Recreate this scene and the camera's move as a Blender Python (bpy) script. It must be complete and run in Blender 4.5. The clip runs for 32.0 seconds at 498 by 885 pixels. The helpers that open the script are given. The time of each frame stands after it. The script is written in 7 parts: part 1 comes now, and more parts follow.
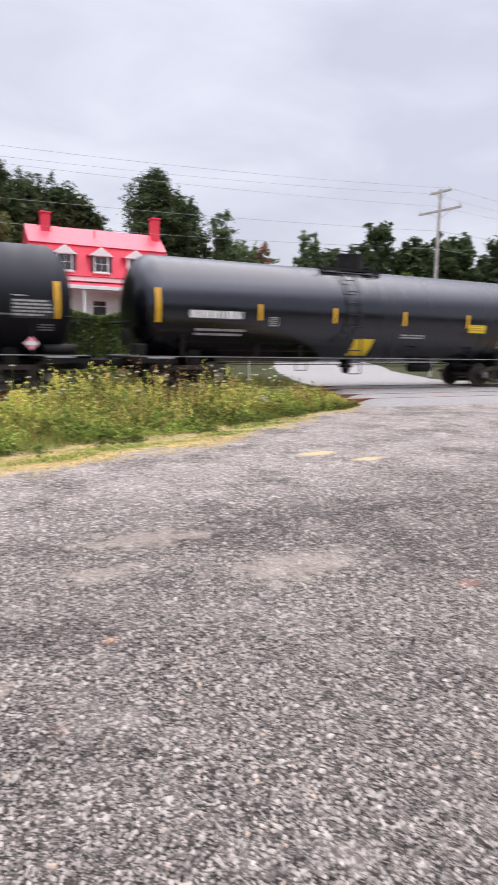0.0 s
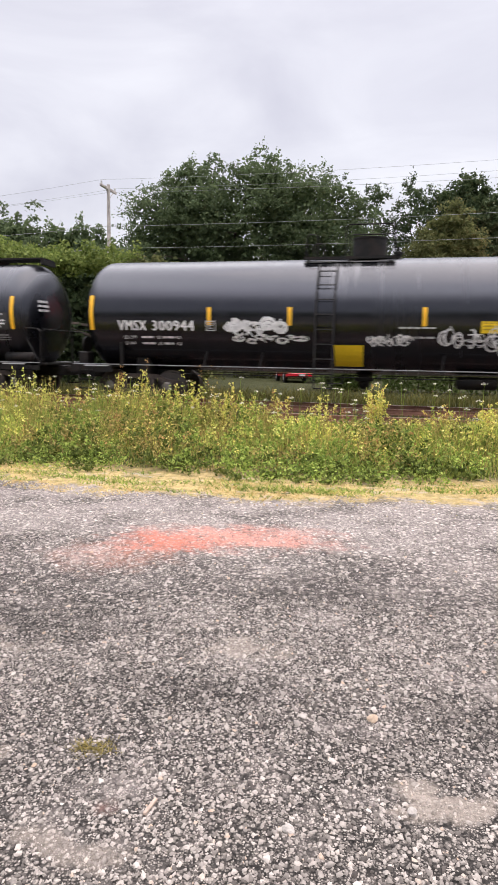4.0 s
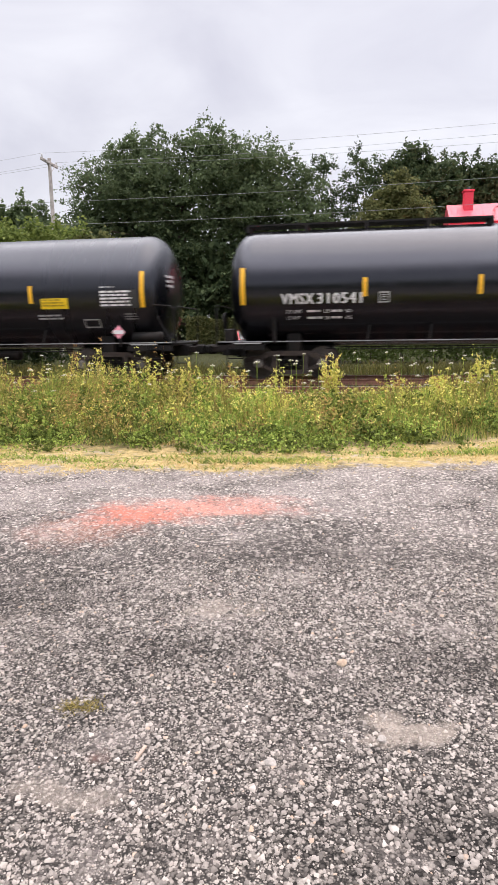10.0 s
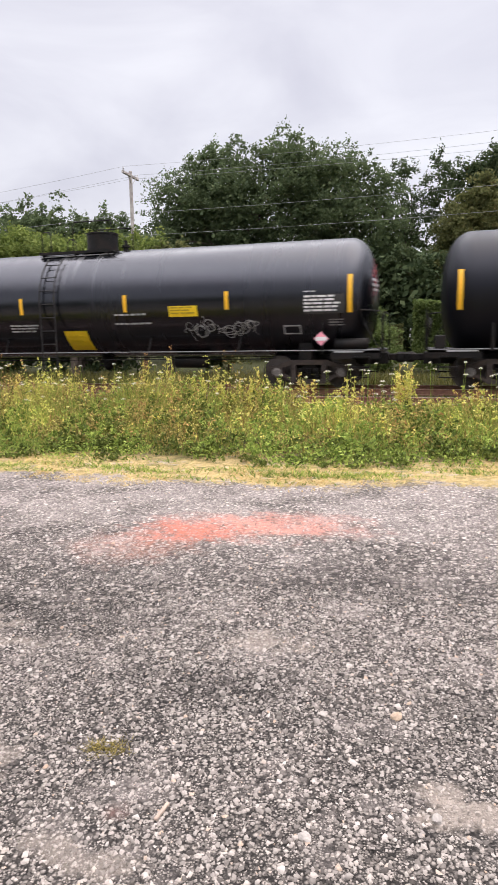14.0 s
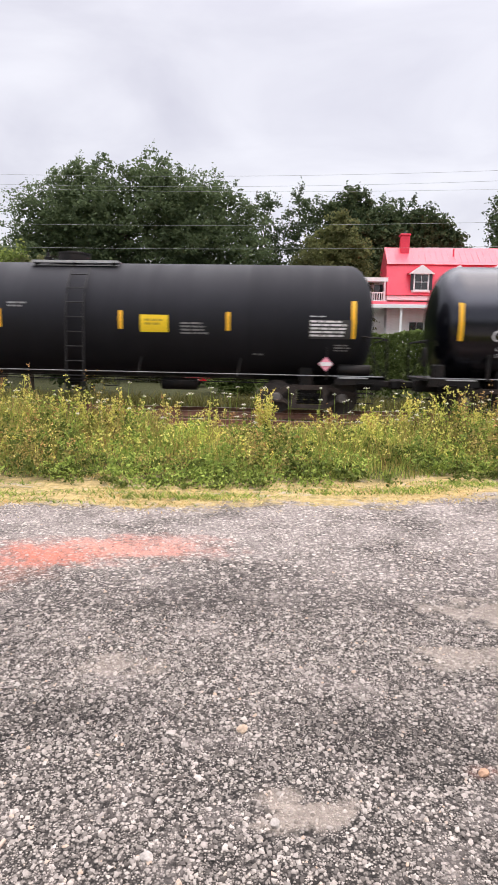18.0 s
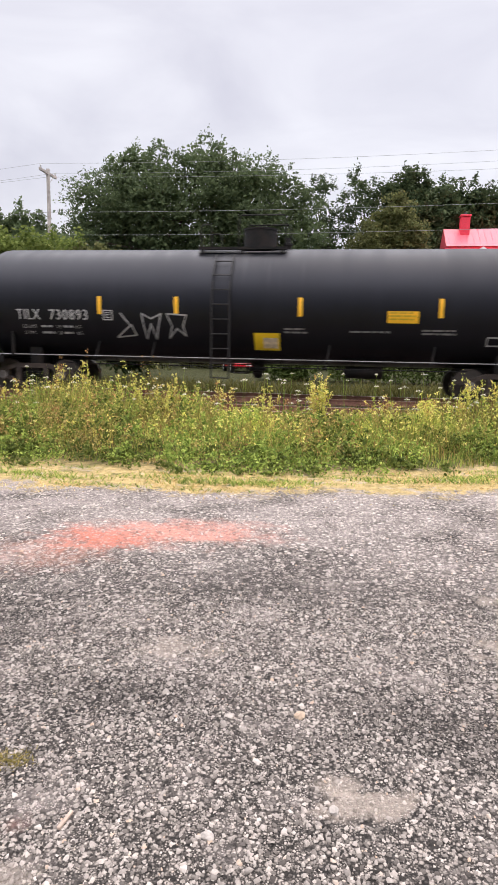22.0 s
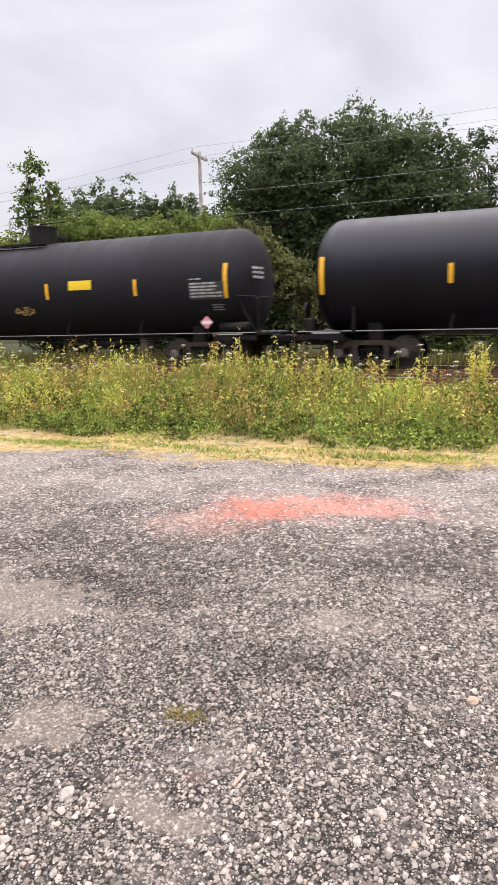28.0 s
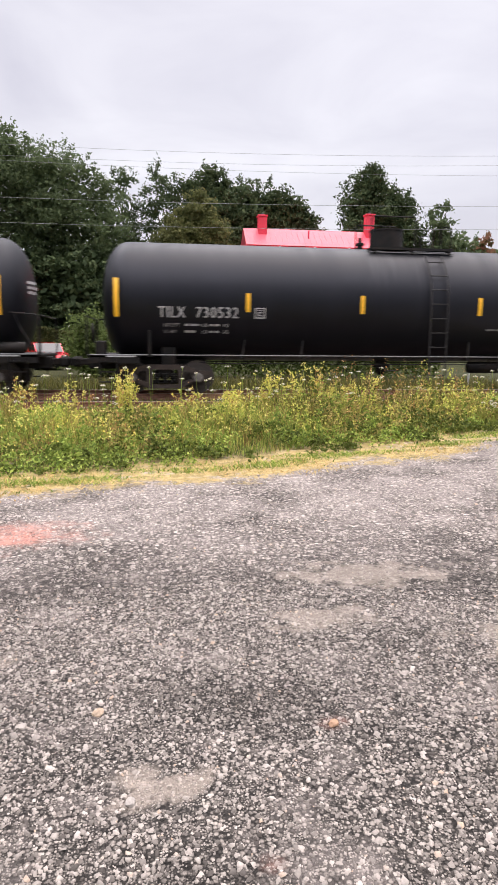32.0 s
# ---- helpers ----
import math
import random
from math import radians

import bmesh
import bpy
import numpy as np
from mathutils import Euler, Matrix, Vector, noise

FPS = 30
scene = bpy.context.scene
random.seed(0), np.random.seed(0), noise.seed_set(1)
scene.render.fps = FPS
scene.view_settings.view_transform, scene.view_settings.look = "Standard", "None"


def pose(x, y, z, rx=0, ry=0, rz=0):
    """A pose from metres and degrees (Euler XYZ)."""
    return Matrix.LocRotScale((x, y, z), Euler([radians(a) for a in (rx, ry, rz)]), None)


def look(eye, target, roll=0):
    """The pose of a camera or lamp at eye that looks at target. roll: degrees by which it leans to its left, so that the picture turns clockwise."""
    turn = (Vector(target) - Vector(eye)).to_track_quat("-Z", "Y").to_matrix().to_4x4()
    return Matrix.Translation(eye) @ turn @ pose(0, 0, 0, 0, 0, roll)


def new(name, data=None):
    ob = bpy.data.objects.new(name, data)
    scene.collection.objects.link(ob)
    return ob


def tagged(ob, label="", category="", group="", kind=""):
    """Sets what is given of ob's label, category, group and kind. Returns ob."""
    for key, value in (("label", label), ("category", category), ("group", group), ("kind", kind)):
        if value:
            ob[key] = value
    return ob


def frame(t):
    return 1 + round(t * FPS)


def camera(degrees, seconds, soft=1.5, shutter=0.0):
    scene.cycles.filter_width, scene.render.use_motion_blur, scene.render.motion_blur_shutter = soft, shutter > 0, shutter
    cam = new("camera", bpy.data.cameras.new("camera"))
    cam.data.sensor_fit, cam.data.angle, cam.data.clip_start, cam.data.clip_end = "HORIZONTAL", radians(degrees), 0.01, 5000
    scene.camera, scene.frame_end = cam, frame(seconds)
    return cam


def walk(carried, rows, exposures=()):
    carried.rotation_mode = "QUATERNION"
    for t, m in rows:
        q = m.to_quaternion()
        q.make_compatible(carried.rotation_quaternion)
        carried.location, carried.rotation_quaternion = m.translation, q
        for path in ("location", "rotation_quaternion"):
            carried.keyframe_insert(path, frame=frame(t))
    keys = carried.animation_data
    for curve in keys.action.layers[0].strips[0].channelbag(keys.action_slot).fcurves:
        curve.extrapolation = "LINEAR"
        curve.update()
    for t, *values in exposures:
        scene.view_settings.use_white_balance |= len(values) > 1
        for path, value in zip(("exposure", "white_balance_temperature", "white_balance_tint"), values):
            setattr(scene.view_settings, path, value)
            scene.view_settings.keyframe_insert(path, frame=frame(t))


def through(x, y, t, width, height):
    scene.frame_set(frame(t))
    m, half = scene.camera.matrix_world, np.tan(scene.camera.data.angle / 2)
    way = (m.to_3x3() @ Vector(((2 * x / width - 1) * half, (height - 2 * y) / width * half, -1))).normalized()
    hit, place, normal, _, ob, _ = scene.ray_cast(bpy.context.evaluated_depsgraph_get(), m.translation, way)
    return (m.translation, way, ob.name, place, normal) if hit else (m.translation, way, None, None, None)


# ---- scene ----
cam = camera(43.1, 32.0, soft=1.5, shutter=0.28)
PATH = [
    (0, (0.253, -0.668, 1.644), (1.1416, 1.1003, 1.3522), 0.91),
    (0.5, (0.166, -0.413, 1.692), (0.5958, 1.5181, 1.4027), 0.20),
    (1, (0.060, -0.193, 1.682), (0.0561, 1.7874, 1.4052), 0.22),
    (1.5, (0.044, 0.006, 1.700), (-0.2056, 1.9736, 1.4466), 1.21),
    (2, (0.131, 0.057, 1.690), (-0.1117, 2.0289, 1.4573), 2.51),
    (2.5, (0.137, 0.009, 1.702), (-0.0815, 1.9812, 1.4538), 2.91),
    (3, (0.077, -0.030, 1.705), (-0.3372, 1.9068, 1.4283), 1.60),
    (3.5, (0.067, -0.012, 1.704), (-0.3843, 1.9174, 1.4355), 1.09),
    (5.5, (0.070, 0.020, 1.686), (-0.2859, 1.9642, 1.3781), 0.00),
    (6, (0.059, -0.054, 1.668), (-0.2026, 1.9017, 1.3417), 0.11),
    (6.5, (0.067, -0.097, 1.665), (-0.1228, 1.8670, 1.3410), 0.32),
    (7, (0.089, -0.116, 1.676), (-0.0814, 1.8506, 1.3568), 0.12),
    (7.5, (0.070, -0.129, 1.680), (-0.1480, 1.8344, 1.3697), -0.09),
    (8, (0.041, -0.147, 1.687), (-0.2342, 1.8087, 1.3681), -0.49),
    (8.5, (0.034, -0.136, 1.679), (-0.2697, 1.8123, 1.3465), -0.69),
    (9, (0.039, -0.143, 1.680), (-0.2767, 1.8043, 1.3493), -1.09),
    (9.5, (0.045, -0.137, 1.672), (-0.2549, 1.8100, 1.3258), -0.99),
    (10, (0.046, -0.143, 1.679), (-0.2650, 1.8023, 1.3327), -0.79),
    (10.5, (0.038, -0.131, 1.690), (-0.3281, 1.8045, 1.3424), -0.49),
    (11, (0.011, -0.044, 1.688), (-0.4349, 1.8738, 1.3355), -0.20),
    (11.5, (0.009, 0.087, 1.695), (-0.5118, 1.9867, 1.3472), -0.01),
    (12, (0.036, 0.165, 1.673), (-0.5308, 2.0469, 1.3028), -0.12),
    (12.5, (0.056, 0.190, 1.663), (-0.5410, 2.0625, 1.2927), -0.62),
    (13, (0.057, 0.187, 1.670), (-0.5479, 2.0590, 1.3095), -1.03),
    (13.5, (0.062, 0.185, 1.672), (-0.5374, 2.0618, 1.3298), -1.23),
    (14, (0.124, 0.165, 1.701), (-0.4183, 2.0636, 1.3809), -0.82),
    (14.5, (0.151, 0.134, 1.711), (-0.3166, 2.0550, 1.4087), -0.11),
    (15, (0.193, 0.107, 1.717), (-0.1289, 2.0602, 1.4339), 0.90),
    (15.5, (0.232, 0.105, 1.712), (0.0195, 2.0749, 1.4385), 1.61),
    (17.5, (0.219, 0.103, 1.715), (0.1090, 2.0829, 1.4522), 0.62),
    (18, (0.215, 0.106, 1.713), (0.0842, 2.0856, 1.4617), 1.21),
    (18.5, (0.200, 0.099, 1.713), (0.0168, 2.0756, 1.4726), 2.31),
    (19, (0.171, 0.120, 1.723), (-0.0363, 2.0967, 1.5036), 3.31),
    (19.5, (0.159, 0.142, 1.713), (-0.0351, 2.1192, 1.4816), 3.81),
    (20, (0.167, 0.136, 1.719), (-0.0326, 2.1139, 1.4976), 3.51),
    (20.5, (0.159, 0.098, 1.729), (-0.0885, 2.0712, 1.5187), 2.91),
    (21, (0.158, 0.056, 1.739), (-0.1223, 2.0247, 1.5231), 2.30),
    (21.5, (0.155, 0.066, 1.738), (-0.1479, 2.0256, 1.4776), 1.60),
    (22, (0.174, 0.107, 1.721), (-0.1179, 2.0628, 1.4221), 1.11),
    (22.5, (0.170, 0.095, 1.718), (-0.1118, 2.0503, 1.4043), 0.61),
    (23, (0.174, 0.093, 1.715), (-0.0744, 2.0515, 1.3959), 0.31),
    (23.5, (0.191, 0.089, 1.721), (-0.0366, 2.0530, 1.4176), -0.09),
    (24, (0.214, 0.091, 1.723), (0.0221, 2.0588, 1.4246), -0.29),
    (24.5, (0.219, 0.098, 1.720), (0.0424, 2.0663, 1.4110), -0.48),
    (25, (0.229, 0.110, 1.715), (0.0305, 2.0739, 1.3947), -0.48),
    (25.5, (0.184, 0.155, 1.701), (-0.1028, 2.1054, 1.3643), -0.49),
    (26, (0.149, 0.156, 1.723), (-0.2437, 2.0944, 1.4259), -0.00),
    (26.5, (0.124, 0.143, 1.725), (-0.3774, 2.0548, 1.4176), 0.19),
    (28.5, (0.076, 0.121, 1.691), (-0.6783, 1.9336, 1.3083), -1.55),
    (29, (0.101, 0.101, 1.706), (-0.5723, 1.9494, 1.3481), -1.14),
    (29.5, (0.117, 0.112, 1.696), (-0.3859, 2.0167, 1.3515), -0.61),
    (30, (0.181, 0.122, 1.690), (-0.0804, 2.0807, 1.3818), -0.29),
    (30.5, (0.261, 0.138, 1.676), (0.2357, 2.1171, 1.3854), -0.28),
    (31, (0.295, 0.144, 1.669), (0.4711, 2.1167, 1.3895), 0.11),
    (31.5, (0.316, 0.136, 1.667), (0.5942, 2.0968, 1.3866), 0.11),
    (32, (0.320, 0.145, 1.666), (0.6022, 2.1015, 1.3627), 0.51),
]
walk(cam, [(t, look(eye, target, roll)) for t, eye, target, roll in PATH],
     ((0.0, -0.12, 6250, 10), (1.0, 0.0, 6500, 10), (26.0, 0.0, 6550, 10), (29.0, 0.0, 6700, 12), (31.0, 0.02, 6700, 12), (32.0, 0.0, 6600, 11)))
# world: bright overcast sky over a Nishita base, and one wide soft sun behind the clouds
SUN_UP, SUN_TURN = 76.0, 80.0
world = bpy.data.worlds.new("overcast_sky")
scene.world = world
world.use_nodes = True
wt = world.node_tree
wt.nodes.clear()
w_out = wt.nodes.new("ShaderNodeOutputWorld")
w_sky = wt.nodes.new("ShaderNodeTexSky")
w_sky.sky_type = "NISHITA"
w_sky.sun_disc = False
w_sky.sun_elevation, w_sky.sun_rotation = radians(SUN_UP), radians(SUN_TURN)
w_sky.dust_density, w_sky.ozone_density = 4.0, 2.0
w_sky_bg = wt.nodes.new("ShaderNodeBackground")
w_sky_bg.inputs["Strength"].default_value = 0.05
wt.links.new(w_sky.outputs[0], w_sky_bg.inputs[0])
w_co = wt.nodes.new("ShaderNodeTexCoord")
w_map = wt.nodes.new("ShaderNodeMapping")
w_map.inputs["Scale"].default_value = (1.6, 1.6, 4.5)
wt.links.new(w_co.outputs["Generated"], w_map.inputs[0])
w_noise = wt.nodes.new("ShaderNodeTexNoise")
w_noise.inputs["Scale"].default_value = 1.5
w_noise.inputs["Detail"].default_value = 6.0
w_noise.inputs["Roughness"].default_value = 0.5
w_noise.inputs["Distortion"].default_value = 0.6
wt.links.new(w_map.outputs[0], w_noise.inputs["Vector"])
w_ramp = wt.nodes.new("ShaderNodeValToRGB")
w_ramp.color_ramp.elements[0].position, w_ramp.color_ramp.elements[0].color = 0.34, (0.68, 0.645, 0.70, 1)
w_ramp.color_ramp.elements[1].position, w_ramp.color_ramp.elements[1].color = 0.66, (0.93, 0.90, 0.93, 1)
wt.links.new(w_noise.outputs["Fac"], w_ramp.inputs[0])
w_cloud = wt.nodes.new("ShaderNodeBackground")
w_cloud.inputs["Strength"].default_value = 0.90
wt.links.new(w_ramp.outputs[0], w_cloud.inputs[0])
w_sep = wt.nodes.new("ShaderNodeSeparateXYZ")
wt.links.new(w_co.outputs["Generated"], w_sep.inputs[0])
w_up = wt.nodes.new("ShaderNodeMapRange")
w_up.inputs["From Min"].default_value, w_up.inputs["From Max"].default_value = 0.43, 0.80
w_up.interpolation_type = "SMOOTHSTEP"
w_up.inputs["To Min"].default_value, w_up.inputs["To Max"].default_value = 0.88, 4.3
wt.links.new(w_sep.outputs[2], w_up.inputs["Value"])
wt.links.new(w_up.outputs[0], w_cloud.inputs["Strength"])
w_add = wt.nodes.new("ShaderNodeAddShader")
wt.links.new(w_sky_bg.outputs[0], w_add.inputs[0])
wt.links.new(w_cloud.outputs[0], w_add.inputs[1])
wt.links.new(w_add.outputs[0], w_out.inputs[0])
sun = new("sun", bpy.data.lights.new("sun", "SUN"))
sun.data.energy, sun.data.angle, sun.data.color = 0.6, radians(60), (1.0, 0.80, 0.60)
sun.matrix_world = look((0, 0, 60), Vector((0, 0, 60)) - Vector((
    math.sin(radians(SUN_TURN)) * math.cos(radians(SUN_UP)),
    math.cos(radians(SUN_TURN)) * math.cos(radians(SUN_UP)), math.sin(radians(SUN_UP)))))
scene.view_settings.exposure = 0.0
# ---- small builders ----
rng = random.Random(11)
nrng = np.random.default_rng(5)


def mat(name, color, rough=0.7, metal=0.0, var=0.15, scale=6.0, bump=0.0, bump_scale=60.0, dirt=None, dirt_amount=0.0, dirt_scale=1.3, piece=0.0, spec=0.5, coat=0.0):
    """A principled material: base colour with grain and stains at two scales and a fine relief."""
    m = bpy.data.materials.new(name)
    m.use_nodes = True
    nt = m.node_tree
    bsdf = nt.nodes["Principled BSDF"]
    bsdf.inputs["Roughness"].default_value = rough
    bsdf.inputs["Metallic"].default_value = metal
    bsdf.inputs["Specular IOR Level"].default_value = spec
    bsdf.inputs["Coat Weight"].default_value = coat
    co = nt.nodes.new("ShaderNodeTexCoord")
    fine = nt.nodes.new("ShaderNodeTexNoise")
    fine.inputs["Scale"].default_value = scale
    fine.inputs["Detail"].default_value = 6.0
    nt.links.new(co.outputs["Object"], fine.inputs["Vector"])
    ramp = nt.nodes.new("ShaderNodeMapRange")
    ramp.inputs["From Min"].default_value, ramp.inputs["From Max"].default_value = 0.3, 0.7
    ramp.inputs["To Min"].default_value, ramp.inputs["To Max"].default_value = 1 - var, 1 + var
    nt.links.new(fine.outputs["Fac"], ramp.inputs["Value"])
    mul = nt.nodes.new("ShaderNodeVectorMath")
    mul.operation = "SCALE"
    mul.inputs[0].default_value = color
    nt.links.new(ramp.outputs[0], mul.inputs["Scale"])
    last = mul.outputs[0]
    if piece:
        info = nt.nodes.new("ShaderNodeObjectInfo")
        pr = nt.nodes.new("ShaderNodeMapRange")
        pr.inputs["To Min"].default_value, pr.inputs["To Max"].default_value = 1 - piece, 1 + piece
        nt.links.new(info.outputs["Random"], pr.inputs["Value"])
        mul2 = nt.nodes.new("ShaderNodeVectorMath")
        mul2.operation = "SCALE"
        nt.links.new(last, mul2.inputs[0])
        nt.links.new(pr.outputs[0], mul2.inputs["Scale"])
        last = mul2.outputs[0]
    if dirt:
        big = nt.nodes.new("ShaderNodeTexNoise")
        big.inputs["Scale"].default_value = dirt_scale
        big.inputs["Detail"].default_value = 7.0
        nt.links.new(co.outputs["Object"], big.inputs["Vector"])
        br = nt.nodes.new("ShaderNodeMapRange")
        br.inputs["From Min"].default_value, br.inputs["From Max"].default_value = 0.45, 0.72
        br.inputs["To Max"].default_value = dirt_amount
        nt.links.new(big.outputs["Fac"], br.inputs["Value"])
        mix = nt.nodes.new("ShaderNodeMix")
        mix.data_type = "RGBA"
        nt.links.new(br.outputs[0], mix.inputs["Factor"])
        nt.links.new(last, mix.inputs["A"])
        mix.inputs["B"].default_value = (*dirt, 1)
        last = mix.outputs["Result"]
    nt.links.new(last, bsdf.inputs["Base Color"])
    if bump:
        bn = nt.nodes.new("ShaderNodeTexNoise")
        bn.inputs["Scale"].default_value = bump_scale
        bn.inputs["Detail"].default_value = 4.0
        nt.links.new(co.outputs["Object"], bn.inputs["Vector"])
        b = nt.nodes.new("ShaderNodeBump")
        b.inputs["Strength"].default_value = bump
        b.inputs["Distance"].default_value = 0.02
        nt.links.new(bn.outputs["Fac"], b.inputs["Height"])
        nt.links.new(b.outputs[0], bsdf.inputs["Normal"])
    return m


def leaf_mat(name, colors, rough=0.7, through=0.42):
    """Leaves: hue varies leaf by leaf (mesh islands), light passes through a little."""
    m = bpy.data.materials.new(name)
    m.use_nodes = True
    nt = m.node_tree
    bsdf = nt.nodes["Principled BSDF"]
    geo = nt.nodes.new("ShaderNodeNewGeometry")
    ramp = nt.nodes.new("ShaderNodeValToRGB")
    while len(ramp.color_ramp.elements) < len(colors):
        ramp.color_ramp.elements.new(0.5)
    for n, c in enumerate(colors):
        ramp.color_ramp.elements[n].position = n / max(1, len(colors) - 1)
        ramp.color_ramp.elements[n].color = (*c, 1)
    nt.links.new(geo.outputs["Random Per Island"], ramp.inputs[0])
    co = nt.nodes.new("ShaderNodeTexCoord")
    big = nt.nodes.new("ShaderNodeTexNoise")
    big.inputs["Scale"].default_value = 0.6
    nt.links.new(co.outputs["Object"], big.inputs["Vector"])
    mr = nt.nodes.new("ShaderNodeMapRange")
    mr.inputs["From Min"].default_value, mr.inputs["From Max"].default_value = 0.3, 0.7
    mr.inputs["To Min"].default_value, mr.inputs["To Max"].default_value = 0.75, 1.25
    nt.links.new(big.outputs["Fac"], mr.inputs["Value"])
    sc = nt.nodes.new("ShaderNodeVectorMath")
    sc.operation = "SCALE"
    nt.links.new(ramp.outputs[0], sc.inputs[0])
    nt.links.new(mr.outputs[0], sc.inputs["Scale"])
    nt.links.new(sc.outputs[0], bsdf.inputs["Base Color"])
    bsdf.inputs["Roughness"].default_value = rough
    bsdf.inputs["Specular IOR Level"].default_value = 0.12
    tr = nt.nodes.new("ShaderNodeBsdfTranslucent")
    nt.links.new(sc.outputs[0], tr.inputs["Color"])
    mix = nt.nodes.new("ShaderNodeMixShader")
    mix.inputs[0].default_value = through
    nt.links.new(bsdf.outputs[0], mix.inputs[1])
    nt.links.new(tr.outputs[0], mix.inputs[2])
    nt.links.new(mix.outputs[0], nt.nodes["Material Output"].inputs["Surface"])
    return m


def mesh_from(name, verts, faces, smooth=False):
    me = bpy.data.meshes.new(name)
    me.from_pydata([tuple(v) for v in verts], [], [tuple(f) for f in faces])
    if smooth:
        me.polygons.foreach_set("use_smooth", [True] * len(me.polygons))
    me.update()
    return me


def part_mesh(name, me, material, parent=None, label="", at=None):
    ob = new(name, me)
    if material and not me.materials:
        me.materials.append(material)
    if parent is not None:
        ob.parent = parent
    if label:
        ob["label"] = label
    if at is not None:
        ob.matrix_basis = at
    return ob


def part(name, bm, material, parent=None, label="", smooth=False, at=None):
    """Links a bmesh as one mesh object under a thing or a part."""
    me = bpy.data.meshes.new(name)
    bm.to_mesh(me)
    bm.free()
    if smooth:
        me.polygons.foreach_set("use_smooth", [True] * len(me.polygons))
    return part_mesh(name, me, material, parent, label, at)


def bm_box(x0, x1, y0, y1, z0, z1, bevel=0.0, bm=None):
    bm = bm or bmesh.new()
    made = bmesh.ops.create_cube(bm, size=1, matrix=Matrix.LocRotScale(((x0 + x1) / 2, (y0 + y1) / 2, (z0 + z1) / 2), None, (x1 - x0, y1 - y0, z1 - z0)))
    if bevel:
        edges = {e for v in made["verts"] for e in v.link_edges}
        bmesh.ops.bevel(bm, geom=list(edges), offset=bevel, segments=1, affect="EDGES", profile=0.5)
    return bm


def bm_rod(p, q, r, bm=None, sides=8, r2=None, caps=True):
    bm = bm or bmesh.new()
    p, q = Vector(p), Vector(q)
    d = q - p
    m = Matrix.Translation((p + q) / 2) @ d.to_track_quat("Z", "Y").to_matrix().to_4x4()
    bmesh.ops.create_cone(bm, cap_ends=caps, segments=sides, radius1=r, radius2=r if r2 is None else r2, depth=d.length, matrix=m)
    return bm


def bm_path(points, r, bm=None, sides=6):
    """One bent tube through the points."""
    bm = bm or bmesh.new()
    pts = [Vector(p) for p in points]
    rings = []
    for k, p in enumerate(pts):
        d = (pts[min(k + 1, len(pts) - 1)] - pts[max(k - 1, 0)]).normalized()
        side = d.cross(Vector((0, 0, 1)) if abs(d.z) < 0.9 else Vector((0, 1, 0))).normalized()
        up = side.cross(d)
        rings.append([bm.verts.new(p + r * (math.cos(2 * math.pi * j / sides) * side + math.sin(2 * math.pi * j / sides) * up)) for j in range(sides)])
    for u, v in zip(rings, rings[1:]):
        for j in range(sides):
            bm.faces.new((u[j], u[(j + 1) % sides], v[(j + 1) % sides], v[j]))
    bm.faces.new(list(reversed(rings[0])))
    bm.faces.new(rings[-1])
    return bm


def bm_lathe(profile, axis="X", sides=48, bm=None):
    """A body of revolution: profile of (along, radius) pairs."""
    bm = bm or bmesh.new()
    rings = []
    for a, r in profile:
        ring = []
        for k in range(sides):
            t = 2 * math.pi * k / sides
            c, s = r * math.cos(t), r * math.sin(t)
            ring.append(bm.verts.new({"X": (a, c, s), "Y": (c, a, s), "Z": (c, s, a)}[axis]))
        rings.append(ring)
    for u, v in zip(rings, rings[1:]):
        for k in range(sides):
            bm.faces.new((u[k], u[(k + 1) % sides], v[(k + 1) % sides], v[k]))
    bm.faces.new(list(reversed(rings[0])))
    bm.faces.new(rings[-1])
    bmesh.ops.recalc_face_normals(bm, faces=bm.faces)
    return bm


def empty(name, m, label, category, group=""):
    ob = new(name)
    ob.empty_display_size = 0.3
    ob.matrix_basis = m
    return tagged(ob, label, category, group)


# ---- materials ----
M_STEEL = mat("grimy_black_steel", (0.007, 0.0066, 0.0064), spec=0.25, rough=0.6, var=0.35, scale=9.0, bump=0.15, dirt=(0.03, 0.02, 0.015), dirt_amount=0.5, dirt_scale=3.0)
M_LADDER = mat("dusty_black_ladder_steel", (0.022, 0.021, 0.021), spec=0.3, rough=0.6, var=0.3, scale=9.0)
M_WHEEL = mat("worn_wheel_steel", (0.06, 0.05, 0.045), rough=0.55, metal=0.3, var=0.3, scale=12.0)
M_YELLOW = mat("yellow_reflective_tape", (0.86, 0.47, 0.025), rough=0.35, var=0.06, scale=20.0)
M_SIGN = mat("yellow_sign_paint", (0.86, 0.60, 0.02), rough=0.4, var=0.06, scale=15.0)
M_WORN = mat("worn_sign_film", (0.72, 0.60, 0.42), rough=0.5, var=0.3, scale=7.0)
M_SIGNINK = mat("faded_sign_ink", (0.48, 0.33, 0.02), rough=0.5)
M_PANEL = mat("dusty_black_panel", (0.035, 0.034, 0.034), rough=0.6, var=0.2, scale=9.0)
M_WHITE = mat("white_stencil_paint", (0.75, 0.74, 0.73), rough=0.55, var=0.1, scale=12.0)
M_GREY = mat("faded_stencil_paint", (0.42, 0.42, 0.42), rough=0.6, var=0.15, scale=12.0)
M_FADE = mat("worn_stencil_paint", (0.2, 0.2, 0.2), rough=0.6, var=0.2, scale=12.0)
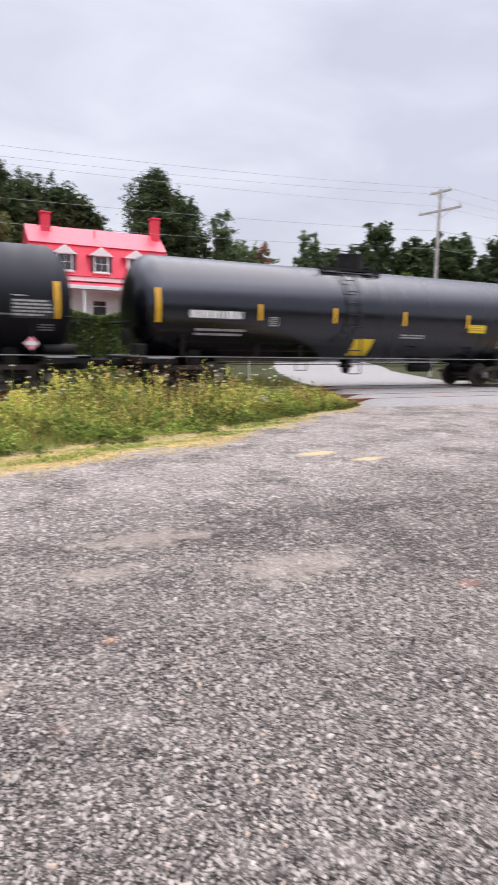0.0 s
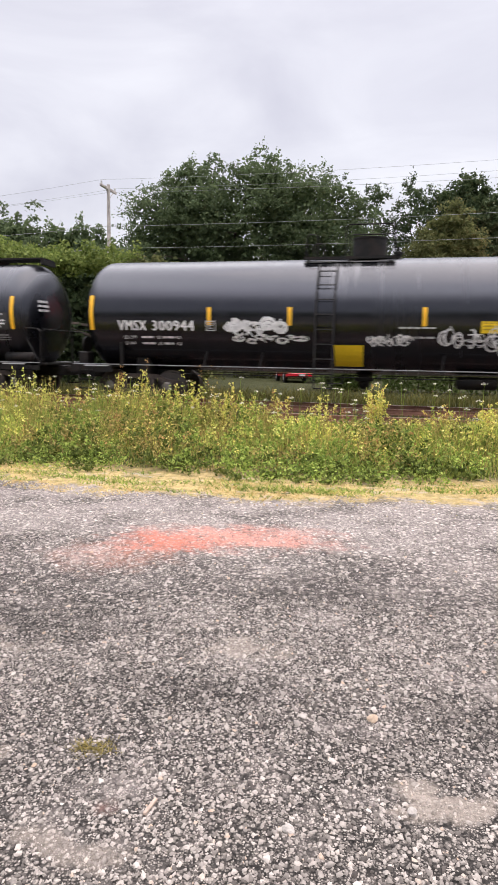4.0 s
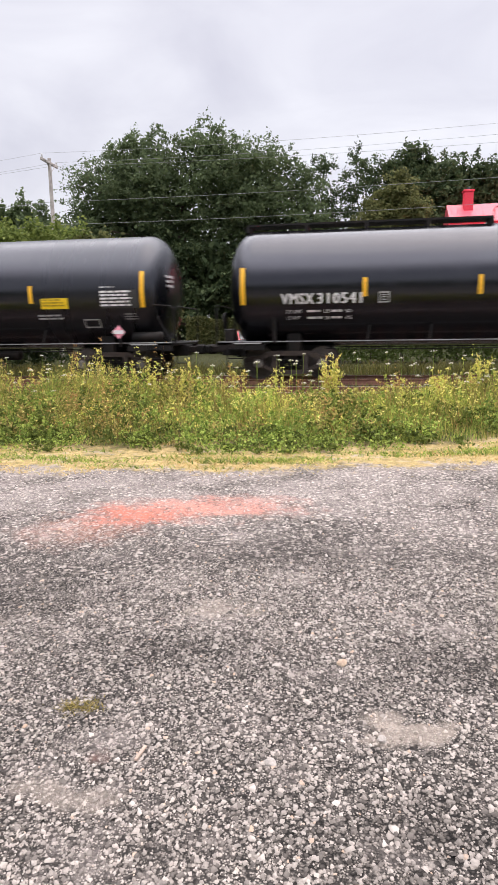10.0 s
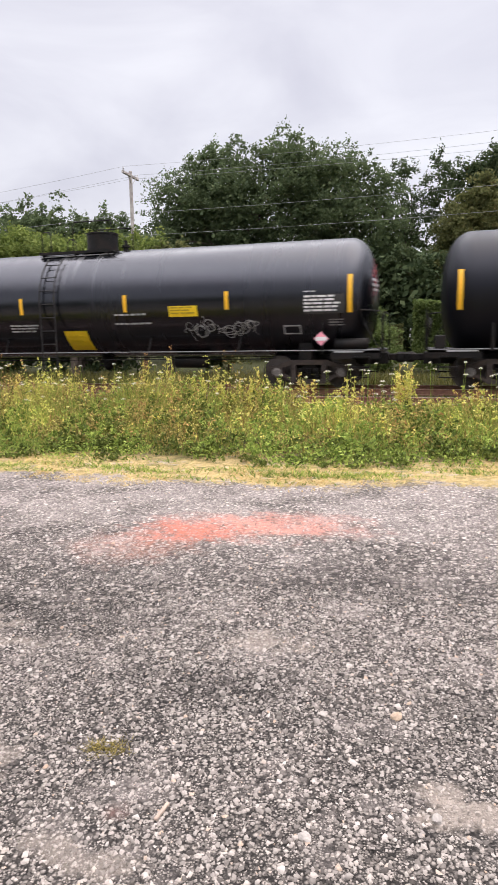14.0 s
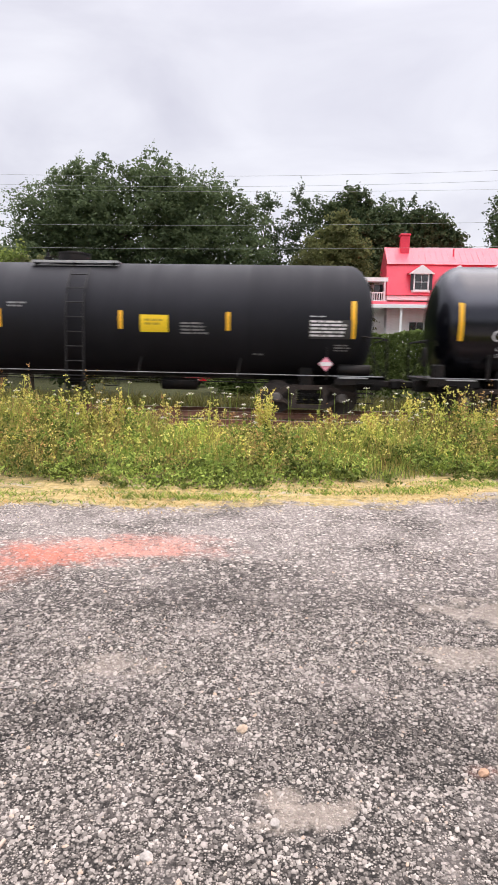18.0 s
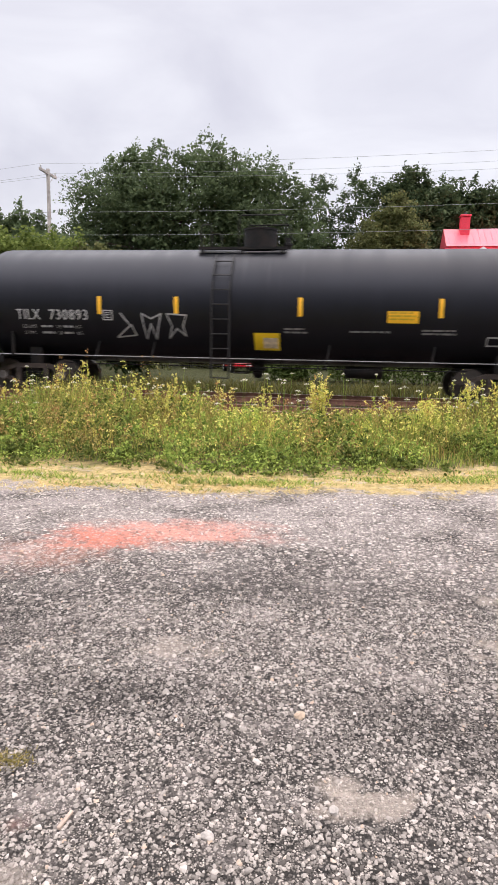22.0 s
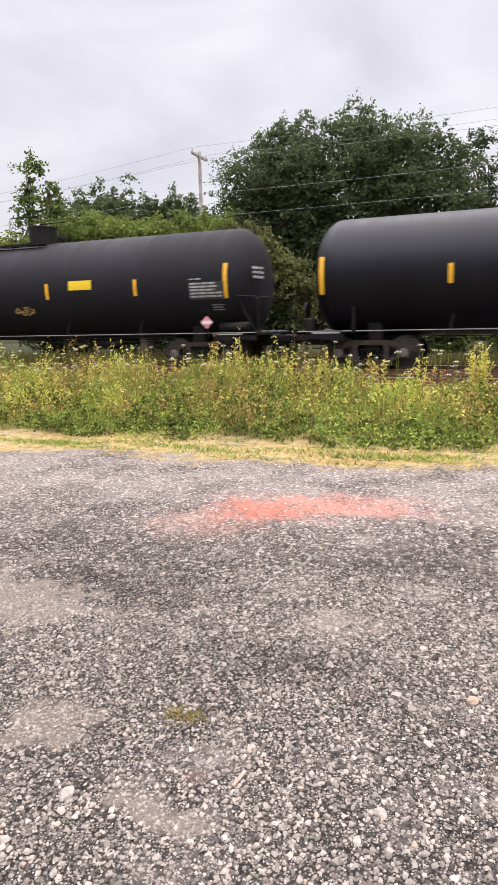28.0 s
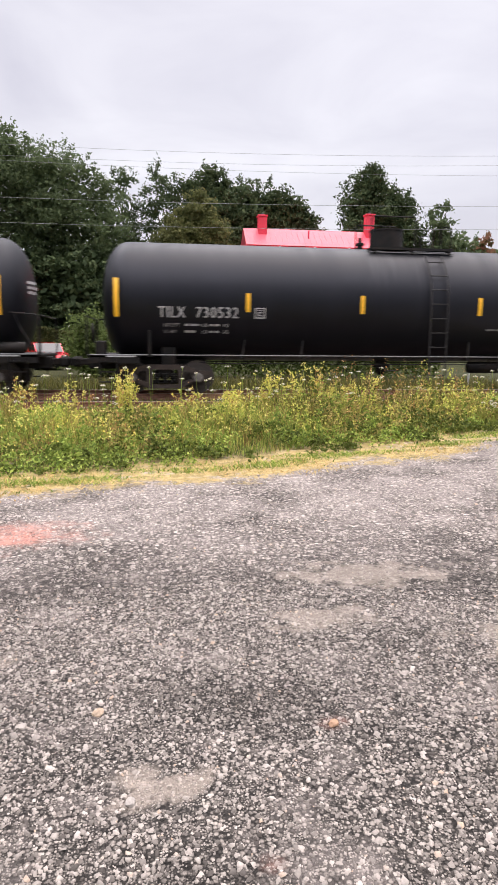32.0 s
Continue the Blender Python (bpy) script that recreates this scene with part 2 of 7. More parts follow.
M_AMBER = mat("amber_stencil_paint", (0.75, 0.4, 0.03), rough=0.5, var=0.1, scale=12.0)
M_SPRAYW = mat("white_spray_paint", (0.72, 0.72, 0.72), rough=0.5, var=0.25, scale=8.0)
M_SPRAYO = mat("ochre_spray_paint", (0.62, 0.40, 0.15), rough=0.5, var=0.3, scale=8.0)
M_SPRAYG = mat("grey_spray_paint", (0.34, 0.34, 0.34), rough=0.5, var=0.3, scale=8.0)
M_RED = mat("red_placard", (0.82, 0.32, 0.40), rough=0.45, var=0.05)
M_BARE = mat("bare_galvanised_steel", (0.42, 0.42, 0.42), rough=0.45, metal=0.5, var=0.2, scale=8.0)
M_RAIL = mat("rusty_rail", (0.24, 0.115, 0.08), rough=0.75, var=0.3, scale=8.0, bump=0.2, dirt=(0.06, 0.035, 0.03), dirt_amount=0.5)
M_RAILTOP = mat("polished_rail_head", (0.55, 0.45, 0.40), rough=0.35, metal=0.6, var=0.1)
M_TIE = mat("weathered_tie", (0.11, 0.062, 0.050), rough=0.9, var=0.35, scale=7.0, bump=0.3, piece=0.3)
M_PIPE = mat("dusty_grey_pipe", (0.24, 0.24, 0.24), rough=0.5, metal=0.3, var=0.2, scale=8.0)
M_CAST = mat("rust_dusted_cast_steel", (0.045, 0.036, 0.031), rough=0.8, var=0.35, scale=10.0, bump=0.2, dirt=(0.09, 0.065, 0.05), dirt_amount=0.6, dirt_scale=3.0, spec=0.3)
M_CAP = mat("dusty_bearing_cap", (0.16, 0.145, 0.13), rough=0.6, metal=0.2, var=0.3, scale=12.0)
# ---- ground ----
def smooth(a, b, v):
    t = np.clip((v - a) / (b - a), 0, 1)
    return t * t * (3 - 2 * t)


def verge_edge(x):
    """The line where the gravel lot ends and dry grass begins."""
    line = np.interp(x, (-30, 0.5, 1.2, 2.1, 3.9, 5.3, 7.0, 9.2, 11.3, 13.0, 16.0), (7.55, 7.5, 7.6, 7.95, 8.8, 9.65, 10.6, 12.15, 13.9, 14.6, 15.0))
    return line + 0.17 * np.sin(x * 0.9) + 0.09 * np.sin(x * 2.3 + 1)


def road_left(y):
    return 11.2 + 0.42 * (y - 14.2)


def road_mask(x, y):
    return smooth(-0.5, 0.5, x - road_left(y)) * (1 - smooth(8.6, 9.6, x - road_left(y))) * smooth(12.0, 13.0, y)


def ground_height(x, y):
    """The lot falls gently along the track; the railway bed stands a little higher; the house stands on a rise."""
    lot = 0.0176 * np.clip(x, -25, 25) + 0.010 * np.sin(x * 0.7 + 0.3 * y) + 0.008 * np.sin(y * 1.1 - x * 0.4)
    bed = 0.14 + 0.0 * x
    z = lot + (bed - lot) * smooth(9.5, 12.8, y)
    onroad = road_mask(x, y)
    z = z + onroad * (0.325 - z) * smooth(11.5, 13.0, y) * (1 - smooth(21.0, 27.0, y))
    z = z + 0.15 * smooth(24, 34, y)
    return z + 1.7 * smooth(-1.0, 4.5, x) * smooth(33, 41, y) * (1 - smooth(24, 34, x))


class Nodes:
    """Short calls for building a node material."""

    def __init__(self, name, rough, spec):
        self.m = bpy.data.materials.new(name)
        self.m.use_nodes = True
        self.nt = self.m.node_tree
        self.bsdf = self.nt.nodes["Principled BSDF"]
        self.bsdf.inputs["Roughness"].default_value = rough
        self.bsdf.inputs["Specular IOR Level"].default_value = spec
        self.co = self.N("ShaderNodeTexCoord").outputs["Object"]
        xyz = self.N("ShaderNodeSeparateXYZ")
        self.L(self.co, xyz.inputs[0])
        self.x, self.y = xyz.outputs[0], xyz.outputs[1]

    def N(self, kind):
        return self.nt.nodes.new(kind)

    def L(self, a, b):
        self.nt.links.new(a, b)

    def noise(self, scale, detail=4.0, rough=0.5):
        n = self.N("ShaderNodeTexNoise")
        n.inputs["Scale"].default_value, n.inputs["Detail"].default_value, n.inputs["Roughness"].default_value = scale, detail, rough
        self.L(self.co, n.inputs["Vector"])
        return n.outputs["Fac"]

    def span(self, v, a, b, c=0.0, d=1.0):
        r = self.N("ShaderNodeMapRange")
        r.inputs["From Min"].default_value, r.inputs["From Max"].default_value = a, b
        r.inputs["To Min"].default_value, r.inputs["To Max"].default_value = c, d
        self.L(v, r.inputs["Value"])
        return r.outputs[0]

    def mix(self, f, a, b):
        x = self.N("ShaderNodeMix")
        x.data_type = "RGBA"
        self.L(f, x.inputs["Factor"])
        for key, v in (("A", a), ("B", b)):
            if isinstance(v, tuple):
                x.inputs[key].default_value = (*v, 1)
            else:
                self.L(v, x.inputs[key])
        return x.outputs["Result"]

    def maths(self, op, a, b=0.0):
        x = self.N("ShaderNodeMath")
        x.operation = op
        for k, v in enumerate((a, b)):
            if isinstance(v, (int, float)):
                x.inputs[k].default_value = v
            else:
                self.L(v, x.inputs[k])
        return x.outputs[0]

    def mul(self, a, b):
        return self.maths("MULTIPLY", a, b)

    def scaled(self, colour, f):
        x = self.N("ShaderNodeVectorMath")
        x.operation = "SCALE"
        self.L(colour, x.inputs[0])
        self.L(f, x.inputs["Scale"])
        return x.outputs[0]

    def cells(self, scale):
        v = self.N("ShaderNodeTexVoronoi")
        v.inputs["Scale"].default_value = scale
        self.L(self.co, v.inputs["Vector"])
        one = self.N("ShaderNodeSeparateColor")
        self.L(v.outputs["Color"], one.inputs[0])
        return one.outputs[0], v.outputs["Distance"]

    def attribute(self, name):
        a = self.N("ShaderNodeAttribute")
        a.attribute_name = name
        return a.outputs["Fac"]

    def blob(self, cx, cy, rx, ry, wob=0.5, scale=2.0):
        dx = self.maths("DIVIDE", self.maths("SUBTRACT", self.x, cx), rx)
        dy = self.maths("DIVIDE", self.maths("SUBTRACT", self.y, cy), ry)
        d = self.maths("SQRT", self.maths("ADD", self.mul(dx, dx), self.mul(dy, dy)))
        return self.maths("ADD", d, self.mul(self.maths("SUBTRACT", self.noise(scale, 6.0, 0.65), 0.5), wob * 2))


SAND = ((0.34, 2.30, 0.22, 0.12, 0.62), (0.22, 2.40, 0.16, 0.08, 0.55), (-0.74, 3.47, 0.28, 0.15, 0.5), (-1.75, 2.1, 0.28, 0.2, 0.42), (-1.0, 1.80, 0.26, 0.10, 0.4), (1.3, 3.7, 0.4, 0.2, 0.55), (2.6, 3.2, 0.7, 0.35, 0.55), (-2.9, 3.2, 0.9, 0.4, 0.45), (5.45, 7.37, 0.42, 0.16, 0.8), (5.9, 6.66, 0.3, 0.12, 0.7), (1.8, 4.4, 0.7, 0.3, 0.55))


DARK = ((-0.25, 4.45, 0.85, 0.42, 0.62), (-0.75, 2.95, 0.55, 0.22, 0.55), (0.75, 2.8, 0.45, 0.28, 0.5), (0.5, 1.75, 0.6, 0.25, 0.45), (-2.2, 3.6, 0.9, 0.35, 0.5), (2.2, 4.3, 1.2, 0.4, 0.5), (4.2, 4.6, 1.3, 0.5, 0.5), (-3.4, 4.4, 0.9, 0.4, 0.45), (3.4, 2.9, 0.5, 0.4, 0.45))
STRAW_BITS = ((5.45, 7.37, 0.42, 0.16), (5.9, 6.66, 0.3, 0.12))


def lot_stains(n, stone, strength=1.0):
    """What lies over the whole lot: dark patches, pale dust, a paler tone towards the verge, red brick dust and sand.
    """
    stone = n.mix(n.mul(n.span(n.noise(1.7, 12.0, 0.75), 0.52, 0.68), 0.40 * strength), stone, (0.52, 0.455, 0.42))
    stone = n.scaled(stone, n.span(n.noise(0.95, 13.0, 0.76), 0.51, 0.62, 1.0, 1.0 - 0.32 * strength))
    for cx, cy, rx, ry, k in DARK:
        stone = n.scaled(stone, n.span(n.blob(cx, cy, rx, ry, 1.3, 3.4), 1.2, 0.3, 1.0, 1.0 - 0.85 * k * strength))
    # paler and brighter towards the verge, broken up by noise
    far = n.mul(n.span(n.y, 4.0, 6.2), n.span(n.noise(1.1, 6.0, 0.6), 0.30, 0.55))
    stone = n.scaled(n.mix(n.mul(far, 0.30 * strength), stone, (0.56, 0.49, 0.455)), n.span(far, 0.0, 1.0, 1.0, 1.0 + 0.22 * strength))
    grit = n.span(n.noise(16.0, 6.0, 0.75), 0.36, 0.58, 0.15, 1.0)
    for cx, cy, rx, ry, k, tone in ((-1.58, 5.62, 0.80, 0.40, 0.80, (0.68, 0.28, 0.21)), (-1.0, 5.75, 0.66, 0.38, 0.68, (0.68, 0.31, 0.24)), (-2.0, 5.38, 0.50, 0.32, 0.95, (0.58, 0.18, 0.12)), (-2.32, 4.98, 0.55, 0.42, 0.45, (0.56, 0.27, 0.20)), (0.66, 1.9, 0.05, 0.04, 0.25, (0.62, 0.36, 0.30)), (-0.95, 2.02, 0.06, 0.05, 0.22, (0.62, 0.36, 0.30)), (3.51, 2.37, 0.10, 0.06, 0.7, (0.42, 0.17, 0.12)), (1.06, 2.61, 0.08, 0.05, 0.30, (0.50, 0.24, 0.19))):
        brick = n.span(n.blob(cx, cy, rx, ry, 1.15, 4.2), 1.25, 0.35)
        stone = n.mix(n.mul(n.mul(brick, grit), k * strength), stone, tone)
    for cx, cy, rx, ry, k in SAND:
        sand = n.span(n.blob(cx, cy, rx * 0.9, ry * 0.9, 1.7, 5.5), 1.0, 0.6)
        stone = n.mix(n.mul(sand, k * strength), stone, (0.42, 0.36, 0.305))
    for cx, cy, rx, ry in STRAW_BITS:
        stone = n.mix(n.mul(n.span(n.blob(cx, cy, rx, ry, 0.8, 5.0), 1.0, 0.6), 0.85), stone, (0.64, 0.48, 0.25))
    return stone


def chips(n, scale, dark, pale):
    """Close-packed chips of stone: each its own grey, with dark joints between them."""
    tone, dist = n.cells(scale)
    stone = n.mix(n.span(tone, 0.1, 0.95), dark, pale)
    return n.mix(n.span(dist, 0.32, 0.60, 0.0, 0.94), stone, (0.016, 0.0145, 0.0135)), dist


def ground_material():
    n = Nodes("ground_gravel_and_grass", 0.9, 0.2)
    stone_s, small_d = chips(n, 110.0, (0.085, 0.077, 0.070), (0.505, 0.448, 0.398))
    stone_b, big_d = chips(n, 52.0, (0.090, 0.081, 0.074), (0.545, 0.484, 0.430))
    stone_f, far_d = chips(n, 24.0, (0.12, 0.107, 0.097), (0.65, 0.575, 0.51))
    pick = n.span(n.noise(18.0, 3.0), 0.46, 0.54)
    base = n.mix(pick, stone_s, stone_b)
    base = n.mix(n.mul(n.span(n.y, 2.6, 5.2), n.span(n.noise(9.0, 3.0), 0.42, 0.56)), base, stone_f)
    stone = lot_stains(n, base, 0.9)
    # dry grass and soil beyond the gravel, by the stored edge distance
    zone = n.maths("ADD", n.attribute("soil"), n.mul(n.maths("SUBTRACT", n.noise(1.5, 9.0, 0.72), 0.5), 2.3))
    dry = n.mix(n.span(n.noise(7.0, 11.0, 0.82), 0.42, 0.60), (0.60, 0.44, 0.20), (0.27, 0.215, 0.085))
    dry = n.mix(n.span(n.noise(2.6, 8.0, 0.75), 0.54, 0.64), dry, (0.46, 0.39, 0.31))
    dry = n.mix(n.span(n.noise(3.7, 9.0, 0.78), 0.54, 0.62), dry, (0.11, 0.115, 0.035))
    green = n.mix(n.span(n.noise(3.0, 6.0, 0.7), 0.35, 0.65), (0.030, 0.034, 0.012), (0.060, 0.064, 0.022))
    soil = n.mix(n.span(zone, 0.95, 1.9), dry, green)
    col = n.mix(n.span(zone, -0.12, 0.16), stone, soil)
    ballast = n.mix(n.span(n.noise(40.0, 2.0), 0.35, 0.65), (0.035, 0.030, 0.028), (0.13, 0.112, 0.10))
    col = n.mix(n.span(n.attribute("bed"), 0.3, 0.7), col, ballast)
    tar = n.mix(n.span(n.noise(30.0, 3.0), 0.3, 0.7), (0.26, 0.25, 0.245), (0.38, 0.365, 0.355))
    col = n.mix(n.span(n.attribute("road"), 0.45, 0.55), col, tar)
    n.L(col, n.bsdf.inputs["Base Color"])
    h = n.maths("ADD", n.mul(n.span(small_d, 0.0, 0.6, 1.0, 0.0), 0.5), n.mul(n.span(big_d, 0.0, 0.6, 1.0, 0.0), pick))
    b = n.N("ShaderNodeBump")
    b.inputs["Strength"].default_value, b.inputs["Distance"].default_value = 1.0, 0.016
    n.L(h, b.inputs["Height"])
    n.L(b.outputs[0], n.bsdf.inputs["Normal"])
    return n.m


def build_ground():
    """One sheet from the lot to the horizon, fine near the camera."""
    xs = np.unique(np.r_[np.linspace(-14, 16, 121), np.linspace(16, 70, 55), np.linspace(-60, -14, 40), [-2500, -900, -400, -200, -110, 100, 140, 220, 400, 900, 2500]])
    ys = np.unique(np.r_[np.linspace(-4, 9, 66), np.linspace(9, 16, 71), np.linspace(16, 24, 41), np.linspace(24, 70, 47), [-2500, -900, -300, -100, -40, -15, 80, 100, 150, 250, 500, 1000, 2500]])
    X, Y = np.meshgrid(xs, ys)
    Z = ground_height(X, Y)
    nx, ny = len(xs), len(ys)
    me = bpy.data.meshes.new("ground")
    idx = np.arange(nx * ny).reshape(ny, nx)
    faces = np.stack([idx[:-1, :-1], idx[:-1, 1:], idx[1:, 1:], idx[1:, :-1]], -1).reshape(-1, 4)
    me.from_pydata(np.stack([X, Y, Z], -1).reshape(-1, 3).tolist(), [], faces.tolist())
    me.polygons.foreach_set("use_smooth", [True] * len(me.polygons))
    soil = np.clip((Y - verge_edge(X)) / 1.2, -2, 4)
    bed = smooth(12.9, 13.3, Y) * (1 - smooth(20.3, 20.8, Y)) * (1 - road_mask(X, Y)) * (1 - smooth(7.2, 9.0, X - 0.8 * (Y - 14)))
    road = road_mask(X, Y)
    for name, v in (("soil", soil), ("road", road), ("bed", bed)):
        a = me.attributes.new(name, "FLOAT", "POINT")
        a.data.foreach_set("value", v.reshape(-1).astype(np.float32))
    me.materials.append(ground_material())
    ob = new("ground", me)
    return tagged(ob, "grey crushed-stone lot with dry grass verge and fields", "ground", kind="structure")


build_ground()


# ---- the track ----
def rail_mesh(x0, x1):
    sec = [(-0.07, 0), (0.07, 0), (0.07, 0.02), (0.012, 0.035), (0.012, 0.125), (0.036, 0.14), (0.036, 0.17), (-0.036, 0.17), (-0.036, 0.14), (-0.012, 0.125), (-0.012, 0.035), (-0.07, 0.02)]
    v = [(x, y, z - 0.17) for x in (x0, x1) for y, z in sec]
    n = len(sec)
    f = [(k, (k + 1) % n, n + (k + 1) % n, n + k) for k in range(n)]
    me = mesh_from("rail", v, f)
    me.materials.append(M_RAIL)
    me.materials.append(M_RAILTOP)
    me.polygons[6].material_index = 1
    return me


def build_track(y, z, end):
    track = empty("railway_track", pose(0, y, z), "railway track with rusty rails on dark wooden ties", "railway track")
    for side in (-0.7525, 0.7525):
        part_mesh("rail", rail_mesh(-420, 420), None, track, "rusty rail with a polished head", pose(0, side, 0))
    tie = bm_mesh_early("tie", bm_box(-0.115, 0.115, -1.3, 1.3, -0.34, -0.178, 0.015), M_TIE)
    for k in range(int((end + 26) / 0.55)):
        ob = new("tie", tie)
        ob.parent = track
        ob.matrix_basis = pose(-26 + k * 0.55 + rng.uniform(-0.02, 0.02), rng.uniform(-0.04, 0.04), rng.uniform(-0.01, 0.0), 0, 0, rng.uniform(-1, 1))
    return track


def bm_mesh_early(name, bm, material):
    me = bpy.data.meshes.new(name)
    bm.to_mesh(me)
    bm.free()
    me.materials.append(material)
    return me


build_track(18.41, 0.345, 11.5)
build_track(14.55, 0.335, 7.6)
# ---- the train ----
TRACK_Y, RAIL_Z = 18.41, 0.345
CAR, TANK_R, TANK_Z, HALF = 18.175, 1.60, 2.50, 8.31
SPEED, GAP_AT_START = 10.008, 4.78


def tank_profile(half):
    out = []
    for k in range(13):
        a = k / 12 * math.pi / 2
        out.append((-half + 0.74 * (1 - math.sin(a)), TANK_R * math.cos(a) ** 0.74 if k < 12 else 0.02))
    out.reverse()
    body = [(-half + 0.75 + f * (2 * half - 1.50), TANK_R) for f in (0.0, 0.2, 0.4, 0.6, 0.8, 1.0)]
    other = [(-a, r) for a, r in reversed(out)]
    return out + body + other


def on_shell(x, z, lift=0.008):
    """The point of the tank's near side at height z above the rail."""
    dz = max(-TANK_R * 0.97, min(TANK_R * 0.97, z - TANK_Z))
    return (x, -math.sqrt((TANK_R + lift) ** 2 - dz * dz), TANK_Z + dz)


def decal(x0, x1, z0, z1, lift=0.008, rows=4, cuts=1):
    bm = bmesh.new()
    grid = [[bm.verts.new(on_shell(x0 + (x1 - x0) * i / cuts, z0 + (z1 - z0) * j / rows, lift)) for i in range(cuts + 1)] for j in range(rows + 1)]
    for j in range(rows):
        for i in range(cuts):
            bm.faces.new((grid[j][i], grid[j][i + 1], grid[j + 1][i + 1], grid[j + 1][i]))
    return bm


def bars(x0, z0, width, height, lines, seed, lift=0.010):
    """Stencilled lines too small to read: plain bars."""
    r = random.Random(seed)
    bm = bmesh.new()
    step = height / lines
    for n in range(lines):
        x = x0
        end = x0 + width * r.uniform(0.75, 1.0)
        z = z0 + height - n * step
        while x < end - 0.02:
            w = min(r.uniform(0.08, 0.3), end - x)
            quad = [bm.verts.new(on_shell(a, b, lift)) for a, b in ((x, z - step * 0.55), (x + w, z - step * 0.55), (x + w, z), (x, z))]
            bm.faces.new(quad)
            x += w + 0.035
    return bm


def words(body, x, z, height, width=None, lift=0.012, bold=0.011):
    """Lettering in the built-in font, laid on the tank's shell; x, z: its lower left corner."""
    cu = bpy.data.curves.new("words", "FONT")
    cu.body, cu.size, cu.resolution_u = body, 1.0, 2
    cu.space_character = 1.12
    ob = bpy.data.objects.new("words", cu)
    scene.collection.objects.link(ob)
    dg = bpy.context.evaluated_depsgraph_get()
    me = bpy.data.meshes.new_from_object(ob.evaluated_get(dg))
    bpy.data.objects.remove(ob)
    bpy.data.curves.remove(cu)
    n = len(me.vertices)
    co = np.empty(n * 3)
    me.vertices.foreach_get("co", co)
    co = co.reshape(-1, 3)
    lo, hi = co.min(0), co.max(0)
    sz = height / (hi[1] - lo[1])
    sx = sz if width is None else width / (hi[0] - lo[0])
    xs, zs = x + (co[:, 0] - lo[0]) * sx, z + (co[:, 1] - lo[1]) * sz
    faces = [tuple(p.vertices) for p in me.polygons]
    bpy.data.meshes.remove(me)
    shifts = (-bold, bold) if bold else (0.0,)
    verts = [on_shell(a + d, b, lift + 0.003 * k) for k, d in enumerate(shifts) for a, b in zip(xs, zs)]
    return mesh_from("words", verts, [tuple(i + n * k for i in f) for k in range(len(shifts)) for f in faces])


def stroke(points, w, lift=0.012, bm=None):
    """A spray-can stroke along points (x, z) on the shell, in short pieces that follow its curve."""
    bm = bm or bmesh.new()
    for (x0, z0), (x1, z1) in zip(points, points[1:]):
        d = Vector((x1 - x0, z1 - z0))
        if d.length < 1e-4:
            continue
        n = Vector((-d.y, d.x)).normalized() * w / 2
        e = d.normalized() * w * 0.3
        steps = max(1, math.ceil((d.length + w) / 0.11))
        sides = []
        for k in range(steps + 1):
            p = Vector((x0, z0)) - e + (d + 2 * e) * k / steps
            sides.append([bm.verts.new(on_shell(p.x + s * n.x, p.y + s * n.y, lift)) for s in (1, -1)])
        for u, v in zip(sides, sides[1:]):
            bm.faces.new((u[0], u[1], v[1], v[0]))
        lift += 0.0006
    return bm


def scrawl(x0, x1, z0, z1, seed, loops, w, tail=0.0):
    """A wild tag: tight knots of loops with dashes and dots flying off, no letters in it."""
    r = random.Random(seed)
    bm = bmesh.new()
    lift = 0.012
    for n in range(loops):
        cx = x0 + (x1 - x0) * (n + 0.5) / loops + r.uniform(-0.06, 0.06)
        cz = (z0 + z1) / 2 + r.uniform(-0.05, 0.05)
        for k in range(3):
            a0, turn = r.uniform(0, 6), r.uniform(2.2, 6.2)
            ax, az = (x1 - x0) / loops * r.uniform(0.25, 0.7), (z1 - z0) / 2 * r.uniform(0.25, 0.9)
            ox, oz = r.uniform(-0.08, 0.08), r.uniform(-0.3, 0.3) * (z1 - z0) / 2
            stroke([(cx + ox + ax * math.cos(a0 + turn * j / 9), cz + oz + az * math.sin(a0 + turn * j / 9)) for j in range(10)], w * r.uniform(0.35, 0.95), bm=bm, lift=lift)
            lift += 0.0015
        if r.random() < 0.6:
            dx, dz = r.uniform(-0.25, 0.25), r.uniform(0.4, 0.75) * (z1 - z0) * r.choice((-1, 1))
            stroke([(cx, cz), (cx + dx, cz + dz)], w * 0.4, bm=bm, lift=lift)
    if tail:
        stroke([(x0 - tail * 0.5, z0 + 0.12), ((x0 + x1) / 2, z0 + 0.17), (x1 + tail, z0 + 0.02)], w * 0.35, bm=bm, lift=0.06)
    return bm


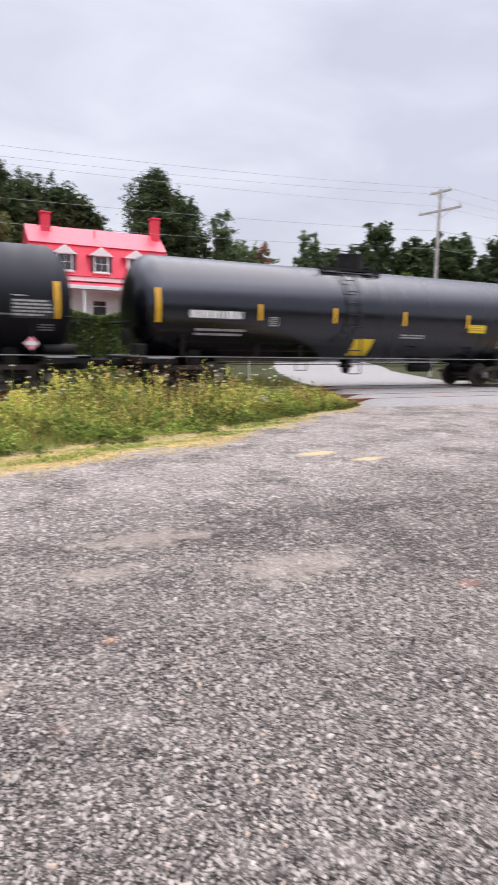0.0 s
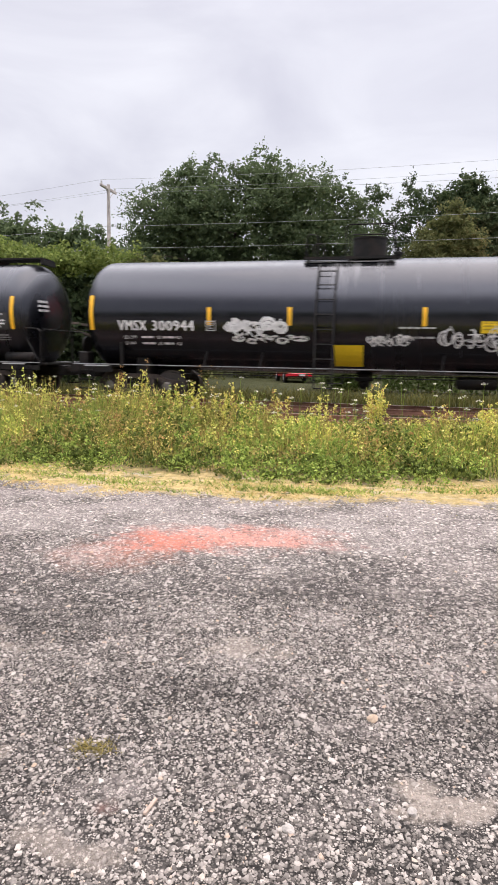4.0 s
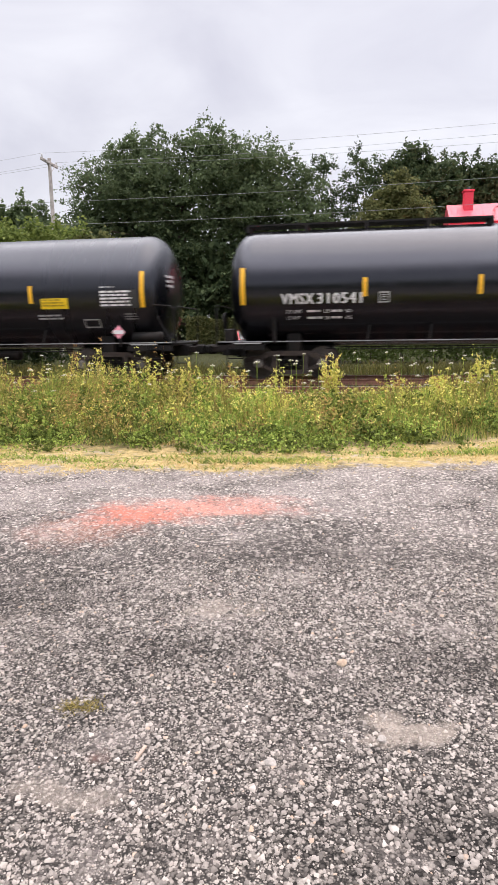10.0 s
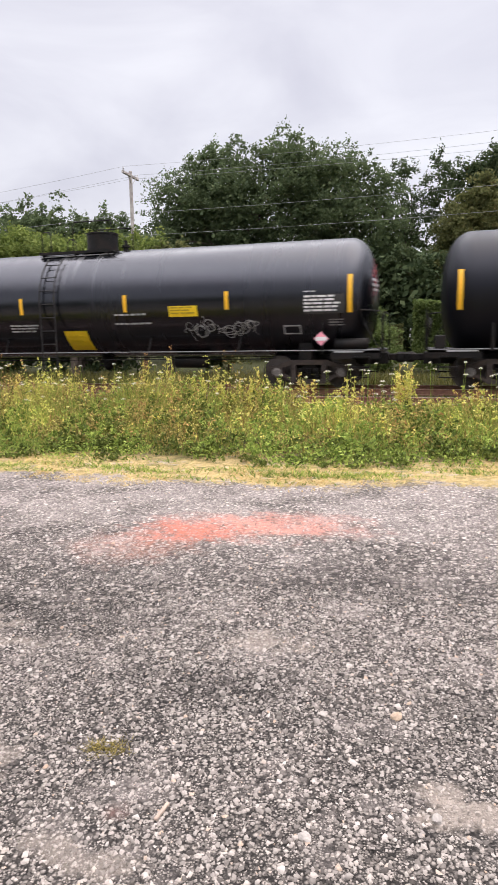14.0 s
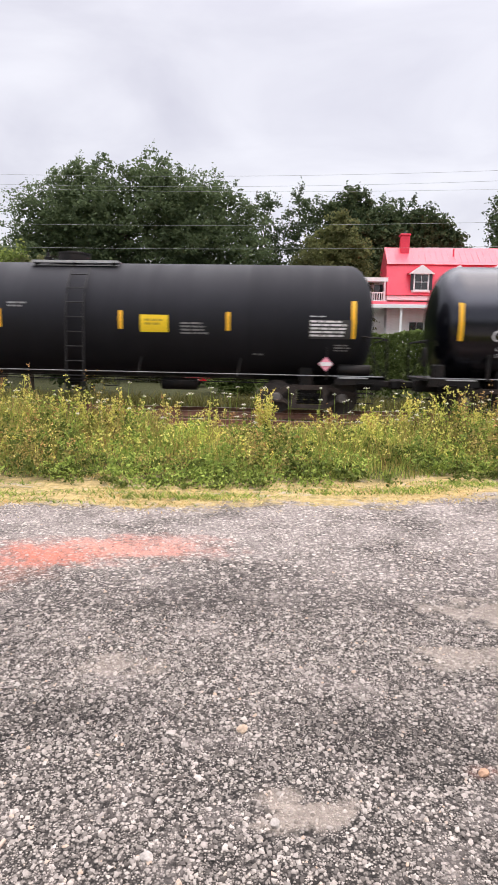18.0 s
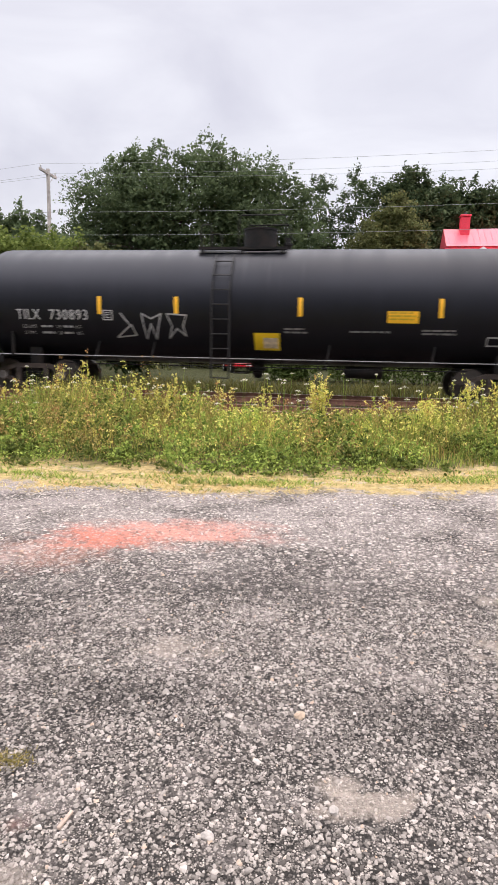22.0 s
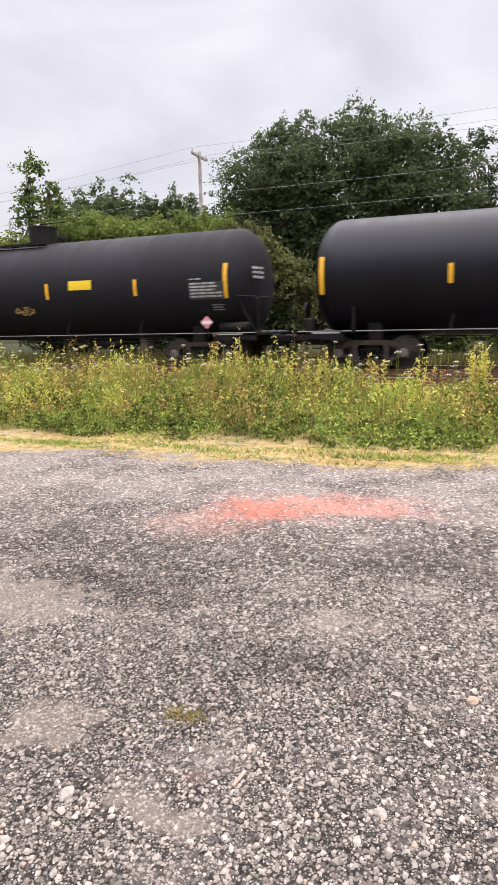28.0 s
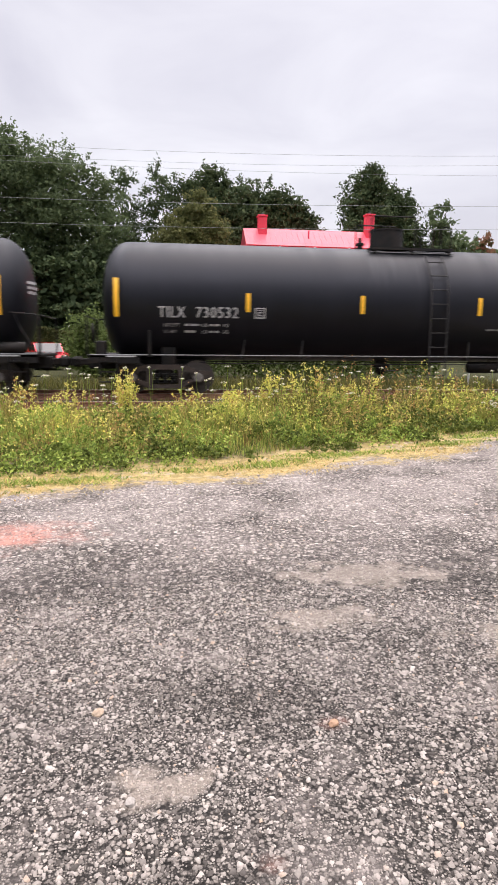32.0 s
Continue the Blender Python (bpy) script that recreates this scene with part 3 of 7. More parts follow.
LETTERS = {"Y": (((0, 1), (0.5, 0.5)), ((1, 1), (0.5, 0.5), (0.4, 0))), "E": (((0.9, 1), (0.1, 0.95), (0, 0.05), (0.95, 0)), ((0.05, 0.5), (0.8, 0.55))),
           "T": (((0, 0.95), (1, 1)), ((0.5, 0.97), (0.45, 0))), "S": (((0.95, 0.9), (0.4, 1), (0.1, 0.75), (0.8, 0.4), (0.85, 0.15), (0.4, 0), (0, 0.12)),),
           "D": (((0.1, 1), (0.1, 0), (0.8, 0.2), (1, 0.6), (0.7, 0.95), (0, 1)),), "R": (((0.1, 0), (0.1, 1), (0.8, 0.95), (0.85, 0.65), (0.15, 0.5), (1, 0)),),
           "W": (((0, 1), (0.25, 0), (0.5, 0.6), (0.75, 0), (1, 1), (0.5, 0.8), (0, 1)),), "Z": (((0.2, 1), (0.7, 0.5), (0, 0), (1, 0.1), (0.75, 0.55)),), "P": (((0.15, 0), (0.3, 0.5), (0, 1), (1, 0.95), (0.85, 0.5), (1, 0.1), (0.55, 0.4), (0.15, 0)),),
           "M": (((0, 0), (0.2, 1), (0.5, 0.4), (0.8, 1.05), (1, 0)),)}


def hand_letters(text, x0, x1, z0, z1, w):
    """Thin hand-sprayed capitals."""
    bm = bmesh.new()
    step = (x1 - x0) / len(text)
    for n, c in enumerate(text):
        wide = step * 0.78
        low = z0 + (0.10 if c in "YR" else 0.0) - 0.03 * (n % 2)
        for k, line in enumerate(LETTERS[c]):
            pts = [(x0 + n * step + u * wide + 0.05 * v, low + v * (z1 - low)) for u, v in line]
            stroke(pts, w, 0.012 + 0.004 * k, bm)
    return bm


def wheelset_mesh():
    bm = bmesh.new()
    for s in (-1, 1):
        y = s * 0.72
        prof = [(y - 0.07, 0.15), (y - 0.065, 0.40), (y - 0.07, 0.46), (y + 0.05, 0.455), (y + 0.05, 0.40), (y + 0.02, 0.36), (y + 0.02, 0.18), (y + 0.09, 0.14)]
        if s > 0:
            prof = [(2 * y - a, r) for a, r in reversed(prof)]
        bm_lathe(prof, "Y", 20, bm)
        bm_rod((0.27, y - 0.05 * s, 0.0), (0.27, y + 0.035 * s, 0.0), 0.05, bm, 6)
    bm_rod((0, -1.0, 0), (0, 1.0, 0), 0.085, bm, 10)
    me = bpy.data.meshes.new("wheelset")
    bm.to_mesh(me)
    bm.free()
    me.materials.append(M_WHEEL)
    return me


def side_frame_mesh():
    """A cast bogie side frame: top chord, pedestals over the axle boxes, window with springs."""
    bm = bmesh.new()
    top = [(-1.25, 0.62), (-0.9, 0.66), (-0.5, 0.80), (0.5, 0.80), (0.9, 0.66), (1.25, 0.62)]
    low = [(1.25, 0.40), (0.98, 0.40), (0.62, 0.28), (0.45, 0.16), (-0.45, 0.16), (-0.62, 0.28), (-0.98, 0.40), (-1.25, 0.40)]
    hole = [[(-0.34, 0.30), (0.34, 0.30), (0.34, 0.64), (-0.34, 0.64)], [(-0.85, 0.46), (-0.50, 0.30), (-0.44, 0.62), (-0.60, 0.66)], [(0.50, 0.30), (0.85, 0.46), (0.60, 0.66), (0.44, 0.62)]]
    def slab(pts, y0, y1):
        a = [bm.verts.new((x, y0, z)) for x, z in pts]
        b = [bm.verts.new((x, y1, z)) for x, z in pts]
        bm.faces.new(a)
        bm.faces.new(list(reversed(b)))
        for k in range(len(pts)):
            bm.faces.new((a[k], b[k], b[(k + 1) % len(pts)], a[(k + 1) % len(pts)]))
    for (x0, z0), (x1, z1) in zip(top, top[1:]):
        slab([(x0, z0 - 0.13), (x1, z1 - 0.13), (x1, z1), (x0, z0)], -0.07, 0.07)
    for (x0, z0), (x1, z1) in zip(low[1:-1], low[2:-1]):
        slab([(x0, z0), (x1, z1), (x1, z1 + 0.11), (x0, z0 + 0.11)], -0.07, 0.07)
    for x in (-0.42, 0.42):
        slab([(x - 0.07, 0.2), (x + 0.07, 0.2), (x + 0.07, 0.75), (x - 0.07, 0.75)], -0.08, 0.08)
    for x in (-0.89, 0.89):
        slab([(x - 0.17, 0.33), (x + 0.17, 0.33), (x + 0.17, 0.60), (x - 0.17, 0.60)], -0.11, 0.11)
    bmesh.ops.recalc_face_normals(bm, faces=bm.faces)
    me = bpy.data.meshes.new("side_frame")
    bm.to_mesh(me)
    bm.free()
    me.materials.append(M_CAST)
    return me


def spring_mesh():
    """One coil spring, as a ribbed column."""
    prof = [(0.29, 0.06)]
    for k in range(5):
        prof += [(0.30 + k * 0.055, 0.06), (0.315 + k * 0.055, 0.088), (0.335 + k * 0.055, 0.088), (0.35 + k * 0.055, 0.06)]
    me = bpy.data.meshes.new("spring")
    bm = bm_lathe(prof, "Z", 6)
    bm.to_mesh(me)
    bm.free()
    me.materials.append(M_STEEL)
    return me


def coupler_mesh(s):
    bm = bm_box(0.0, 0.62, -0.10, 0.10, -0.09, 0.09, 0.02)
    bm_box(0.50, 0.78, -0.20, 0.06, -0.14, 0.14, 0.05, bm)
    bm_box(0.66, 0.80, 0.02, 0.16, -0.12, 0.12, 0.04, bm)
    me = bpy.data.meshes.new("coupler")
    bm.to_mesh(me)
    bm.free()
    me.materials.append(M_STEEL)
    return me


def shared(name, me, parent, m, label=""):
    ob = new(name, me)
    ob.parent = parent
    ob.matrix_basis = m
    if label:
        ob["label"] = label
    return ob


def bm_mesh(name, bm, material, smooth=False):
    me = bpy.data.meshes.new(name)
    bm.to_mesh(me)
    bm.free()
    if smooth:
        me.polygons.foreach_set("use_smooth", [True] * len(me.polygons))
    me.materials.append(material)
    return me


def tank_paint(name, color, rough, spec, drips):
    """Black paint with faint plate bands, dusty film and pale drips below the valve housing."""
    n = Nodes(name, rough, spec)
    n.bsdf.inputs["Specular Tint"].default_value = (0.86, 0.89, 1.0, 1)
    z = n.N("ShaderNodeSeparateXYZ")
    n.L(n.co, z.inputs[0])
    stretch = n.N("ShaderNodeMapping")
    stretch.inputs["Scale"].default_value = (1.0, 0.12, 0.12)
    n.L(n.co, stretch.inputs[0])
    streak = n.N("ShaderNodeTexNoise")
    streak.inputs["Scale"].default_value, streak.inputs["Detail"].default_value = 2.6, 4.0
    n.L(stretch.outputs[0], streak.inputs["Vector"])
    film = n.mix(n.mul(n.span(n.noise(0.9, 6.0, 0.6), 0.42, 0.7), 0.6), color, tuple(c * 1.7 for c in color))
    film = n.mix(n.mul(n.span(streak.outputs["Fac"], 0.5, 0.7), 0.4), film, tuple(c * 2.2 for c in color))
    under = n.mul(n.span(n.maths("ABSOLUTE", n.x), 1.7, 1.1), n.span(z.outputs[2], TANK_Z + 0.3, TANK_Z + 1.2))
    film = n.mix(n.mul(n.mul(under, n.span(streak.outputs["Fac"], 0.5, 0.62)), drips), film, (0.16, 0.16, 0.165))
    n.L(film, n.bsdf.inputs["Base Color"])
    # each rolled plate of the shell took the paint a little differently
    plate = n.N("ShaderNodeTexWhiteNoise")
    plate.noise_dimensions = "1D"
    n.L(n.maths("FLOOR", n.mul(n.x, 0.41)), plate.inputs["W"])
    worn = n.maths("ADD", n.span(streak.outputs["Fac"], 0.3, 0.7, rough - 0.05, rough + 0.07), n.span(plate.outputs["Value"], 0.0, 1.0, -0.05, 0.07))
    n.L(worn, n.bsdf.inputs["Roughness"])
    return n.m


M_BLACK = tank_paint("black_tank_paint", (0.0018, 0.0020, 0.0030), 0.23, 0.80, 0.55)
M_BLACK2 = tank_paint("dull_black_tank_paint", (0.0042, 0.0044, 0.0062), 0.42, 0.33, 0.12)
M_BLACK3 = tank_paint("flat_black_tank_paint", (0.0080, 0.0078, 0.0092), 0.62, 0.30, 0.0)
TANKS = {}
for key, material, half_ in (("gloss", M_BLACK, HALF), ("dull", M_BLACK2, 8.20), ("flat", M_BLACK3, 8.26)):
    TANKS[key] = bm_mesh("tank", bm_lathe(tank_profile(half_), "X", 64), material, True)
    for v in TANKS[key].vertices:
        v.co.z += TANK_Z
WHEELSET, SIDE_FRAME, SPRINGS, COUPLER = wheelset_mesh(), side_frame_mesh(), spring_mesh(), coupler_mesh(1)
BOLSTER = bm_mesh("bolster", bm_box(-0.22, 0.22, -1.0, 1.0, 0.45, 0.72, 0.03), M_STEEL)


def ladder_mesh():
    bm = bmesh.new()
    pts = []
    for k in range(19):
        zz = 0.55 + 0.1925 * k
        dz = zz - TANK_Z
        pts.append((-1.70 if dz < 0 else -math.sqrt(max(0.0, 1.70 ** 2 - dz * dz)), zz))
    pts = [(y, zz) for y, zz in pts if y < -0.80]
    for x in (-0.24, 0.24):
        bm_path([(x, y, zz) for y, zz in pts], 0.024, bm)
    for k, (y, zz) in enumerate(pts):
        if k % 2 == 0:
            bm_rod((-0.24, y, zz), (0.24, y, zz), 0.016, bm, 6)
    return bm_mesh("ladder", bm, M_LADDER)


LADDER = ladder_mesh()


def housing_mesh(r, h):
    prof = [(0.0, r * 1.06), (0.05, r * 1.06), (0.055, r), (h - 0.06, r), (h - 0.055, r * 1.04), (h - 0.01, r * 1.04), (h, r * 0.94)]
    return bm_mesh("valve_housing", bm_lathe(prof, "Z", 28), M_STEEL, False)


HOUSING, LOW_HOUSING = housing_mesh(0.47, 0.62), housing_mesh(0.45, 0.34)


def side_walk_mesh(x0, x1):
    """One plank walk beside the valve housing, with a lip along its outer edge."""
    z = TANK_Z + TANK_R - 0.05
    bm = bm_box(x0, x1, -0.15, 0.15, z - 0.03, z, 0.006)
    return bm_box(x0, x1, -0.165, -0.152, z - 0.05, z + 0.02, 0, bm)


def hoop_mesh(x0, x1, h):
    """A bent safety rail standing on the walk."""
    z = TANK_Z + TANK_R - 0.05
    return bm_path([(x0, 0, z), (x0, 0, z + h - 0.08), (x0 + 0.06, 0, z + h), (x1 - 0.06, 0, z + h), (x1, 0, z + h - 0.08), (x1, 0, z)], 0.019)


SIDE_WALK = bm_mesh("side_walk", side_walk_mesh(-1.22, 1.22), M_STEEL)
SIDE_WALK_BARE = bm_mesh("side_walk", side_walk_mesh(-1.22, 1.22), M_BARE)
WALK_BRACKET = bm_mesh("walk_bracket", bm_path([(0, -0.86, TANK_Z + TANK_R - 0.115), (0, -0.4, TANK_Z + TANK_R - 0.115), (0, 0.4, TANK_Z + TANK_R - 0.115), (0, 0.86, TANK_Z + TANK_R - 0.115)], 0.03), M_STEEL)
WALK_LEG = bm_mesh("walk_leg", bm_box(-0.025, 0.025, -0.80, -0.76, TANK_Z + TANK_R - 0.30, TANK_Z + TANK_R - 0.11), M_STEEL)
# pale strip added for the reflection along the walk's lower edge
WALK_EDGE_GLINT = bm_mesh("walk_edge_glint", bm_box(-1.22, 1.22, -0.80, -0.74, TANK_Z + TANK_R - 0.175, TANK_Z + TANK_R - 0.15), M_PIPE)
LONG_HOOP = bm_mesh("safety_rail", hoop_mesh(-0.10, 1.18, 0.86), M_STEEL)
SHORT_HOOP = bm_mesh("safety_rail", hoop_mesh(-1.16, -0.86, 0.62), M_STEEL)
HOUSING_FLANGE = bm_mesh("housing_flange", bm_lathe([(0.0, 0.62), (0.05, 0.62), (0.055, 0.5), (0.10, 0.5)], "Z", 24), M_STEEL)
VALVE = bm_mesh("relief_valve", bm_lathe([(0.0, 0.09), (0.12, 0.09), (0.13, 0.13), (0.19, 0.13), (0.21, 0.06), (0.34, 0.05)], "Z", 12), M_STEEL)


def walkway_mesh():
    """A full-length running board along the tank's top."""
    bm = bmesh.new()
    z = TANK_Z + TANK_R + 0.12
    for x0, x1 in ((-7.9, -1.35), (1.35, 7.9)):
        for k in range(5):
            y = -0.30 + k * 0.15
            bm_box(x0, x1, y - 0.05, y + 0.05, z, z + 0.05, 0, bm)
        n = int((x1 - x0) / 1.6)
        for k in range(n + 1):
            x = x0 + (x1 - x0) * k / n
            bm_box(x - 0.05, x + 0.05, -0.36, 0.36, z - 0.16, z, 0, bm)
    return bm_mesh("running_board", bm, M_STEEL)


WALKWAY = walkway_mesh()
LONG_STRIPE = bm_mesh("reflector_strip", decal(-0.062, 0.062, TANK_Z - 0.47, TANK_Z + 0.50, rows=8), M_YELLOW)
STRIPE = bm_mesh("reflector_strip", decal(-0.056, 0.056, TANK_Z - 0.31, TANK_Z + 0.17, rows=5), M_YELLOW)
SILL_PIPE = bm_mesh("side_pipe", bm_rod((-8.5, -1.36, 1.06), (8.5, -1.36, 1.06), 0.016, sides=8), M_PIPE)
SILL = bm_mesh("stub_sill", bm_box(5.4, 8.62, -0.30, 0.30, 0.66, 0.98, 0.02), M_STEEL)
SADDLE = bm_mesh("tank_saddle", bm_box(-0.20, 0.20, -1.02, 1.02, 0.72, 1.55, 0.04), M_STEEL)


def end_deck_mesh():
    bm = bm_box(-0.95, 0.35, -1.5, 1.5, 0.98, 1.05, 0.01)
    bm_box(-0.95, 0.35, -1.5, -1.46, 0.84, 1.05, 0, bm)
    bm_box(-0.95, 0.35, 1.46, 1.5, 0.84, 1.05, 0, bm)
    return bm_mesh("end_deck", bm, M_STEEL)


def end_rail_mesh():
    """The bent grab rail over the car's end, and the steps under it."""
    bm = bmesh.new()
    bm_path([(0.28, -1.42, 1.0), (0.28, -1.42, 1.98), (0.20, -1.40, 2.06), (-0.62, -1.35, 2.12)], 0.022, bm)
    bm_path([(0.30, -1.30, 1.0), (0.30, -1.30, 2.05), (0.30, 1.30, 2.05), (0.30, 1.30, 1.0)], 0.020, bm)
    bm_path([(-0.30, -1.39, 2.07), (-0.16, -1.41, 1.72), (0.24, -1.42, 1.04)], 0.018, bm)
    return bm_mesh("end_railing", bm, M_STEEL)


def steps_mesh():
    bm = bmesh.new()
    for x in (-0.22, 0.22):
        bm_rod((x, -1.52, 0.35), (x, -1.52, 1.0), 0.020, bm, 6)
    for z in (0.36, 0.62, 0.88):
        bm_box(-0.22, 0.22, -1.56, -1.46, z - 0.015, z + 0.015, 0, bm)
    return bm_mesh("end_steps", bm, M_STEEL)


END_DECK, END_RAIL, END_STEPS = end_deck_mesh(), end_rail_mesh(), steps_mesh()
DECK_LINE = bm_mesh("deck_edge", bm_box(-0.75, 0.0, -1.52, -1.503, 1.005, 1.04), M_GREY)
BRACKET = bm_mesh("pipe_bracket", bm_rod((0, -1.36, 0.98), (0.08, on_shell(0, 1.45)[1] - 0.02, 1.47), 0.026), M_STEEL)
OUTLET = bm_mesh("bottom_outlet", bm_lathe([(0.50, 0.10), (0.62, 0.16), (0.70, 0.16), (0.72, 0.26), (0.80, 0.26), (0.82, 0.18), (0.98, 0.24)], "Z", 16), M_STEEL)
BRAKE_TANK = bm_mesh("air_reservoir", bm_lathe([(-0.55, 0.05), (-0.5, 0.17), (0.5, 0.17), (0.55, 0.05)], "X", 16), M_STEEL, True)
BRAKE_PIPE = bm_mesh("brake_rigging", bm_path([(-5.6, -0.9, 0.86), (-5.2, -1.22, 0.84), (5.2, -1.22, 0.84), (5.6, -0.9, 0.86)], 0.014), M_STEEL)
POST = bm_mesh("corner_post", bm_box(-0.045, 0.045, -1.40, -1.30, 1.0, 1.70, 0.015), M_STEEL)


def placard_mesh():
    """A diamond placard in its holder."""
    bm = bmesh.new()
    pts = [(-0.19, 0), (0, -0.19), (0.19, 0), (0, 0.19)]
    a = [bm.verts.new((x, 0.0, z)) for x, z in pts]
    b = [bm.verts.new((x, 0.012, z)) for x, z in pts]
    bm.faces.new(a)
    bm.faces.new(list(reversed(b)))
    for k in range(4):
        bm.faces.new((a[k], b[k], b[(k + 1) % 4], a[(k + 1) % 4]))
    bmesh.ops.recalc_face_normals(bm, faces=bm.faces)
    return bm_mesh("placard", bm, M_RED)


PLACARD = placard_mesh()
AXLE_CAP = bm_mesh("axle_cap", bm_lathe([(-0.05, 0.13), (0.0, 0.13), (0.03, 0.09), (0.035, 0.02)], "Y", 12), M_CAP)
PLACARD_BAR = bm_mesh("placard_band", bm_box(-0.15, 0.15, -0.014, -0.002, -0.05, 0.05), M_WHITE)
WHEELS, CARS = [], []
PAINTS = {"w": M_WHITE, "g": M_GREY, "a": M_AMBER, "": M_GREY}
RESERVOIR = bm_mesh("brake_cylinder", bm_lathe([(-0.45, 0.04), (-0.42, 0.15), (0.42, 0.15), (0.45, 0.04)], "X", 16), M_STEEL, True)
RES_LINE = bm_mesh("placard_holder", bm_box(-0.022, 0.022, -0.03, 0.0, -0.42, 0.45), M_STEEL)
HANDBRAKE = bm_mesh("hand_brake", bm_lathe([(-0.03, 0.02), (-0.025, 0.26), (0.025, 0.26), (0.03, 0.02)], "X", 20), M_STEEL)
GEARBOX = bm_mesh("brake_gear_box", bm_box(-0.14, 0.14, -0.22, 0.22, -0.20, 0.20, 0.03), M_STEEL)
CROSS_ROD = bm_mesh("hanger_rod", bm_rod((0, -1.22, 0.84), (0, -1.345, 1.05), 0.013, sides=6), M_STEEL)


def marks_square(x, material, car):
    box = bmesh.new()
    for q in ((0, 0.32, 0.285, 0.32), (0, 0.32, 0, 0.035), (0, 0.035, 0.035, 0.285), (0.285, 0.32, 0.035, 0.285), (0.10, 0.22, 0.07, 0.10), (0.10, 0.22, 0.16, 0.19), (0.10, 0.13, 0.10, 0.16), (0.08, 0.24, 0.225, 0.245)):
        box.faces.new([box.verts.new(on_shell(x + a * 0.86, TANK_Z - 0.47 + b * 0.86, 0.010)) for a, b in ((q[0], q[2]), (q[1], q[2]), (q[1], q[3]), (q[0], q[3]))])
    part("stencil_square", box, material, car, "small stencilled square")


def outline_box(x0, x1, d0, d1, material, car, seed):
    bm = bmesh.new()
    t = 0.035
    for a, b, c, d in ((x0, x1, d0, d0 + t), (x0, x1, d1 - t, d1), (x0, x0 + t, d0 + t, d1 - t), (x1 - t, x1, d0 + t, d1 - t)):
        bm.faces.new([bm.verts.new(on_shell(u, TANK_Z + v, 0.010)) for u, v in ((a, c), (b, c), (b, d), (a, d))])
    part("stencil_box", bm, material, car, "small outlined stencil box")


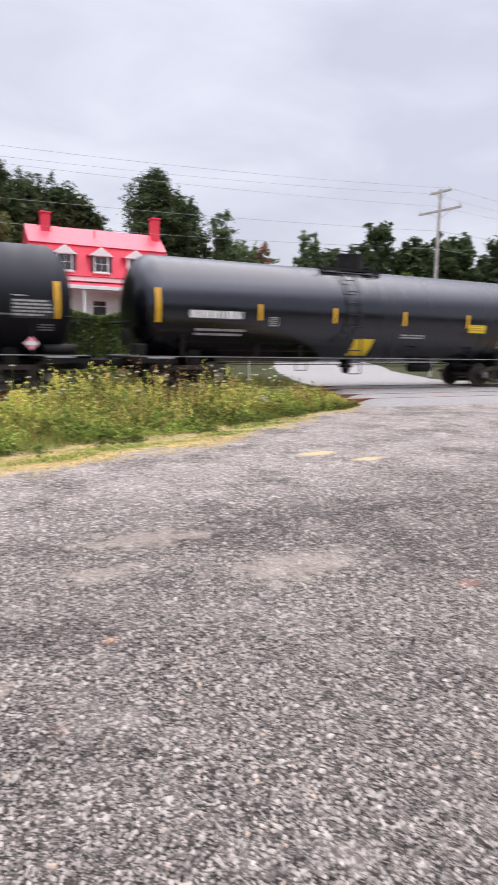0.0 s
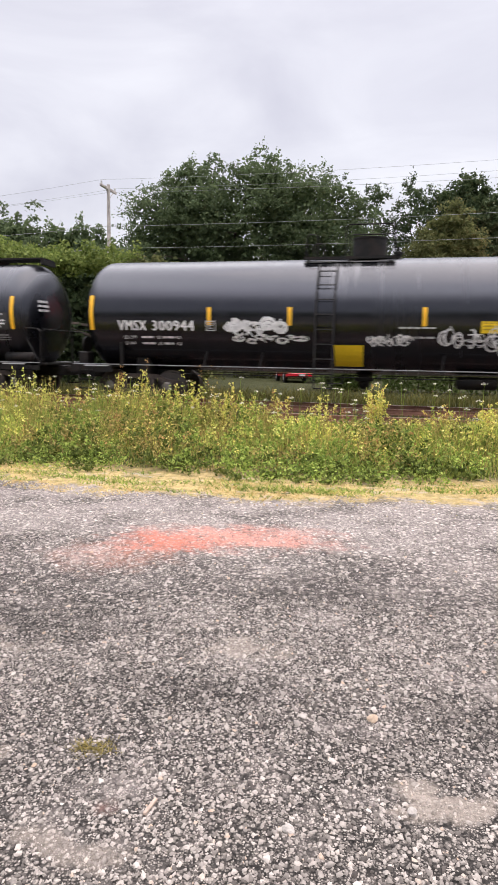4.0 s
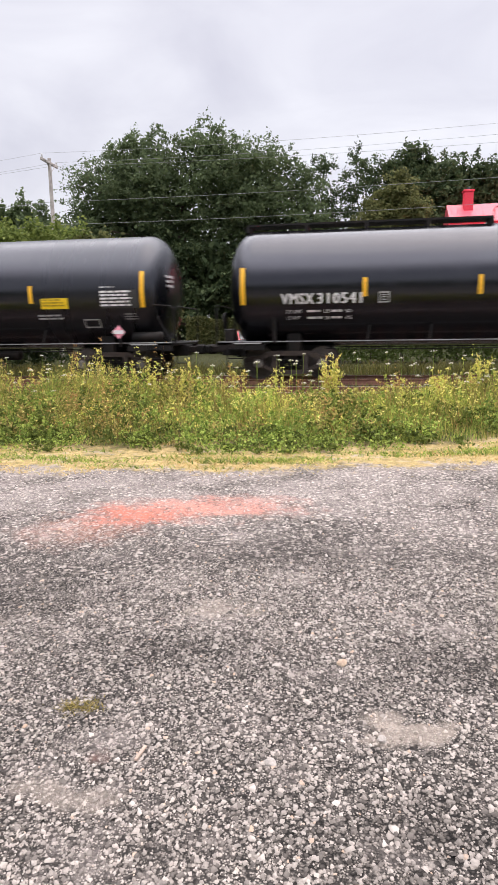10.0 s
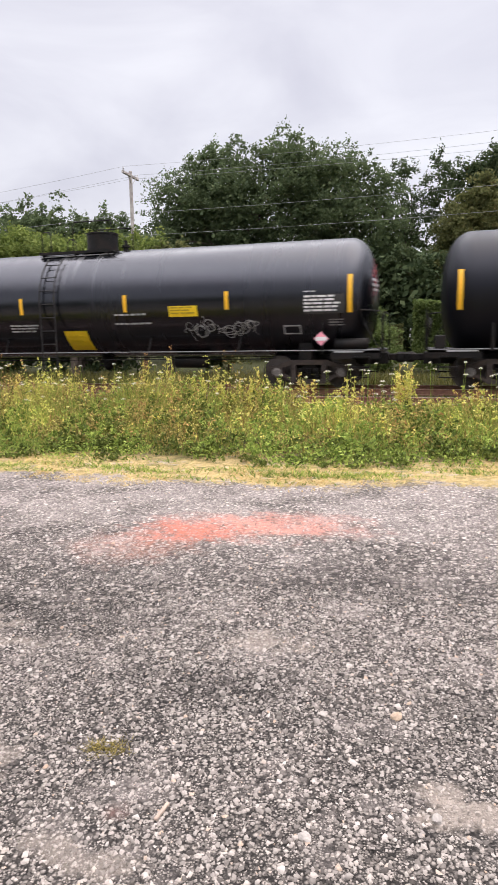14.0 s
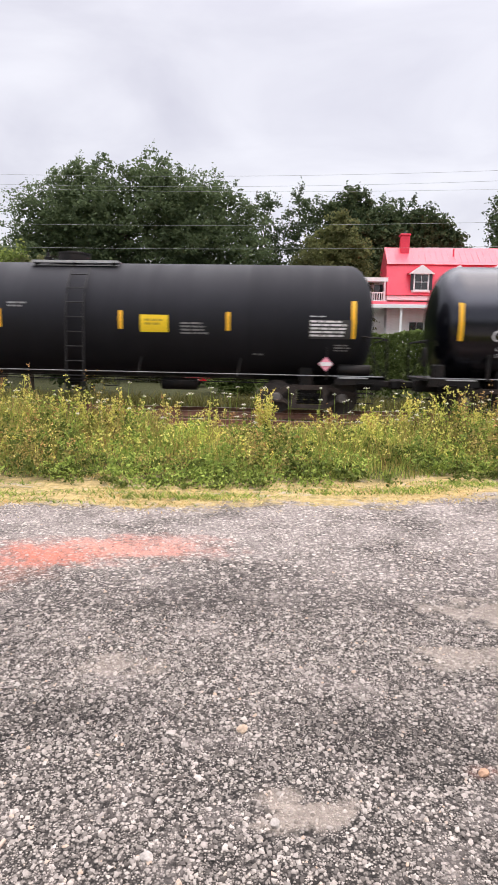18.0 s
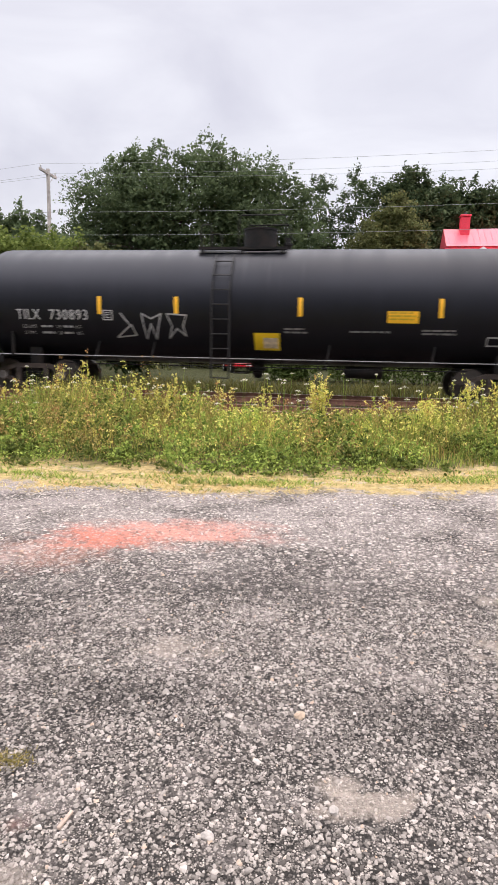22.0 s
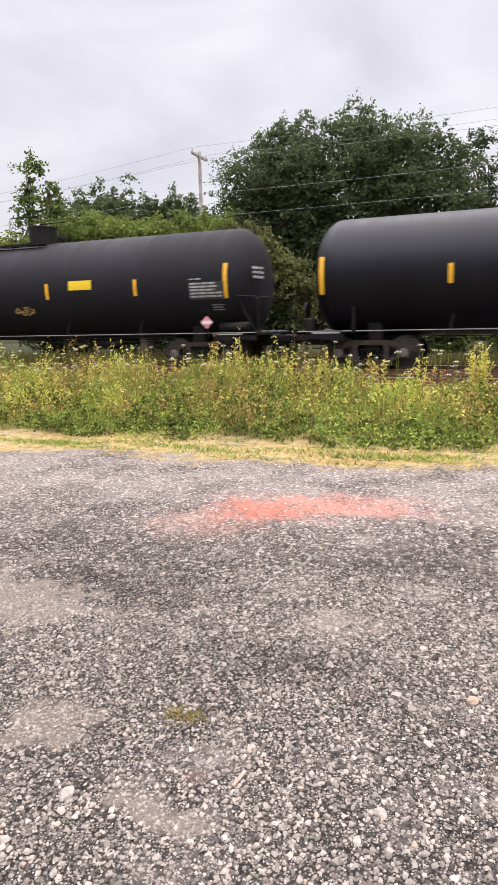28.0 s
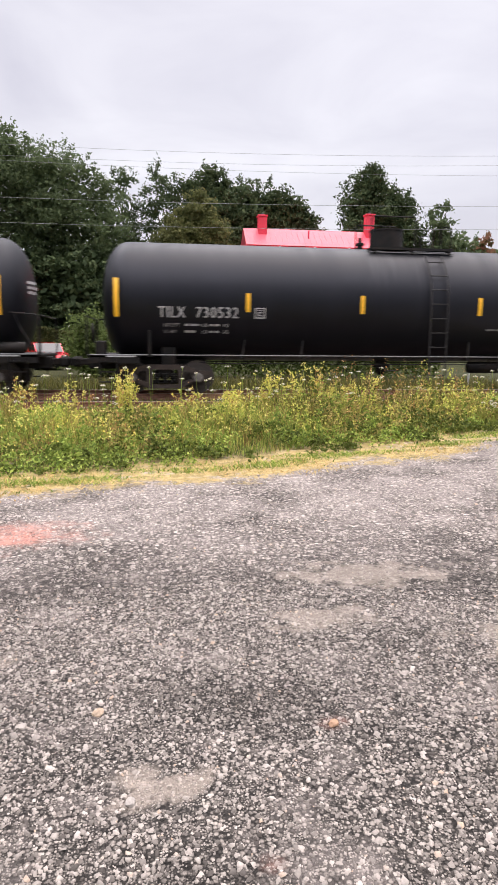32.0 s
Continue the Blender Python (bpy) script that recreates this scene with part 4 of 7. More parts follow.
def tank_car(index, kind, text, paint, stripes, ladder, housing, signs, lines, tags):
    """One tank car; its origin is on the rail heads at mid length."""
    words_ = {"gloss": "glossy black tank car", "dull": "dull black tank car", "flat": "matt black tank car"}[kind]
    extra = " with a running board and yellow strips" if ladder is None else " with spray-painted tags and yellow strips" if tags and tags[0][0] != "g" else " with a side ladder and yellow strips"
    car = empty("tank_car", pose(0, TRACK_Y, RAIL_Z), words_ + extra, "tank car", "tank cars of the train")
    shared("tank", TANKS[kind], car, pose(0, 0, 0))
    for turn in (0, 180):
        shared("stub_sill", SILL, car, pose(0, 0, 0, 0, 0, turn))
    for turn in (0, 180):
        shared("side_pipe", SILL_PIPE, car, pose(0, 0, 0, 0, 0, turn), "thin grey pipe along the tank")
        shared("brake_rigging", BRAKE_PIPE, car, pose(0, 0, 0, 0, 0, turn))
    for x in (-5.0, -3.9, -1.8, 0.7, 2.6, 4.1, 5.1):
        shared("hanger_rod", CROSS_ROD, car, pose(x, 0, 0))
    shared("bottom_outlet", OUTLET, car, pose(housing, 0, 0))
    shared("air_reservoir", BRAKE_TANK, car, pose(2.9, -0.45, 0.74))
    low = index == 11
    shared("valve_housing", LOW_HOUSING if low else HOUSING, car, pose(housing, 0, TANK_Z + TANK_R - 0.06))
    mid = housing if ladder is None else (housing + ladder) / 2
    for y in (-0.66, 0.66):
        shared("side_walk", SIDE_WALK_BARE if low else SIDE_WALK, car, pose(mid, y, 0, 0, 0, 0 if y < 0 else 180))
    for x in (-1.1, 0.0, 1.1):
        shared("walk_bracket", WALK_BRACKET, car, pose(mid + x, 0, 0))
        shared("walk_leg", WALK_LEG, car, pose(mid + x, 0, 0))
    shared("walk_edge_glint", WALK_EDGE_GLINT, car, pose(mid, 0, 0), "pale strip under the walk for its edge's reflection")
    shared("housing_flange", HOUSING_FLANGE, car, pose(housing, 0, TANK_Z + TANK_R - 0.04))
    shared("relief_valve", VALVE, car, pose(housing + (0.78 if mid <= housing else -0.78), 0, TANK_Z + TANK_R - 0.02))
    if not low:
        flip = 0 if mid <= housing else 180
        for y in (-0.72, 0.72):
            shared("safety_rail", LONG_HOOP, car, pose(mid, y, 0, 0, 0, flip))
            shared("safety_rail", SHORT_HOOP, car, pose(mid, y, 0, 0, 0, flip))
    if ladder is None:
        shared("running_board", WALKWAY, car, pose(0.1, 0, 0))
    else:
        shared("ladder", LADDER, car, pose(ladder, 0, 0))
        shared("ladder", LADDER, car, pose(ladder, 0, 0, 0, 0, 180))
    for x in (-7.84 if index == 9 else -7.77, 7.71 if kind == "gloss" else 7.62):
        shared("reflector_strip", LONG_STRIPE, car, pose(x, 0, 0), "long yellow reflective strip")
    for x in stripes:
        shared("reflector_strip", STRIPE, car, pose(x, 0, 0), "short yellow reflective strip")
    for x in (-4.5, -2.9, 1.9, 4.6):
        shared("pipe_bracket", BRACKET, car, pose(x, 0, 0))
    for s in (-1, 1):
        turn = pose(0, 0, 0, 0, 0, 0 if s > 0 else 180)
        shared("tank_saddle", SADDLE, car, pose(s * 6.45, 0, 0))
        shared("end_deck", END_DECK, car, pose(s * 8.15, 0, 0) @ turn)
        shared("end_railing", END_RAIL, car, pose(s * 8.25, 0, 0) @ turn)
        shared("end_steps", END_STEPS, car, pose(s * 8.0, 0, 0))
        shared("end_steps", END_STEPS, car, pose(s * 8.0, 0, 0, 0, 0, 180))
        shared("deck_edge", DECK_LINE, car, pose(s * 8.15 + (-0.1 if s > 0 else 0.85), 0, 0), "white deck edge")
        shared("coupler", COUPLER, car, pose(s * 8.32, 0, 0.84) @ turn)
        bogie = shared("bogie", BOLSTER, car, pose(s * 6.55, 0, 0))
        for y in (-1.02, 1.02):
            shared("side_frame", SIDE_FRAME, bogie, pose(0, y, 0))
            for x in (-0.22, 0.0, 0.22):
                shared("spring", SPRINGS, bogie, pose(x, y, 0))
        for x in (-0.89, 0.89):
            for y, turn_ in ((-1.13, 180), (1.13, 0)):
                shared("axle_cap", AXLE_CAP, bogie, pose(x, y, 0.46, 0, 0, turn_))
            w = shared("wheelset", WHEELSET, bogie, pose(x, 0, 0.46), "steel wheels on their axle")
            WHEELS.append((w, index, x))
    shared("corner_post", POST, car, pose(-6.95, 0, 0))
    shared("hand_brake", HANDBRAKE, car, pose(-8.46, -0.55, 1.62))
    shared("brake_gear_box", GEARBOX, car, pose(-8.2, -1.1, 1.22))
    shared("brake_cylinder", RESERVOIR, car, pose(7.72, -1.22, 1.22), "short horizontal black cylinder")
    shared("placard_holder", RES_LINE, car, pose(6.98, -1.42, 1.38))
    ink = PAINTS[paint]
    if text:
        letters, digits = text.split()
        style = "R" if ladder is None else "W" if text[0] == "T" and paint == "w" else text[0]
        x, wl, gap, wd, box_x = {"V": (-6.96, 0.85, 0.18, 1.22, -4.37), "C": (-6.96, 0.88, 0.18, 1.20, -4.37), "G": (-7.54, 1.02, 0.20, 1.40, -4.37),
                                 "N": (-6.67, 0.68, 0.14, 0.96, -4.37), "T": (-6.71, 0.69, 0.28, 1.10, -4.20), "W": (-6.80, 0.72, 0.14, 1.12, -4.2), "R": (-6.74, 0.85, 0.10, 1.14, -4.22)}[style]
        heavy = 0.013 if style in "VWR" else 0.006
        shared("reporting_mark", words(letters, x, TANK_Z - 0.47, 0.275, wl, bold=heavy), car, pose(0, 0, 0), "stencilled letters").data.materials.append(ink)
        shared("car_number", words(digits, x + wl + gap, TANK_Z - 0.47, 0.275, wd, bold=heavy), car, pose(0, 0, 0), "stencilled digits").data.materials.append(ink)
        small = M_GREY if paint in "ga" else M_WHITE
        for row, first in ((0, "LD LMT"), (1, "LT WT")):
            zz = TANK_Z - 0.70 - 0.17 * row
            part_mesh("stencil_text", words(first, x + 0.14, zz, 0.085, 0.40 if row == 0 else 0.34, 0.010, 0.0), small, car, "small stencilled words")
            part("stencil_text", bars(x + 0.68, zz - 0.025, 0.42, 0.10, 1, index * 3 + row), small, car, "small stencilled figures")
            part_mesh("stencil_text", words("LB", x + 1.14, zz, 0.085, 0.12, 0.010, 0.0), small, car, "small stencilled words")
            part("stencil_text", bars(x + 1.32, zz - 0.025, 0.34, 0.10, 1, index * 5 + row), small, car, "small stencilled figures")
            part_mesh("stencil_text", words("KG", x + 1.70, zz, 0.085, 0.14, 0.010, 0.0), small, car, "small stencilled words")
        if text[0] != "T" or paint == "g":
            marks_square(box_x, M_GREY, car)
    elif paint:
        part("stencil_text", bars(-6.8, TANK_Z - 0.48, 2.1, 0.40, 1, index + 3), ink, car, "smeared stencilled blocks")
        part("stencil_text", bars(-6.6, TANK_Z - 0.86, 1.7, 0.26, 2, index), M_GREY, car, "small stencilled lines")
        marks_square(-4.15, M_GREY, car)
    for k, (style, x0, x1, d0, d1) in enumerate(signs):
        sign = part("warning_sign", decal(x0, x1, TANK_Z + d0, TANK_Z + d1, 0.012, 4, 2), M_SIGN if style != "fr" else M_YELLOW, car, "yellow warning panel")
        if style in ("hi", "fr"):
            part("sign_text", bars(x0 + 0.05, TANK_Z + d0 + 0.04, x1 - x0 - 0.1, d1 - d0 - 0.06, 3, index * 7 + k, 0.018), M_SIGNINK, sign, "dark lines of small print")
        if style == "sq":
            part("sign_text", bars(x0 + 0.12, TANK_Z + (d0 + d1) / 2 - 0.08, x1 - x0 - 0.24, 0.2, 2, index * 7 + k, 0.018), M_SIGNINK, sign, "dark lines of small print")
        if style == "lw":
            part("sign_patch", decal(x0 + (x1 - x0) * 0.36, x0 + (x1 - x0) * 0.92, TANK_Z + d0 + (d1 - d0) * 0.12, TANK_Z + d0 + (d1 - d0) * 0.72, 0.017, 3, 1), M_WORN, sign, "pale worn corner")
    for k, (x, w, d, n) in enumerate(lines):
        part("stencil_text", bars(x, TANK_Z + d - 0.06 * n + 0.03, w, 0.085 * n, n, index * 13 + k), M_GREY if kind == "gloss" else M_FADE, car, "small stencilled lines")
    panel = part("data_panel", decal(6.48, 7.58, TANK_Z - 0.48, TANK_Z + 0.01, 0.009, 4, 2), M_PANEL, car, "black data panel with stencilled lines")
    part("panel_text", bars(6.51, TANK_Z - 0.46, 1.04, 0.45, 5, index + 40, 0.014), M_WHITE if kind == "gloss" or index in (2, 8, 11) else M_GREY, panel)
    part("stencil_text", bars(6.5, TANK_Z + 0.05, 0.45, 0.06, 1, index + 70), M_GREY, car)
    if index not in (1, 2, 8, 11, 17):
        outline_box(5.92, 6.40, -1.0, -0.76, M_GREY, car, index)
    part("stencil_text", bars(7.15, TANK_Z - 0.82, 0.42, 0.2, 3, index + 60), M_FADE, car)
    part("end_text", end_marks(index), M_GREY, car, "small stencilled lines on the tank head")
    h = shared("placard", PLACARD, car, pose(6.95, -1.47, 1.37), "red and white diamond placard")
    shared("placard_band", PLACARD_BAR, h, pose(0, 0, 0))
    for k, (ink_, x0, x1, d0, d1, n, w, tail) in enumerate(tags):
        part("spray_tag", scrawl(x0, x1, TANK_Z + d0, TANK_Z + d1, index * 5 + k, n, w, tail), {"w": M_SPRAYW, "o": M_SPRAYO, "g": M_SPRAYG}[ink_], car, {"w": "white spray-painted scrawl", "o": "ochre spray-painted scrawl", "g": "dim grey spray-painted scrawl"}[ink_])
    if index == 5:
        part("spray_tag", hand_letters("YETSDREM", -4.15, -0.15, TANK_Z - 1.0, TANK_Z - 0.42, 0.055), M_SPRAYG, car, "thin grey hand-sprayed capitals")
    if index == 13:
        part("spray_tag", hand_letters("ZWP", -3.85, -1.75, TANK_Z - 0.92, TANK_Z - 0.28, 0.04), M_SPRAYG, car, "grey spray-painted angular shapes")
    CARS.append((car, index))
    return car


def end_marks(seed):
    """Stencilled bars on the forward tank head."""
    r = random.Random(seed)
    bm = bmesh.new()
    for k in range(3):
        z0 = TANK_Z + 0.35 - 0.13 * k
        y, end = -1.02, -1.02 + r.uniform(0.35, 0.6)
        while y < end:
            w = r.uniform(0.06, 0.14)
            q = []
            for a, b in ((y, z0), (y + w, z0), (y + w, z0 + 0.07), (y, z0 + 0.07)):
                rad = math.hypot(a, b - TANK_Z)
                q.append(bm.verts.new((HALF - 0.72 * (1 - max(0.0, 1 - (rad / TANK_R) ** 2.7) ** 0.5) + 0.06, a, b)))
            bm.faces.new(q)
            y += w + 0.03
    return bm


# car, paint, reporting mark, ink, short strips, ladder, housing, signs, stencil lines, tags
tank_car(-1, 'gloss', '', '', (-4.5,-1.6,1.5,4.6), 0.9, 0.0, (('lo', -0.8, 0.1, -1.35, -0.78), ('hi', 4.6, 5.4, -0.47, -0.18)), (), ())
tank_car(0, 'gloss', '', 'w', (-4.5,-1.75,1.15,4.1), -1.0, -0.15, (('lo', -0.8, 0.0, -1.35, -0.78), ('hi', 4.2, 5.0, -0.47, -0.18)), ((1.1, 1.15, -0.68, 2),), ())
tank_car(1, 'dull', '', 'g', (-4.4,-1.25,2.18,4.9), 0.8, -0.15, (('fr', 3.45, 4.24, -0.45, -0.15),), ((2.44, 1.15, -0.71, 1), (4.29, 0.9, -0.7, 2), (5.5, 1.6, -0.42, 1)), ())
tank_car(2, 'dull', 'TILX 314603', 'w', (-4.4,-0.8,2.1,4.95), 0.84, -0.1, (('sq', 3.44, 4.25, -0.57, -0.12),), ((3.13, 3.1, -0.67, 1),), (('w', 4.15, 5.29, -0.83, -0.39, 5, 0.045, 0.5), ('w', -4.4, -2.9, -0.73, -0.23, 6, 0.05, 0.9)))
tank_car(3, 'gloss', 'VMSX 300944', 'w', (-4.27,-2.04,1.42,4.38), -1.1, -0.1, (('lo', -0.86, -0.1, -1.37, -0.80), ('hi', 2.79, 3.6, -0.47, -0.18)), ((0.8, 1.11, -0.38, 1), (0.86, 0.96, -0.62, 1), (4.55, 0.87, -0.65, 2)), (('w', -3.9, -2.2, -0.55, -0.15, 6, 0.1, 0.0), ('w', -3.5, -1.6, -0.76, -0.57, 7, 0.05, 0.0), ('w', 0.0, 1.1, -0.85, -0.57, 5, 0.05, 0.0), ('w', 1.9, 3.5, -0.91, -0.37, 6, 0.05, 0.0)))
tank_car(4, 'gloss', 'VMSX 310038', 'w', (-4.4,-1.89,1.66,4.56), None, 0.1, (('hi', 2.29, 3.07, -0.47, -0.18),), ((3.03, 0.59, -0.79, 1), (4.56, 0.78, -0.8, 2)), (('o', -3.0, -0.4, -0.93, -0.45, 9, 0.07, 0.4), ('w', 0.2, 1.5, -0.68, -0.41, 7, 0.055, 0.2), ('w', 1.1, 2.1, -0.95, -0.63, 3, 0.035, 0.5)))
tank_car(5, 'gloss', 'VMSX 300100', 'w', (-4.28,-1.28,1.8,4.55), 0.89, 0.05, (('hi', 4.82, 5.66, -0.47, -0.18),), ((1.69, 1.22, -0.7, 2), (4.67, 0.78, -0.68, 1)), (('w', -0.1, 0.5, -0.73, -0.38, 3, 0.04, 0.0),))
tank_car(6, 'gloss', 'VMSX 310541', 'w', (-4.57,-1.71,1.68,4.48), None, 0.15, (('hi', 2.26, 3.05, -0.47, -0.18),), ((0.63, 1.09, -0.82, 1), (2.96, 0.59, -0.82, 1), (4.53, 0.75, -0.77, 1)), ())
tank_car(7, 'gloss', 'VMSX 300422', 'w', (-4.3,-1.32,1.68,4.46), 0.82, 0.0, (('hi', 4.75, 5.55, -0.47, -0.18),), ((1.61, 1.17, -0.67, 2), (4.6, 0.78, -0.7, 2)), ())
tank_car(8, 'dull', 'TILX 193971', 'w', (-4.55,-1.92,1.7,4.76), -1.4, 0.2, (('lw', -0.51, 0.34, -1.2, -0.74), ('sq', 3.29, 4.04, -0.56, -0.16)), ((0.53, 0.62, -0.64, 2), (2.97, 1.07, -0.66, 1), (4.84, 0.79, -0.64, 2)), ())
tank_car(9, 'gloss', 'VMSX 300005', 'w', (-4.56,-2.05,1.35,4.38), -1.1, -0.1, (('lo', -0.78, -0.02, -1.37, -0.80), ('hi', 2.68, 3.53, -0.47, -0.18)), ((0.99, 1.2, -0.41, 1), (0.97, 1.21, -0.66, 1), (-2.55, 1.02, -0.7, 3)), (('g', 3.05, 5.2, -1.03, -0.58, 6, 0.03, 0.0),))
tank_car(10, 'gloss', 'CTCX 731585', 'w', (-4.74,-1.8,1.4,4.4), 0.9, 0.0, (('hi', 3.0, 3.8, -0.47, -0.18),), ((1.2, 1.1, -0.63, 2),), ())
tank_car(11, 'flat', 'GBRX 708897', 'g', (-4.7,-1.82,1.49,4.36), 0.28, -0.28, (('sq', 2.02, 2.77, -0.38, 0.07),), ((-3.12, 0.81, -0.21, 2), (-3.14, 0.62, -0.59, 1), (-1.59, 0.53, 0.28, 2), (3.1, 0.73, -0.24, 4), (5.0, 0.31, -0.94, 1)), ())
tank_car(12, 'gloss', 'VMSX 300184', 'w', (-4.53,-1.85,1.15,4.08), -1.0, -0.05, (('lo', -0.86, -0.1, -1.37, -0.80), ('hi', 4.21, 5.0, -0.47, -0.18)), ((1.1, 1.16, -0.67, 2), (4.01, 0.79, -0.63, 2)), ())
tank_car(13, 'dull', 'TILX 730893', 'g', (-4.28,-2.13,1.19,4.74), -0.9, -0.1, (('lw', -0.04, 0.65, -1.2, -0.74), ('fr', 3.42, 4.2, -0.45, -0.15)), ((0.77, 0.65, -0.69, 2), (2.49, 1.08, -0.71, 1), (4.31, 0.87, -0.68, 2)), ())
tank_car(14, 'gloss', 'VMSX 300732', 'w', (-4.17,-1.17,1.87,4.63), 1.0, 0.05, (('hi', 4.86, 5.71, -0.47, -0.18),), ((1.77, 1.14, -0.63, 2), (4.73, 0.75, -0.64, 2)), ())
tank_car(15, 'dull', 'TILX 730951', 'g', (-4.4,-2.24,1.25,4.88), -0.95, 0.0, (('lw', -0.0, 0.65, -1.2, -0.74), ('fr', 3.54, 4.36, -0.45, -0.15)), ((0.91, 0.57, -0.7, 2), (2.63, 1.07, -0.7, 1), (4.48, 0.83, -0.69, 2), (5.76, 0.82, -0.42, 1)), ())
tank_car(16, 'dull', '', '', (-4.5,-1.7,1.65,4.54), -1.0, 0.1, (('lw', -0.29, 0.55, -1.2, -0.74), ('sq', 3.67, 4.46, -0.46, -0.05)), ((-0.09, 0.65, -0.31, 2), (2.25, 0.6, -0.64, 1), (3.63, 0.81, -0.65, 1), (4.73, 0.94, -0.65, 2)), ())
tank_car(17, 'flat', 'NATX 301982', 'a', (-4.7,-1.7,1.45,4.68), -1.09, 0.2, (('pl', 2.3, 3.14, -0.06, 0.22),), (), (('o', 0.05, 0.9, -0.78, -0.53, 4, 0.03, 0.0),))
tank_car(18, 'dull', 'TILX 730532', 'g', (-4.38,-1.28,2.08,4.78), 0.86, -0.13, (('fr', 3.35, 4.11, -0.45, -0.15),), ((2.36, 1.09, -0.72, 1), (4.15, 0.86, -0.74, 2), (5.53, 0.76, -0.48, 1)), ())
tank_car(19, 'dull', '', '', (-4.4,-1.5,1.6,4.6), 0.9, 0.0, (('fr', 3.4, 4.2, -0.45, -0.15),), (), ())
tank_car(20, 'gloss', '', '', (-4.5,-1.7,1.5,4.5), -0.9, 0.0, (('lo', -0.9, 0.0, -1.35, -0.78), ('hi', 4.2, 5.0, -0.47, -0.18)), (), ())


SLACK = {2: -0.10, 3: -0.13, 6: 0.09, 11: 0.05, 12: 0.10, 18: 0.08}  # where the couplings are drawn out


def motions():
    """The train rolls past at a steady pace; every wheelset turns with it while its car is near."""
    rows = (0.0, 8.0, 16.0, 24.0, 32.0)
    for car, n in CARS:
        x = GAP_AT_START - n * CAR + CAR / 2 + SLACK.get(n, 0.0)
        walk(car, [(t, pose(x + SPEED * t, TRACK_Y, RAIL_Z)) for t in rows])
    step = 2 / FPS
    for w, n, x in WHEELS:
        centre = GAP_AT_START - n * CAR + CAR / 2
        near = [k for k in range(481) if abs(centre + SPEED * k * step - 2) < 32] or [0]
        out = []
        for k in sorted({0, 480, *near}):
            turn = (max(near[0], min(near[-1], k)) - near[0]) * step * SPEED / 0.46
            out.append((k * step, pose(x, 0, 0.46, 0, math.degrees(turn) % 360, 0)))
        walk(w, out)
# ---- trees and bushes ----
M_BARK = mat("tree_bark", (0.09, 0.07, 0.055), rough=0.9, var=0.35, scale=7.0, bump=0.4, bump_scale=25.0)
M_LEAF_DARK = leaf_mat("dark_leaves", [(0.088, 0.122, 0.065), (0.110, 0.148, 0.072), (0.150, 0.190, 0.088)])
M_LEAF_DEEP = leaf_mat("deep_green_and_shaded_leaves", [(0.050, 0.075, 0.037), (0.069, 0.098, 0.045), (0.106, 0.135, 0.060)], through=0.3)
M_LEAF_MID = leaf_mat("green_leaves", [(0.10, 0.138, 0.044), (0.13, 0.175, 0.055), (0.175, 0.225, 0.07)])
M_LEAF_OLIVE = leaf_mat("olive_leaves", [(0.095, 0.108, 0.045), (0.135, 0.145, 0.056), (0.20, 0.202, 0.080)])
M_LEAF_LIME = leaf_mat("lime_leaves", [(0.10, 0.14, 0.036), (0.16, 0.205, 0.05), (0.25, 0.295, 0.085)])
M_LEAF_RUST = leaf_mat("rusty_leaves", [(0.10, 0.10, 0.04), (0.22, 0.12, 0.07), (0.32, 0.12, 0.09)])


def leaf_mesh(name, centres, sizes, up=0.3, seed=0):
    """Many small bent leaves (two triangles each) at the given centres."""
    r = np.random.default_rng(seed)
    n = len(centres)
    a = r.normal(size=(n, 3))
    a[:, 2] += up
    a /= np.linalg.norm(a, axis=1)[:, None]
    b = np.cross(a, r.normal(size=(n, 3)))
    b /= np.linalg.norm(b, axis=1)[:, None]
    c = np.cross(a, b)
    s = sizes[:, None]
    v = np.stack([centres + b * s, centres + c * s * 0.55 + a * s * 0.12, centres - b * s, centres - c * s * 0.55 + a * s * 0.12], 1).reshape(-1, 3)
    me = bpy.data.meshes.new(name)
    me.vertices.add(4 * n)
    me.vertices.foreach_set("co", v.reshape(-1).astype(np.float32))
    me.loops.add(4 * n)
    me.loops.foreach_set("vertex_index", np.arange(4 * n, dtype=np.int32))
    me.polygons.add(n)
    me.polygons.foreach_set("loop_start", np.arange(0, 4 * n, 4, dtype=np.int32))
    me.update(calc_edges=True)
    me.validate()
    return me


